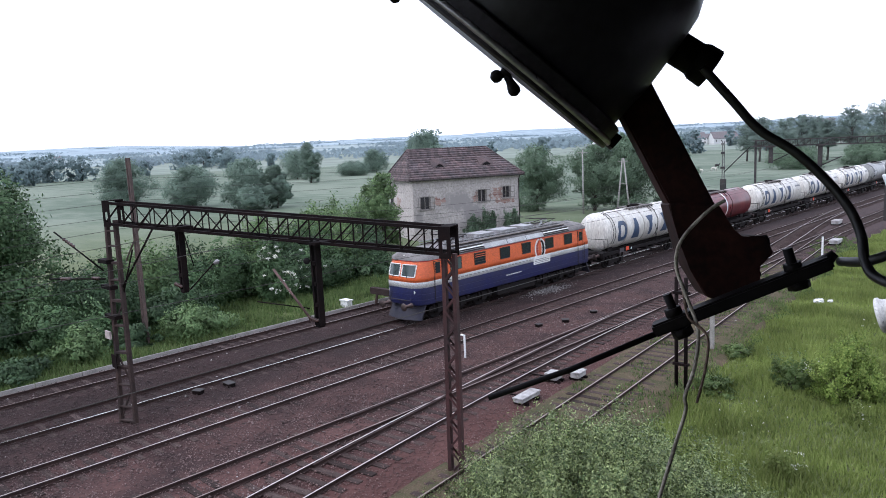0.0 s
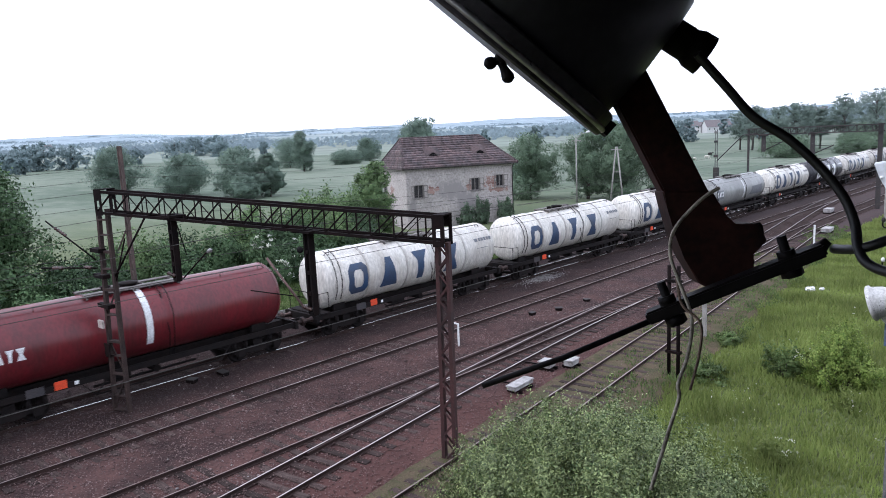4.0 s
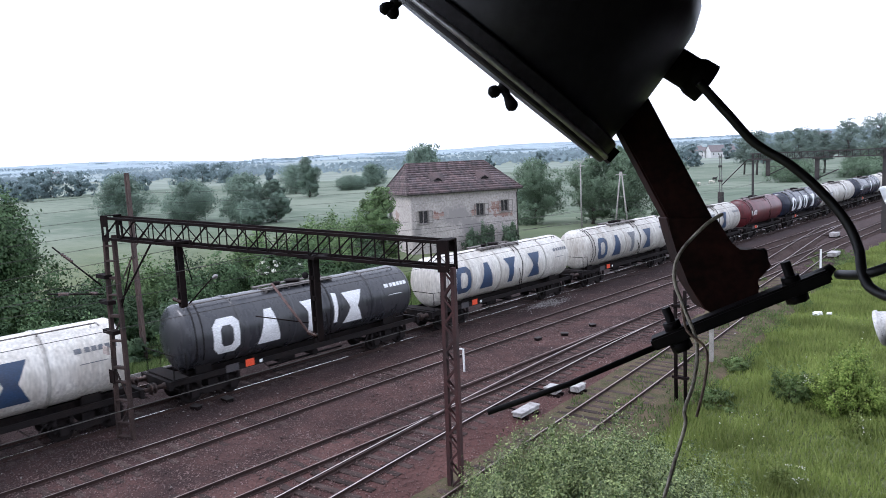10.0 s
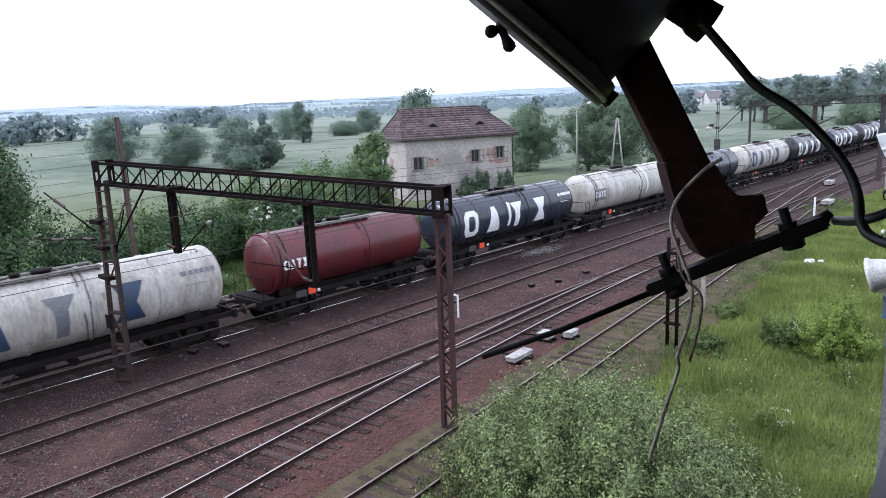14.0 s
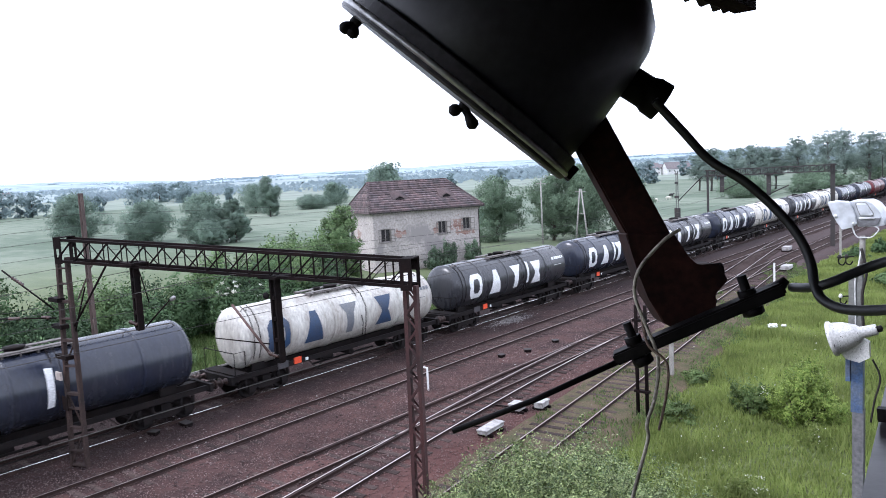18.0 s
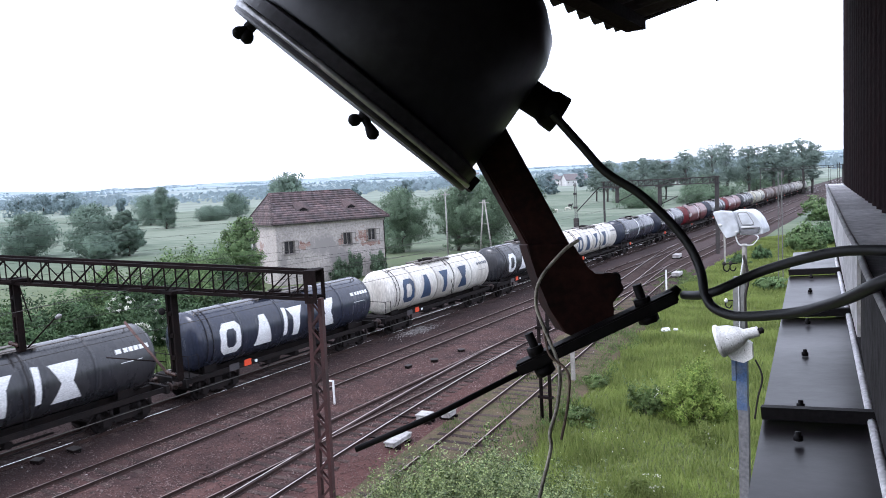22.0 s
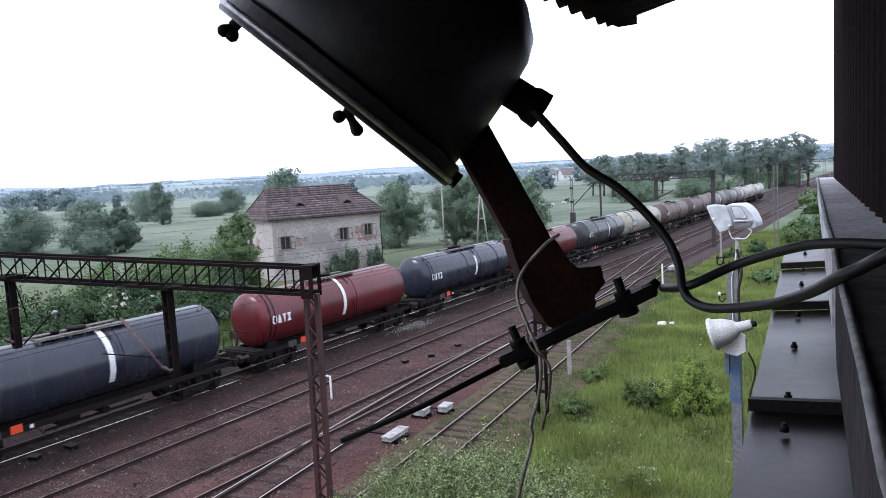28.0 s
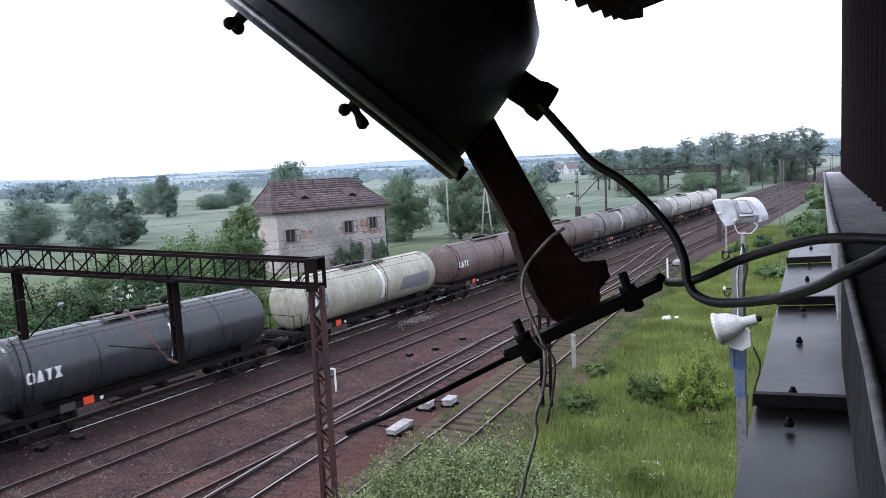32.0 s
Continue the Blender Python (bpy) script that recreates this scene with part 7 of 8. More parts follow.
    slab([(-1.275, 9.09), (-1.148, 9.092), (-1.101, 9.066), (-1.056, 9.006), (-1.025, 8.931), (-1.021, 8.889), (-1.065, 8.881), (-1.214, 8.879), (-1.216, 8.916), (-1.236, 9.001)], 6.755, 6.95, 0.03)
    u = part("hood", bm, m_hood, p, "pale arched sheet-metal lamp hood")
    bm = bmesh.new()
    slab([(-1.431, 9.084), (-1.365, 9.096), (-1.269, 9.088), (-1.23, 9.003), (-1.208, 8.91), (-1.24, 8.872), (-1.32, 8.852), (-1.36, 8.92), (-1.391, 8.981)], 6.72, 6.75, 0.0)
    part("reflector_plate", bm, m_hood, u)
    lid = [(-1.231, 9.077), (-1.148, 9.078), (-1.087, 8.975), (-1.095, 8.962), (-1.19, 8.963), (-1.205, 9.002)]
    bm = bmesh.new()
    slab(lid, 6.745, 6.752, 0.0)
    part("lid_rim", bm, M_GREYMETAL, u)
    bm = bmesh.new()
    slab([(-1.155 + (a + 1.155) * 0.88, 9.02 + (b - 9.02) * 0.88) for a, b in lid], 6.735, 6.75, 0.0)
    part("lid", bm, m_hood, u)
    bm = bmesh.new()
    tube(bm, [(-1.196, 6.735, 8.951), (-1.086, 6.735, 8.949)], 0.0085, 8)
    part("latch_bar", bm, M_WHITE, u)
    # shade of the recess below the lid, laid on as a dark slab
    bm = bmesh.new()
    slab([(-1.213, 8.934), (-1.062, 8.938), (-1.037, 8.952), (-1.062, 8.891), (-1.078, 8.884), (-1.2, 8.885)], 6.74, 6.752, 0.0)
    part("underside", bm, mat("hood_recess_shade", (0.13, 0.13, 0.14), 0.6, 0, (0.2, 0.2, 0.21), 8, 40, 0.5, 0.05), u, "flat dark grey slab for the shaded underside of the hood")
    for kx, kz in ((-1.368, 8.972), (-1.231, 8.909)):
        bm = bmesh.new()
        lathe(bm, [(0.014, -0.03), (0.014, 0.01), (0, 0.015)], pose(kx, 6.72, kz, 90, 0, 0), 8)
        part("knob", bm, M_WHITE, u)
    bm = bmesh.new()
    tube(bm, spline([(-1.245, 6.74, 8.875), (-1.228, 6.74, 8.82), (-1.205, 6.745, 8.792), (-1.16, 6.75, 8.79), (-1.11, 6.745, 8.792), (-1.08, 6.74, 8.818), (-1.055, 6.74, 8.86), (-1.085, 6.745, 8.885)]), 0.006, 6)
    part("yoke", bm, M_WHITE, u)
    for z, s, knob in ((8.62, 1, M_DARK), (8.615, 1.9, M_DARK), (8.28, 1.7, M_WHITE)):
        bm = bmesh.new()
        q = Vector((x - 0.06 * s, y - 0.05, z))
        tube(bm, spline([q + Vector((0.03, 0, 0.01)), q + Vector((-0.025, 0, 0.0)), q + Vector((-0.03, 0, -0.045)), q + Vector((0.0, 0, -0.06)), q + Vector((0.02, 0, -0.03))]), 0.006, 6)
        hk = part("hook", bm, M_BLACK, p)
        bm = bmesh.new()
        lathe(bm, [(0.01, -0.015), (0.018, 0.0), (0.01, 0.02), (0, 0.023)], pose(q.x - 0.028, q.y, q.z + 0.005), 8)
        part("insulator", bm, knob, hk)


lamp_pole()


# ---- vegetation
def leaf_mat(name, c, c2, trans=0.25, clump=1.1, vary=0.4):
    m = bpy.data.materials.new(name)
    m.use_nodes = True
    n, l = m.node_tree.nodes, m.node_tree.links
    b = n["Principled BSDF"]
    b.inputs["Roughness"].default_value = 0.6
    b.inputs["Specular IOR Level"].default_value = 0.2
    g = n.new("ShaderNodeNewGeometry")
    x = n.new("ShaderNodeMix")
    x.data_type = "RGBA"
    x.inputs["A"].default_value, x.inputs["B"].default_value = (*c, 1), (*c2, 1)
    l.new(g.outputs["Random Per Island"], x.inputs["Factor"])
    tc, ns = n.new("ShaderNodeTexCoord"), n.new("ShaderNodeTexNoise")
    ns.inputs["Scale"].default_value, ns.inputs["Detail"].default_value = clump, 3
    l.new(tc.outputs["Object"], ns.inputs["Vector"])
    r = n.new("ShaderNodeMapRange")
    r.inputs["From Min"].default_value, r.inputs["From Max"].default_value = 0.3, 0.7
    r.inputs["To Min"].default_value, r.inputs["To Max"].default_value = 1 - vary, 1 + vary
    l.new(ns.outputs["Fac"], r.inputs["Value"])
    h = n.new("ShaderNodeHueSaturation")
    l.new(r.outputs["Result"], h.inputs["Value"])
    l.new(x.outputs["Result"], h.inputs["Color"])
    l.new(h.outputs["Color"], b.inputs["Base Color"])
    t = n.new("ShaderNodeBsdfTranslucent")
    l.new(h.outputs["Color"], t.inputs["Color"])
    s = n.new("ShaderNodeMixShader")
    s.inputs["Fac"].default_value = trans
    l.new(b.outputs["BSDF"], s.inputs[1])
    l.new(t.outputs["BSDF"], s.inputs[2])
    l.new(s.outputs["Shader"], n["Material Output"].inputs["Surface"])
    return m


RNG = np.random.default_rng(7)


def quads(name, P, size, material, parent=None, label="", up=0.0, aspect=0.55, N=None, soft=0.75):
    """Leaves: one small quad at each point of P; with N they lie along the crown's surface and take its soft shading."""
    n = len(P)
    f = RNG.normal(size=(n, 3))
    f[:, 2] += up
    if N is not None:
        f = N + 0.55 * f
    f /= np.linalg.norm(f, axis=1)[:, None]
    e = np.cross(f, RNG.normal(size=(n, 3)))
    e /= np.linalg.norm(e, axis=1)[:, None]
    d = np.cross(f, e)
    s = size * (0.6 + 0.8 * RNG.random(n))[:, None]
    V = np.stack([P - d * s, P + e * s * aspect, P + d * s, P - e * s * aspect], 1).reshape(-1, 3)
    me = bpy.data.meshes.new(name)
    me.vertices.add(4 * n)
    me.vertices.foreach_set("co", V.ravel())
    me.loops.add(4 * n)
    me.loops.foreach_set("vertex_index", np.arange(4 * n))
    me.polygons.add(n)
    me.polygons.foreach_set("loop_start", np.arange(0, 4 * n, 4))
    me.update()
    me.validate()
    if N is not None:
        S = N * soft + f * (1 - soft)
        S /= np.linalg.norm(S, axis=1)[:, None]
        me.attributes.new("custom_normal", "FLOAT_VECTOR", "POINT").data.foreach_set("vector", np.repeat(S, 4, 0).astype(np.float32).ravel())
        me.update()
    me.materials.append(material)
    ob = new(name, me)
    ob.parent = parent
    if label:
        tagged(ob, label)
    return ob


def blob_points(blobs, n, per=28):
    """Points in the outer shells of ellipsoids (x, y, z, rx, ry, rz), gathered in twig clumps, and the way outwards at each."""
    w = np.array([b[3] * b[4] + b[4] * b[5] + b[3] * b[5] for b in blobs])
    B = np.array(blobs)
    mid = B[:, :3].mean(0)
    span_of = (B[:, :3] + B[:, 3:6]).max(0) - (B[:, :3] - B[:, 3:6]).min(0)
    out, ways = [], []
    for b, k in zip(blobs, (n * w / w.sum()).astype(int)):
        clumps = max(12, k // per)
        c = RNG.normal(size=(clumps, 3))
        c /= np.linalg.norm(c, axis=1)[:, None]
        c *= (0.55 + 0.5 * RNG.random(clumps) ** 0.6)[:, None]
        i = RNG.integers(0, clumps, k)
        o = RNG.normal(size=(k, 3)) * 0.13
        p = (c[i] + o) * np.array(b[3:6]) + np.array(b[0:3])
        g = (p - mid) / span_of
        g /= np.linalg.norm(g, axis=1)[:, None] + 1e-6
        q = c[i] / np.array(b[3:6]) * min(b[3:6])
        q /= np.linalg.norm(q, axis=1)[:, None] + 1e-6
        q = 0.85 * q + 0.25 * g + 1.6 * o + np.array((0, 0, 0.12))
        q /= np.linalg.norm(q, axis=1)[:, None]
        keep = p[:, 2] > -0.9
        out.append(p[keep])
        ways.append(q[keep])
    return np.concatenate(out), np.concatenate(ways)


def tree(name, label, x, y, h, w, material, n=5000, leaf=0.22, z0=None, trunk=0.22, lobes=9, low=0.25, cat="tree", group="", squash=1.0, bark=None, flat=0.9, soft=0.75):
    """A tapered trunk with limbs, and a crown of leaf clumps in uneven lobes."""
    z0 = land(x, y) if z0 is None else z0
    t = thing(name, label, cat, group)
    R = np.random.default_rng(int(abs(x * 13 + y * 7) * 10) % 99991)
    top = z0 + h
    bm = bmesh.new()
    rt = max(0.04, h * 0.018) if trunk else 0.03
    tube(bm, [(x, y, z0 - 0.2), (x + 0.02 * h, y, z0 + h * 0.35), (x - 0.015 * h, y, z0 + h * 0.62), (x, y, z0 + h * 0.88)], [rt * 1.4, rt, rt * 0.7, rt * 0.2], 8)
    part("trunk", bm, bark or M_BARK, t)
    blobs = []
    for k in range(lobes):
        u = (k + 0.5) / lobes
        zc = z0 + h * (low + (0.93 - low) * u)
        prof = math.sin(math.pi * min(1, (0.18 + 0.82 * u) ** squash * 0.92)) ** 0.7
        a, rad = R.random() * math.tau, w * 0.5 * prof * (0.25 + 0.4 * R.random())
        r = w * (0.17 + 0.12 * R.random()) * (0.55 + 0.6 * prof)
        cx, cy = x + rad * math.cos(a), y + rad * math.sin(a)
        blobs.append((cx, cy, min(zc, top - r * 0.8), r * 1.15, r * 1.15, r * flat))
        bm = bmesh.new()
        tube(bm, [(x, y, max(z0 + h * 0.2, zc - h * 0.18)), ((x + cx) / 2, (y + cy) / 2, zc - h * 0.06), (cx, cy, zc)], [rt * 0.45, rt * 0.3, rt * 0.1], 5)
        part("limb", bm, bark or M_BARK, t)
    P, N = blob_points(blobs, n)
    quads("crown", P, leaf, material, t, N=N, soft=soft)
    return t


def bush(label, x, y, h, w, material, n=4000, leaf=0.1, name="bush", d=None, z0=None, lobes=8, flowers=0, group="", shoots=0, per=28, aspect=0.55, soft=0.6, lump=1.0):
    t = thing(name, label, "bush", group)
    z0 = land(x, y) if z0 is None else z0
    R = np.random.default_rng(int(abs(x * 17 + y * 5) * 10) % 99991)
    d = d or w
    blobs = []
    for k in range(lobes):
        a, q = R.random() * math.tau, R.random() ** 0.6
        r = min(w, d) * (0.2 + 0.13 * R.random()) * lump
        hz = h * (1 - 0.55 * q * q) * (0.75 + 0.3 * R.random())
        blobs.append((x + math.cos(a) * q * w * 0.36, y + math.sin(a) * q * d * 0.36, z0 + hz * 0.52, r * w / min(w, d), r * d / min(w, d), hz * 0.5))
        bm = bmesh.new()
        tube(bm, [(x + 0.1 * math.cos(a), y + 0.1 * math.sin(a), z0 - 0.1), (blobs[-1][0], blobs[-1][1], z0 + hz * 0.7)], [0.04, 0.012], 5)
        part("stem", bm, M_BARK, t)
    P, N = blob_points(blobs, n, per)
    if shoots:
        # upright sprigs standing out of the top
        top = P[P[:, 2] > z0 + h * 0.45]
        o = top[RNG.integers(0, len(top), shoots)]
        lean = RNG.normal(size=(shoots, 3)) * 0.25 + np.array((0, 0, 1))
        u = RNG.random((shoots, 26))
        S = o[:, None] + lean[:, None] * (u * RNG.uniform(0.3, 0.75, (shoots, 1)))[..., None] + RNG.normal(size=(shoots, 26, 3)) * 0.05
        P = np.concatenate([P, S.reshape(-1, 3)])
        U = RNG.normal(size=(shoots * 26, 3)) * 0.5 + np.array((0, 0, 0.8))
        N = np.concatenate([N, U / np.linalg.norm(U, axis=1)[:, None]])
    quads("foliage", P, leaf, material, t, N=N, soft=soft, aspect=aspect)
    if flowers:
        # umbels: flat clusters of small flowers on the outside
        out = (P - P.mean(0)) @ np.array((0.8, -0.25, 0.6))
        V = P[out > np.quantile(out, 0.72)]
        U = V[RNG.integers(0, len(V), max(4, flowers // 16))]
        Q = U[RNG.integers(0, len(U), flowers)] + RNG.normal(size=(flowers, 3)) * np.array((0.08, 0.08, 0.04)) + np.array((0.1, -0.08, 0.1))
        quads("blossom", Q, leaf * 0.65, M_BLOSSOM, t, "clusters of small white blossom")
    return t


M_BARK = mat("bark", (0.07, 0.055, 0.045), 0.95, 0, (0.04, 0.032, 0.027), 3, 20, 0.5, 0.5)
M_BLOSSOM = leaf_mat("white_blossom", (0.75, 0.75, 0.70), (0.6, 0.6, 0.5), 0.2)
L_DARK = leaf_mat("leaf_dark", (0.05, 0.098, 0.042), (0.098, 0.155, 0.068), 0.25, 1.3, 0.5)
L_MID = leaf_mat("leaf_mid", (0.085, 0.148, 0.058), (0.165, 0.235, 0.10))
L_GREY = leaf_mat("leaf_silver", (0.03, 0.062, 0.016), (0.275, 0.325, 0.135), 0.2, 2.6, 0.6)
for socket, value in (("Roughness", 0.5), ("Specular IOR Level", 0.3)):
    L_GREY.node_tree.nodes["Principled BSDF"].inputs[socket].default_value = value
L_YELL = leaf_mat("leaf_yellow", (0.10, 0.165, 0.03), (0.27, 0.335, 0.085), 0.3, 2.0, 0.45)
# L_FIELD, L_FAR, L_HAZE and L_PINE hold distance haze painted into their base colour
L_FIELD = leaf_mat("leaf_field_hazed", (0.155, 0.22, 0.172), (0.2, 0.268, 0.208), 0.4, 0.3, 0.25)
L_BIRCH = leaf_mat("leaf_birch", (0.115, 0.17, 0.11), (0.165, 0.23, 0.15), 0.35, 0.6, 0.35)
L_FAR = leaf_mat("leaf_far_hazed", (0.20, 0.265, 0.27), (0.235, 0.305, 0.31), 0.5, 0.15, 0.2)
L_HAZE = leaf_mat("leaf_woods_hazed", (0.225, 0.285, 0.31), (0.245, 0.31, 0.335), 0.5, 0.15, 0.2)
L_PINE = leaf_mat("needles_hazed", (0.175, 0.228, 0.198), (0.225, 0.285, 0.245), 0.45, 0.3, 0.2)
L_GRASS = leaf_mat("grass_blades", (0.142, 0.19, 0.047), (0.225, 0.265, 0.082), 0.35, 0.4, 0.35)
L_GRASS2 = leaf_mat("verge_blades", (0.06, 0.105, 0.032), (0.15, 0.195, 0.07), 0.3)
# darker leaf copy: the hedge's shade put into its colour
L_SHADE = leaf_mat("leaf_shaded", (0.032, 0.064, 0.03), (0.07, 0.112, 0.052), 0.2, 1.3, 0.5)

# near the signal box
bush("large fresh green shrub below the signal box", -8.05, 13.6, 3.45, 10.2, L_GREY, 230000, 0.038, "shrub", 9.0, -0.4, 100, shoots=700, per=110, aspect=0.4, soft=0.55, lump=0.40)
bush("yellow-green bush in the tall grass", -6.8, 28.0, 2.45, 3.0, L_YELL, 24000, 0.042, z0=-0.45, lobes=22, shoots=90, per=60, lump=0.7)
bush("low green growth with white flowers beside the yellow bush", -8.6, 28.2, 1.1, 1.9, L_GRASS2, 3500, 0.055, z0=-0.45, d=1.5, shoots=40, flowers=45)
for x, y, h, w, n in ((-6.75, 20.9, 0.32, 1.6, 40), (-6.1, 26.2, 0.3, 1.0, 22)):
    bush("small weed clump dotted with white flowers", x, y, h, w, L_GRASS, 1500, 0.045, z0=-0.4, shoots=16, flowers=n)
bush("green bush beside the far siding", -9.6, 91.5, 3.6, 4.4, L_MID, 6000, 0.14, z0=-0.45)
bush("dark green bush in the far meadow", -6.8, 100.0, 3.6, 7.0, L_DARK, 6000, 0.16, z0=-0.45)
bush("green bush beside the far tracks", -11.5, 141.0, 4.6, 7.5, L_MID, 5000, 0.2, z0=-0.45)
for x, y, h, w in ((-14.0, 77.5, 1.3, 2.4), (-12.2, 81.5, 1.8, 2.0)):
    bush("low dark bush in the meadow beside the siding", x, y, h, w, L_DARK, 3500, 0.09, z0=-0.45)
bush("low green bush by the line", -9.0, 62.0, 1.2, 2.8, L_MID, 4000, 0.1, z0=-0.45)
bush("low green weeds round the poles", -11.0, 26.4, 0.6, 2.0, L_GRASS2, 2600, 0.05, z0=-0.4)
bush("low green weeds round the concrete post", -12.2, 31.5, 0.5, 1.8, L_GRASS2, 2500, 0.05, z0=-0.4)
# verge and hedge beyond the train
HEDGE = [(-41, 4, 4.2, 6), (-43, 8.5, 4.6, 6), (-41.5, 13.0, 3.7, 5), (-44.5, 16, 4.6, 6), (-41.5, 19.5, 3.3, 4.6), (-45, 22, 4.4, 6), (-46.5, 28, 4.4, 6.5), (-43.5, 31, 3.9, 5.5), (-47, 34, 4.4, 6), (-44.6, 37, 3.5, 5), (-42.4, 0.0, 4.2, 6), (-41, -5, 4.2, 7), (-45, -3, 5, 7)]
for k, (x, y, h, w) in enumerate(HEDGE):
    bush("dark leafy hedge bush along the verge", x, y, h, w, (L_SHADE, L_DARK)[k % 3 == 2], 11000, 0.09, "hedge_bush", None, None, 10, 0, "hedge beside the siding")
for k in range(12):
    bush("tall leafy hedge bush along the verge", -46.6 - 0.8 * (k % 2), 9.5 + 2.7 * k, 5.15 + 0.35 * math.sin(k * 2.1) + 0.02 * k, 4.8, (L_DARK, L_MID, L_SHADE)[k % 3], 12000, 0.095, "hedge_bush", None, None, 11, 0, "hedge beside the siding")
bush("elder bush full of white blossom", -42.3, 27.0, 4.3, 3.0, L_DARK, 8000, 0.11, flowers=640, group="hedge beside the siding")
bush("elder bush with a few white blossoms", -43.2, 30.6, 4.0, 3.0, L_DARK, 5000, 0.11, flowers=300, group="hedge beside the siding")
bush("fresh green bush on the verge", -37.6, 12.5, 2.0, 3.1, L_MID, 7000, 0.08, group="verge bushes")
bush("broad green bush on the verge", -37.4, 18.6, 2.0, 4.2, L_MID, 9000, 0.08, group="verge bushes")
bush("fresh green bush on the verge", -37.8, 6.2, 1.6, 3.0, L_MID, 6000, 0.08, group="verge bushes")
for x, y, h, w in ((-37.2, 0.8, 1.7, 3.8), (-37.6, 3.6, 2.1, 3.4), (-36.9, 9.4, 1.1, 2.6), (-38.6, 15.4, 1.3, 2.6), (-37.4, -2.5, 1.6, 3.6)):
    bush("dark low bush on the verge", x, y, h, w, L_SHADE, 6000, 0.08, group="verge bushes")
tree("broadleaf_tree", "large dark tree at the edge of the hedge", -48.9, 11.4, 10.2, 8.6, L_DARK, 40000, 0.115, lobes=16, low=0.12)
tree("broadleaf_tree", "tall dark tree behind the hedge", -50, 5.0, 10.5, 9.0, L_DARK, 30000, 0.12, lobes=14, low=0.12)
tree("young_tree", "light green young tree beside the house", -56.3, 49.6, 8.1, 4.6, L_MID, 16000, 0.12, lobes=16, low=0.05)
for x, y, h, w in ((-54, 38.5, 5.6, 5), (-57, 41.5, 6.0, 6), (-53, 34.5, 5.0, 5), (-60, 37, 5.2, 5), (-55.5, 45, 5.7, 5.2), (-56.5, 43.2, 6.3, 4.4)):
    bush("light green bush beside the house", x, y, h, w, L_MID, 9000, 0.11, group="bushes by the house")
for x, y, h in ((-54.34, 61.34, 2.9), (-54.07, 61.98, 3.4), (-53.5, 63.3, 3.9), (-53.22, 63.95, 3.4), (-52.33, 66.07, 3.3), (-52.05, 66.7, 3.6)):
    bush("slim pale bush against the house wall", x, y, h * 0.85, 1.7, L_BIRCH, 2600, 0.085, group="bushes under the house windows", lobes=9, shoots=26, lump=0.7)
tree("birch_tree", "rounded birch tree beyond the house", -66.0, 90.5, 10.0, 8.2, L_BIRCH, 24000, 0.13, lobes=14, low=0.1, soft=0.88)
tree("broadleaf_tree", "dense tall tree beyond the house", -57.2, 93.0, 10.6, 8.0, L_BIRCH, 24000, 0.13, lobes=14, low=0.1, soft=0.88)
tree("broadleaf_tree", "dense dark tree beyond the house", -52.0, 93.5, 11.2, 8.4, L_BIRCH, 24000, 0.13, lobes=14, low=0.1, soft=0.88)
tree("broadleaf_tree", "dark tree in the row beyond the house", -47.0, 97.0, 10.0, 7.0, L_BIRCH, 18000, 0.13, lobes=12, low=0.1)
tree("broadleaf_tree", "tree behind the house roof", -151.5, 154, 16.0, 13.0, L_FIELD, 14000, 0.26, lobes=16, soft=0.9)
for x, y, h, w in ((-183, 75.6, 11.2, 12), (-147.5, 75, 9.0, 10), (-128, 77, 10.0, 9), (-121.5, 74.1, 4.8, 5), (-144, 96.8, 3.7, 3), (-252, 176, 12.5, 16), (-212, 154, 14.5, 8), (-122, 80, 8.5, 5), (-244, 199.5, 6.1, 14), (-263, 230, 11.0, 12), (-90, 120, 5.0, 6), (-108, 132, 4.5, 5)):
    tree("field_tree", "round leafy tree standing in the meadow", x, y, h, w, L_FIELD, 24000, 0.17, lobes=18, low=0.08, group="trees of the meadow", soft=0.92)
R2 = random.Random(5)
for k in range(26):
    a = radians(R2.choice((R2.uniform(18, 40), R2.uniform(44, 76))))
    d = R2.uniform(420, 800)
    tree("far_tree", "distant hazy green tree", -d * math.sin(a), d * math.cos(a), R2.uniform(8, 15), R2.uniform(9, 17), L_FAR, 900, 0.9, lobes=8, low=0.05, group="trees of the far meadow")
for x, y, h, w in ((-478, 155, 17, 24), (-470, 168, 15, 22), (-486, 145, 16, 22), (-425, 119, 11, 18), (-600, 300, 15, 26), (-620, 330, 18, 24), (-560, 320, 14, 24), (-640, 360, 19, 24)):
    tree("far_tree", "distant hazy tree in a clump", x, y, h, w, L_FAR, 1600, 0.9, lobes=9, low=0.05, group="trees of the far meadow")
M_PINEBARK = mat("pine_bark", (0.12, 0.105, 0.098), 0.95, 0, (0.075, 0.068, 0.064), 1, 10, 0.5, 0.4)
PINES = [(-96.5, 17.0, 8), (-101, 15.0, 8), (-82, 16.8, 9), (-73.8, 15.2, 7), (-66.4, 18.8, 9), (-57, 19.8, 11), (-52.2, 21.0, 10), (-44.9, 19, 10), (-37, 18.2, 8), (-32.1, 18.6, 8), (-27.8, 19.6, 8), (-25, 17.2, 6)]
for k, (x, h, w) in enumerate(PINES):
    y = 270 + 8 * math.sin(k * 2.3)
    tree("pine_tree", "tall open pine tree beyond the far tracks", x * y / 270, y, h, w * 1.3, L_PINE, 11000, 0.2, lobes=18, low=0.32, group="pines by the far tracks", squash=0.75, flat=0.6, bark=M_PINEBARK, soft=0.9)
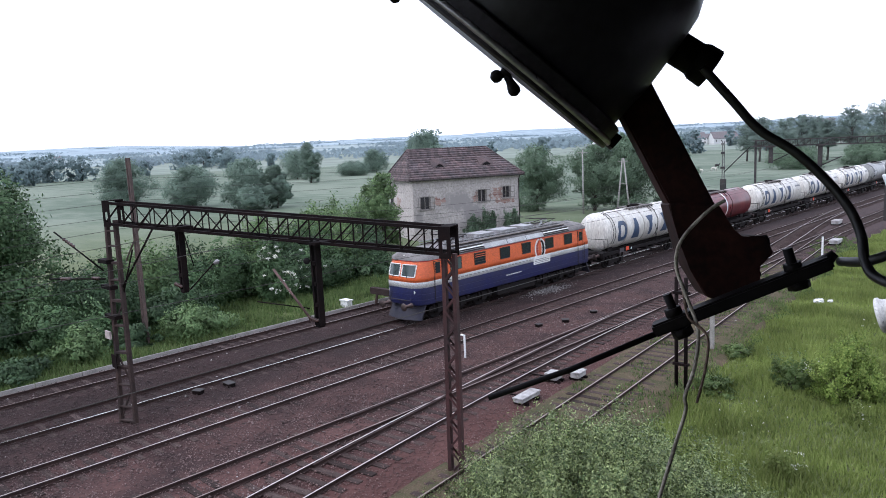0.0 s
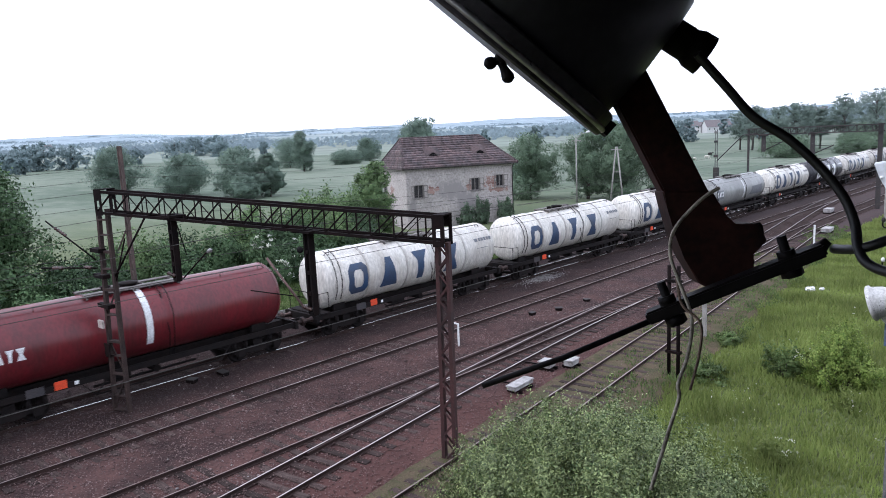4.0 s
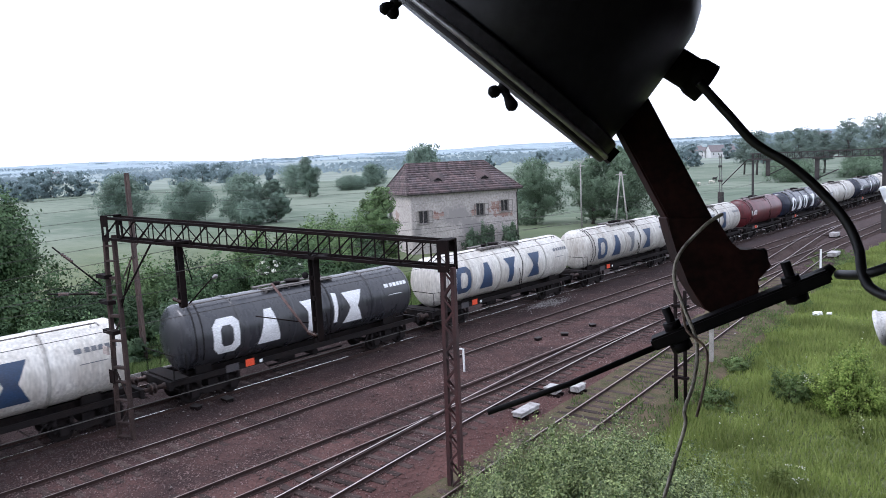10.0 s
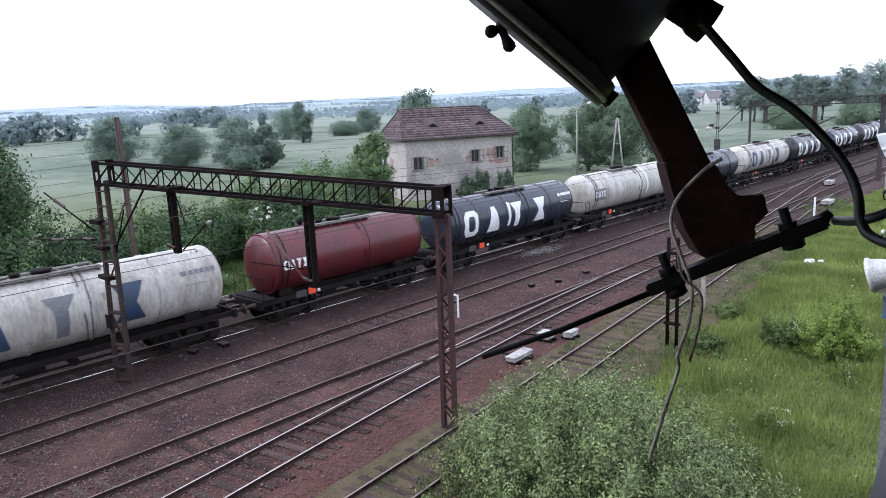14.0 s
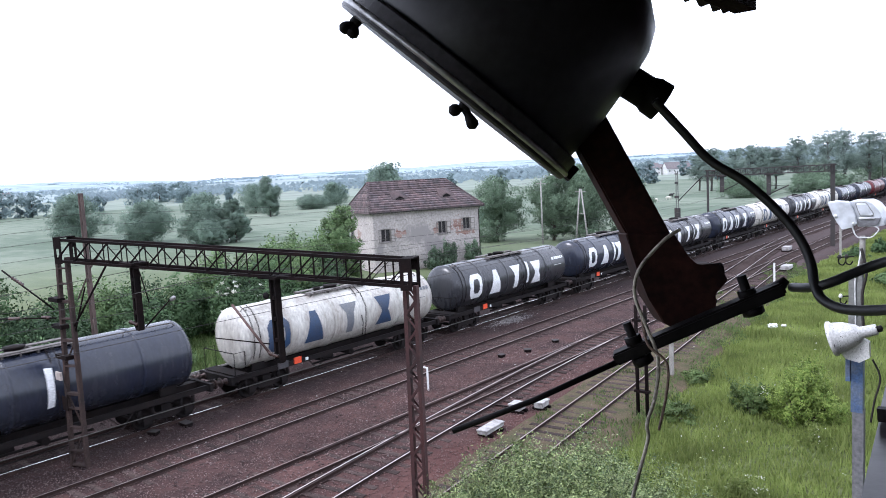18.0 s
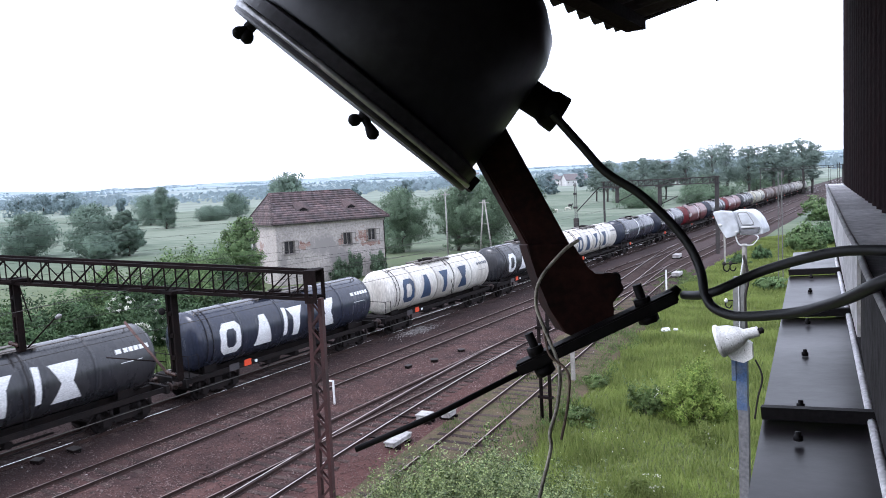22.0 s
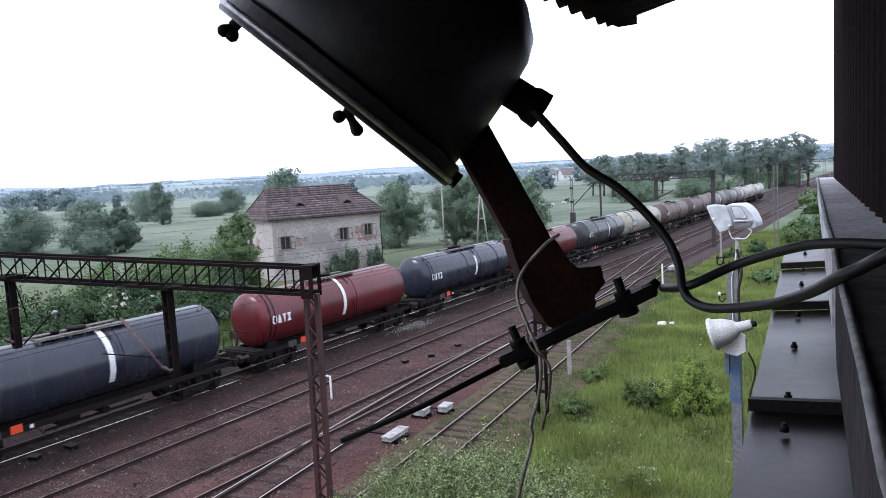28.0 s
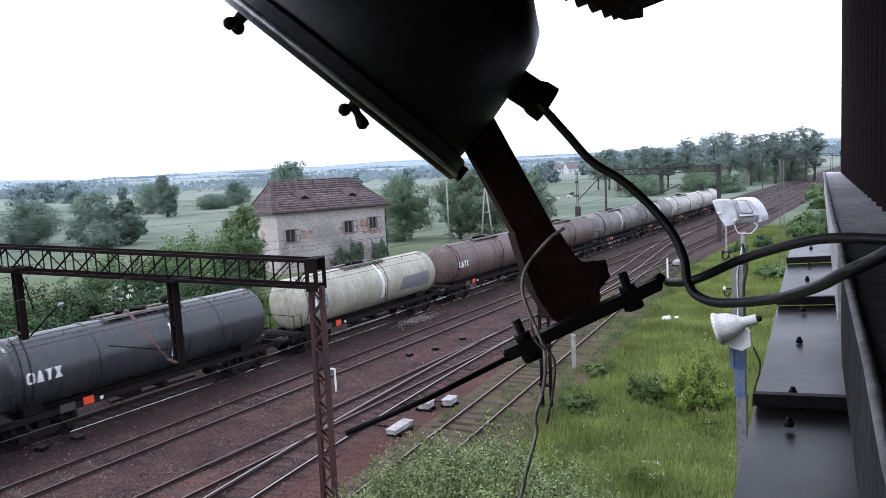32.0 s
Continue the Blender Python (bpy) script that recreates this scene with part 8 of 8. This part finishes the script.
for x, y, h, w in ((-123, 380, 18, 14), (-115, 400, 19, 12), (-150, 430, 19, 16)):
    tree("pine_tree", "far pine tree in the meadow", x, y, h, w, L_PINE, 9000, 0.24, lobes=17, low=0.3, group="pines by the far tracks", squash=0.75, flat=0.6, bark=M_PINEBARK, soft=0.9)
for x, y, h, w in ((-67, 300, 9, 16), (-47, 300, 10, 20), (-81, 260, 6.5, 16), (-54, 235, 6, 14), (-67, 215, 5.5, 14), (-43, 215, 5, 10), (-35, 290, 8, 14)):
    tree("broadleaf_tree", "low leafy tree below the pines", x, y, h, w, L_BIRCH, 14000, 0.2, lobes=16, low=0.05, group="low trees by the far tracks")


def far_woods():
    """Bands of woodland on the hills, with haze painted into the leaf colour."""
    P = []
    for k in range(200):
        a = radians(R2.uniform(-12, 95))
        d = R2.choice((R2.uniform(850, 1300), R2.uniform(1300, 2200), R2.uniform(2200, 3300)))
        x, y = -d * math.sin(a), d * math.cos(a)
        z = land(x, y)
        L, m = R2.uniform(15, 120), 240
        q = RNG.normal(size=(m, 3)) * np.array((1, 1, 0)) * L * 0.5
        q[:, 2] = RNG.random(m) * R2.uniform(6, 13)
        P.append(q + np.array((x, y, z)))
    P = np.concatenate(P)
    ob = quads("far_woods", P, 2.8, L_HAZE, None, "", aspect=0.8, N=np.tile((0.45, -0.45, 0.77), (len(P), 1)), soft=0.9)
    tagged(ob, "hazy blue-green woodland on distant hills", "woods", kind="stuff")


far_woods()


def blades(name, label, area, n, h, material, z):
    """Grass blades as slim upright triangles over an area given by a test and bounds."""
    x0, x1, y0, y1, ok = area
    X, Y = RNG.uniform(x0, x1, n), y0 + (y1 - y0) * RNG.random(n) ** 1.5
    keep = ok(X, Y)
    X, Y = X[keep], Y[keep]
    n = len(X)
    Z = np.array([land(a, b) for a, b in zip(X, Y)]) + z
    patch = np.array([noise.noise(Vector((a * 0.35, b * 0.35, 9))) for a, b in zip(X, Y)])
    H = h * (0.5 + 0.7 * RNG.random(n)) * (1 + 1.0 * patch)
    a = RNG.uniform(0, math.tau, n)
    w = 0.012 + 0.0005 * np.hypot(X, Y)
    lean = RNG.normal(size=(n, 2)) * 0.3 * H[:, None]
    V = np.stack([np.stack([X - w * np.cos(a), Y - w * np.sin(a), Z], 1), np.stack([X + w * np.cos(a), Y + w * np.sin(a), Z], 1), np.stack([X + lean[:, 0], Y + lean[:, 1], Z + H], 1)], 1).reshape(-1, 3)
    me = bpy.data.meshes.new(name)
    me.vertices.add(3 * n)
    me.vertices.foreach_set("co", V.ravel())
    me.loops.add(3 * n)
    me.loops.foreach_set("vertex_index", np.arange(3 * n))
    me.polygons.add(n)
    me.polygons.foreach_set("loop_start", np.arange(0, 3 * n, 3))
    me.update()
    me.validate()
    me.materials.append(material)
    tagged(new(name, me), label, "grass", kind="stuff")


def right_edge(Y):
    return np.maximum(-13.5 - 0.107 * (Y - 20), -19.1) + 2.0


blades("meadow_grass", "tall fresh meadow grass beside the siding", (-16, 3, 8, 110, lambda X, Y: (X > right_edge(Y) + 0.6 * np.sin(Y * 0.9)) & (X < 0.1 - 0.09 * Y + 8)), 300000, 0.32, L_GRASS, 0.0)
blades("siding_weeds", "thin weeds growing through the siding", (-19, -10, 8, 70, lambda X, Y: (np.abs(X - (right_edge(Y) - 1.6)) < 2.4 + 0.5 * np.sin(Y)) & (np.sin(X * 3.1 + Y) + np.sin(Y * 1.7) + 0.9 * (X - right_edge(Y) + 2) > 0.3)), 55000, 0.13, L_GRASS2, 0.3)
blades("verge_grass", "rough grass on the verge beyond the kerb", (-48, -34.4, -10, 60, lambda X, Y: X < -34.5), 90000, 0.45, L_GRASS2, 0.0)
P = np.stack([RNG.uniform(-11, -3, 420), RNG.uniform(12, 45, 420), RNG.uniform(-0.1, 0.2, 420)], 1)
P = P[(np.sin(P[:, 0] * 1.3) + np.sin(P[:, 1] * 0.8 + 1) > 0.7) & (P[:, 0] > right_edge(P[:, 1]) + 1)]
tagged(quads("meadow_flowers", P, 0.035, M_BLOSSOM), "tiny white meadow flowers in the grass", "flowers", kind="stuff")


def siding_earth():
    """Weedy brown earth between and beside the rails of the siding."""
    bm, rows = bmesh.new(), []
    for i in range(120):
        y = -20 + 0.62 * i
        e = 0.35 * noise.noise(Vector((0, y * 0.4, 4)))
        rows.append([bm.verts.new((t4(y) + x, y, -0.118 + 0.02 * noise.noise(Vector((x, y, 2))) - (0.3 if abs(x) > 1.9 else 0))) for x in (-2.0 + e, -1.6 + e, -0.9, -0.2, 0.5, 1.2, 1.8, 2.6)])
    for q, w in zip(rows, rows[1:]):
        for k in range(7):
            bm.faces.new((q[k], q[k + 1], w[k + 1], w[k])).smooth = True
    tagged(part("siding_earth", bm, mat("weedy_earth", (0.105, 0.078, 0.052), 0.95, 0, (0.05, 0.056, 0.026), 1.6, 22, 0.5, 0.8, spec=0.08, dist=0.04)), "brown weedy earth between the siding's rails", "ground", kind="structure")


siding_earth()


# ---- sleepers and ballast stones, last
def sleepers():
    bm = bmesh.new()
    box(bm, -1.28, -0.125, -0.2, 1.28, 0.125, -0.105)
    bmesh.ops.bevel(bm, geom=bm.edges[:], offset=0.015, segments=1, affect="EDGES")
    me = mesh_of("sleeper", bm, M_SLEEPER)
    R = random.Random(11)
    rest = bmesh.new()
    for t, fx, y0, y1 in TRACKS:
        y, k = y0, 0
        while y < y1:
            if y < 4 or y > 62 or k >= 110:
                box(rest, fx(y) - 1.28, y - 0.12, -0.2, fx(y) + 1.28, y + 0.12, -0.107)
            else:
                sink = -0.038 if fx(y) < -22 else -0.035 if fx(y) == X3 else -0.004 if fx is t4 else -0.02
                slope = (fx(y + 0.5) - fx(y - 0.5))
                share("sleeper", me, t, pose(fx(y) + R.uniform(-0.04, 0.04), y, sink + R.uniform(-0.012, 0.006), 0, 0, -math.degrees(math.atan(slope)) + R.uniform(-0.8, 0.8)))
                k += 1
            y += 0.62 + R.uniform(-0.03, 0.03)
    tagged(part("sleeper_rows", rest, M_SLEEPER), "dark timber sleepers farther along the tracks", "sleepers", kind="stuff")


sleepers()


def stones(name, label, X, Y, s, material):
    """Loose broken stones lying on the track bed."""
    base = np.array([(1, 0, 0), (-0.8, 0.3, 0), (0, 1, 0.1), (0.1, -0.9, 0), (0, 0.1, 0.8), (0.1, 0, -0.5)], float)
    faces = np.array([(0, 2, 4), (2, 1, 4), (1, 3, 4), (3, 0, 4), (2, 0, 5), (1, 2, 5), (3, 1, 5), (0, 3, 5)])
    n = len(X)
    a = RNG.uniform(0, math.tau, n)
    B = base[None] * s[:, None, None] * RNG.uniform(0.7, 1.3, (n, 6, 1))
    ca, sa = np.cos(a)[:, None], np.sin(a)[:, None]
    V = np.stack([B[..., 0] * ca - B[..., 1] * sa + X[:, None], B[..., 0] * sa + B[..., 1] * ca + Y[:, None], B[..., 2] - 0.14 + RNG.uniform(-0.03, 0.03, (n, 1))], 2).reshape(-1, 3)
    F = (faces[None] + 6 * np.arange(n)[:, None, None]).reshape(-1)
    me = bpy.data.meshes.new(name)
    me.vertices.add(len(V))
    me.vertices.foreach_set("co", V.ravel())
    me.loops.add(len(F))
    me.loops.foreach_set("vertex_index", F)
    me.polygons.add(len(F) // 3)
    me.polygons.foreach_set("loop_start", np.arange(0, len(F), 3))
    me.update()
    me.materials.append(material)
    tagged(new(name, me), label, "stones", kind="stuff")


M_STONE = leaf_mat("stone", (0.05, 0.034, 0.033), (0.215, 0.155, 0.146), 0.0)
Y = 2 + 62 * RNG.random(130000) ** 1.4
X = RNG.uniform(-34, -11, 130000)
ok = X < right_edge(Y) - 0.4
stones("ballast_stones", "loose red-brown and grey ballast stones", X[ok], Y[ok], RNG.uniform(0.016, 0.042, ok.sum()) * (1 + 1.0 * (RNG.random(ok.sum()) > 0.985)), M_STONE)
dust(M_STONE, (0.038, 0.03, 0.0295), (0.14, 0.076, 0.068))
M_STONE.node_tree.nodes["Principled BSDF"].inputs["Specular IOR Level"].default_value = 0.1
M_PALE = leaf_mat("pale_stone", (0.13, 0.115, 0.11), (0.36, 0.34, 0.33), 0.0)
Y = 3 + 60 * RNG.random(900) ** 1.3
X = RNG.uniform(-34, -12, 900)
ok = (X < right_edge(Y) - 0.6) & (np.sin(X * 0.9) + np.sin(Y * 0.7 + X * 0.3) > 0.2)
G = RNG.normal(size=(700, 2)) * np.array((0.38, 1.1)) + np.array((-26.95, 38.0))
X, Y = np.concatenate([X[ok], G[:, 0]]), np.concatenate([Y[ok], G[:, 1]])
stones("pale_rubble", "pale broken stones scattered on the ballast", X, Y, RNG.uniform(0.025, 0.06, len(X)), M_PALE)
motions()
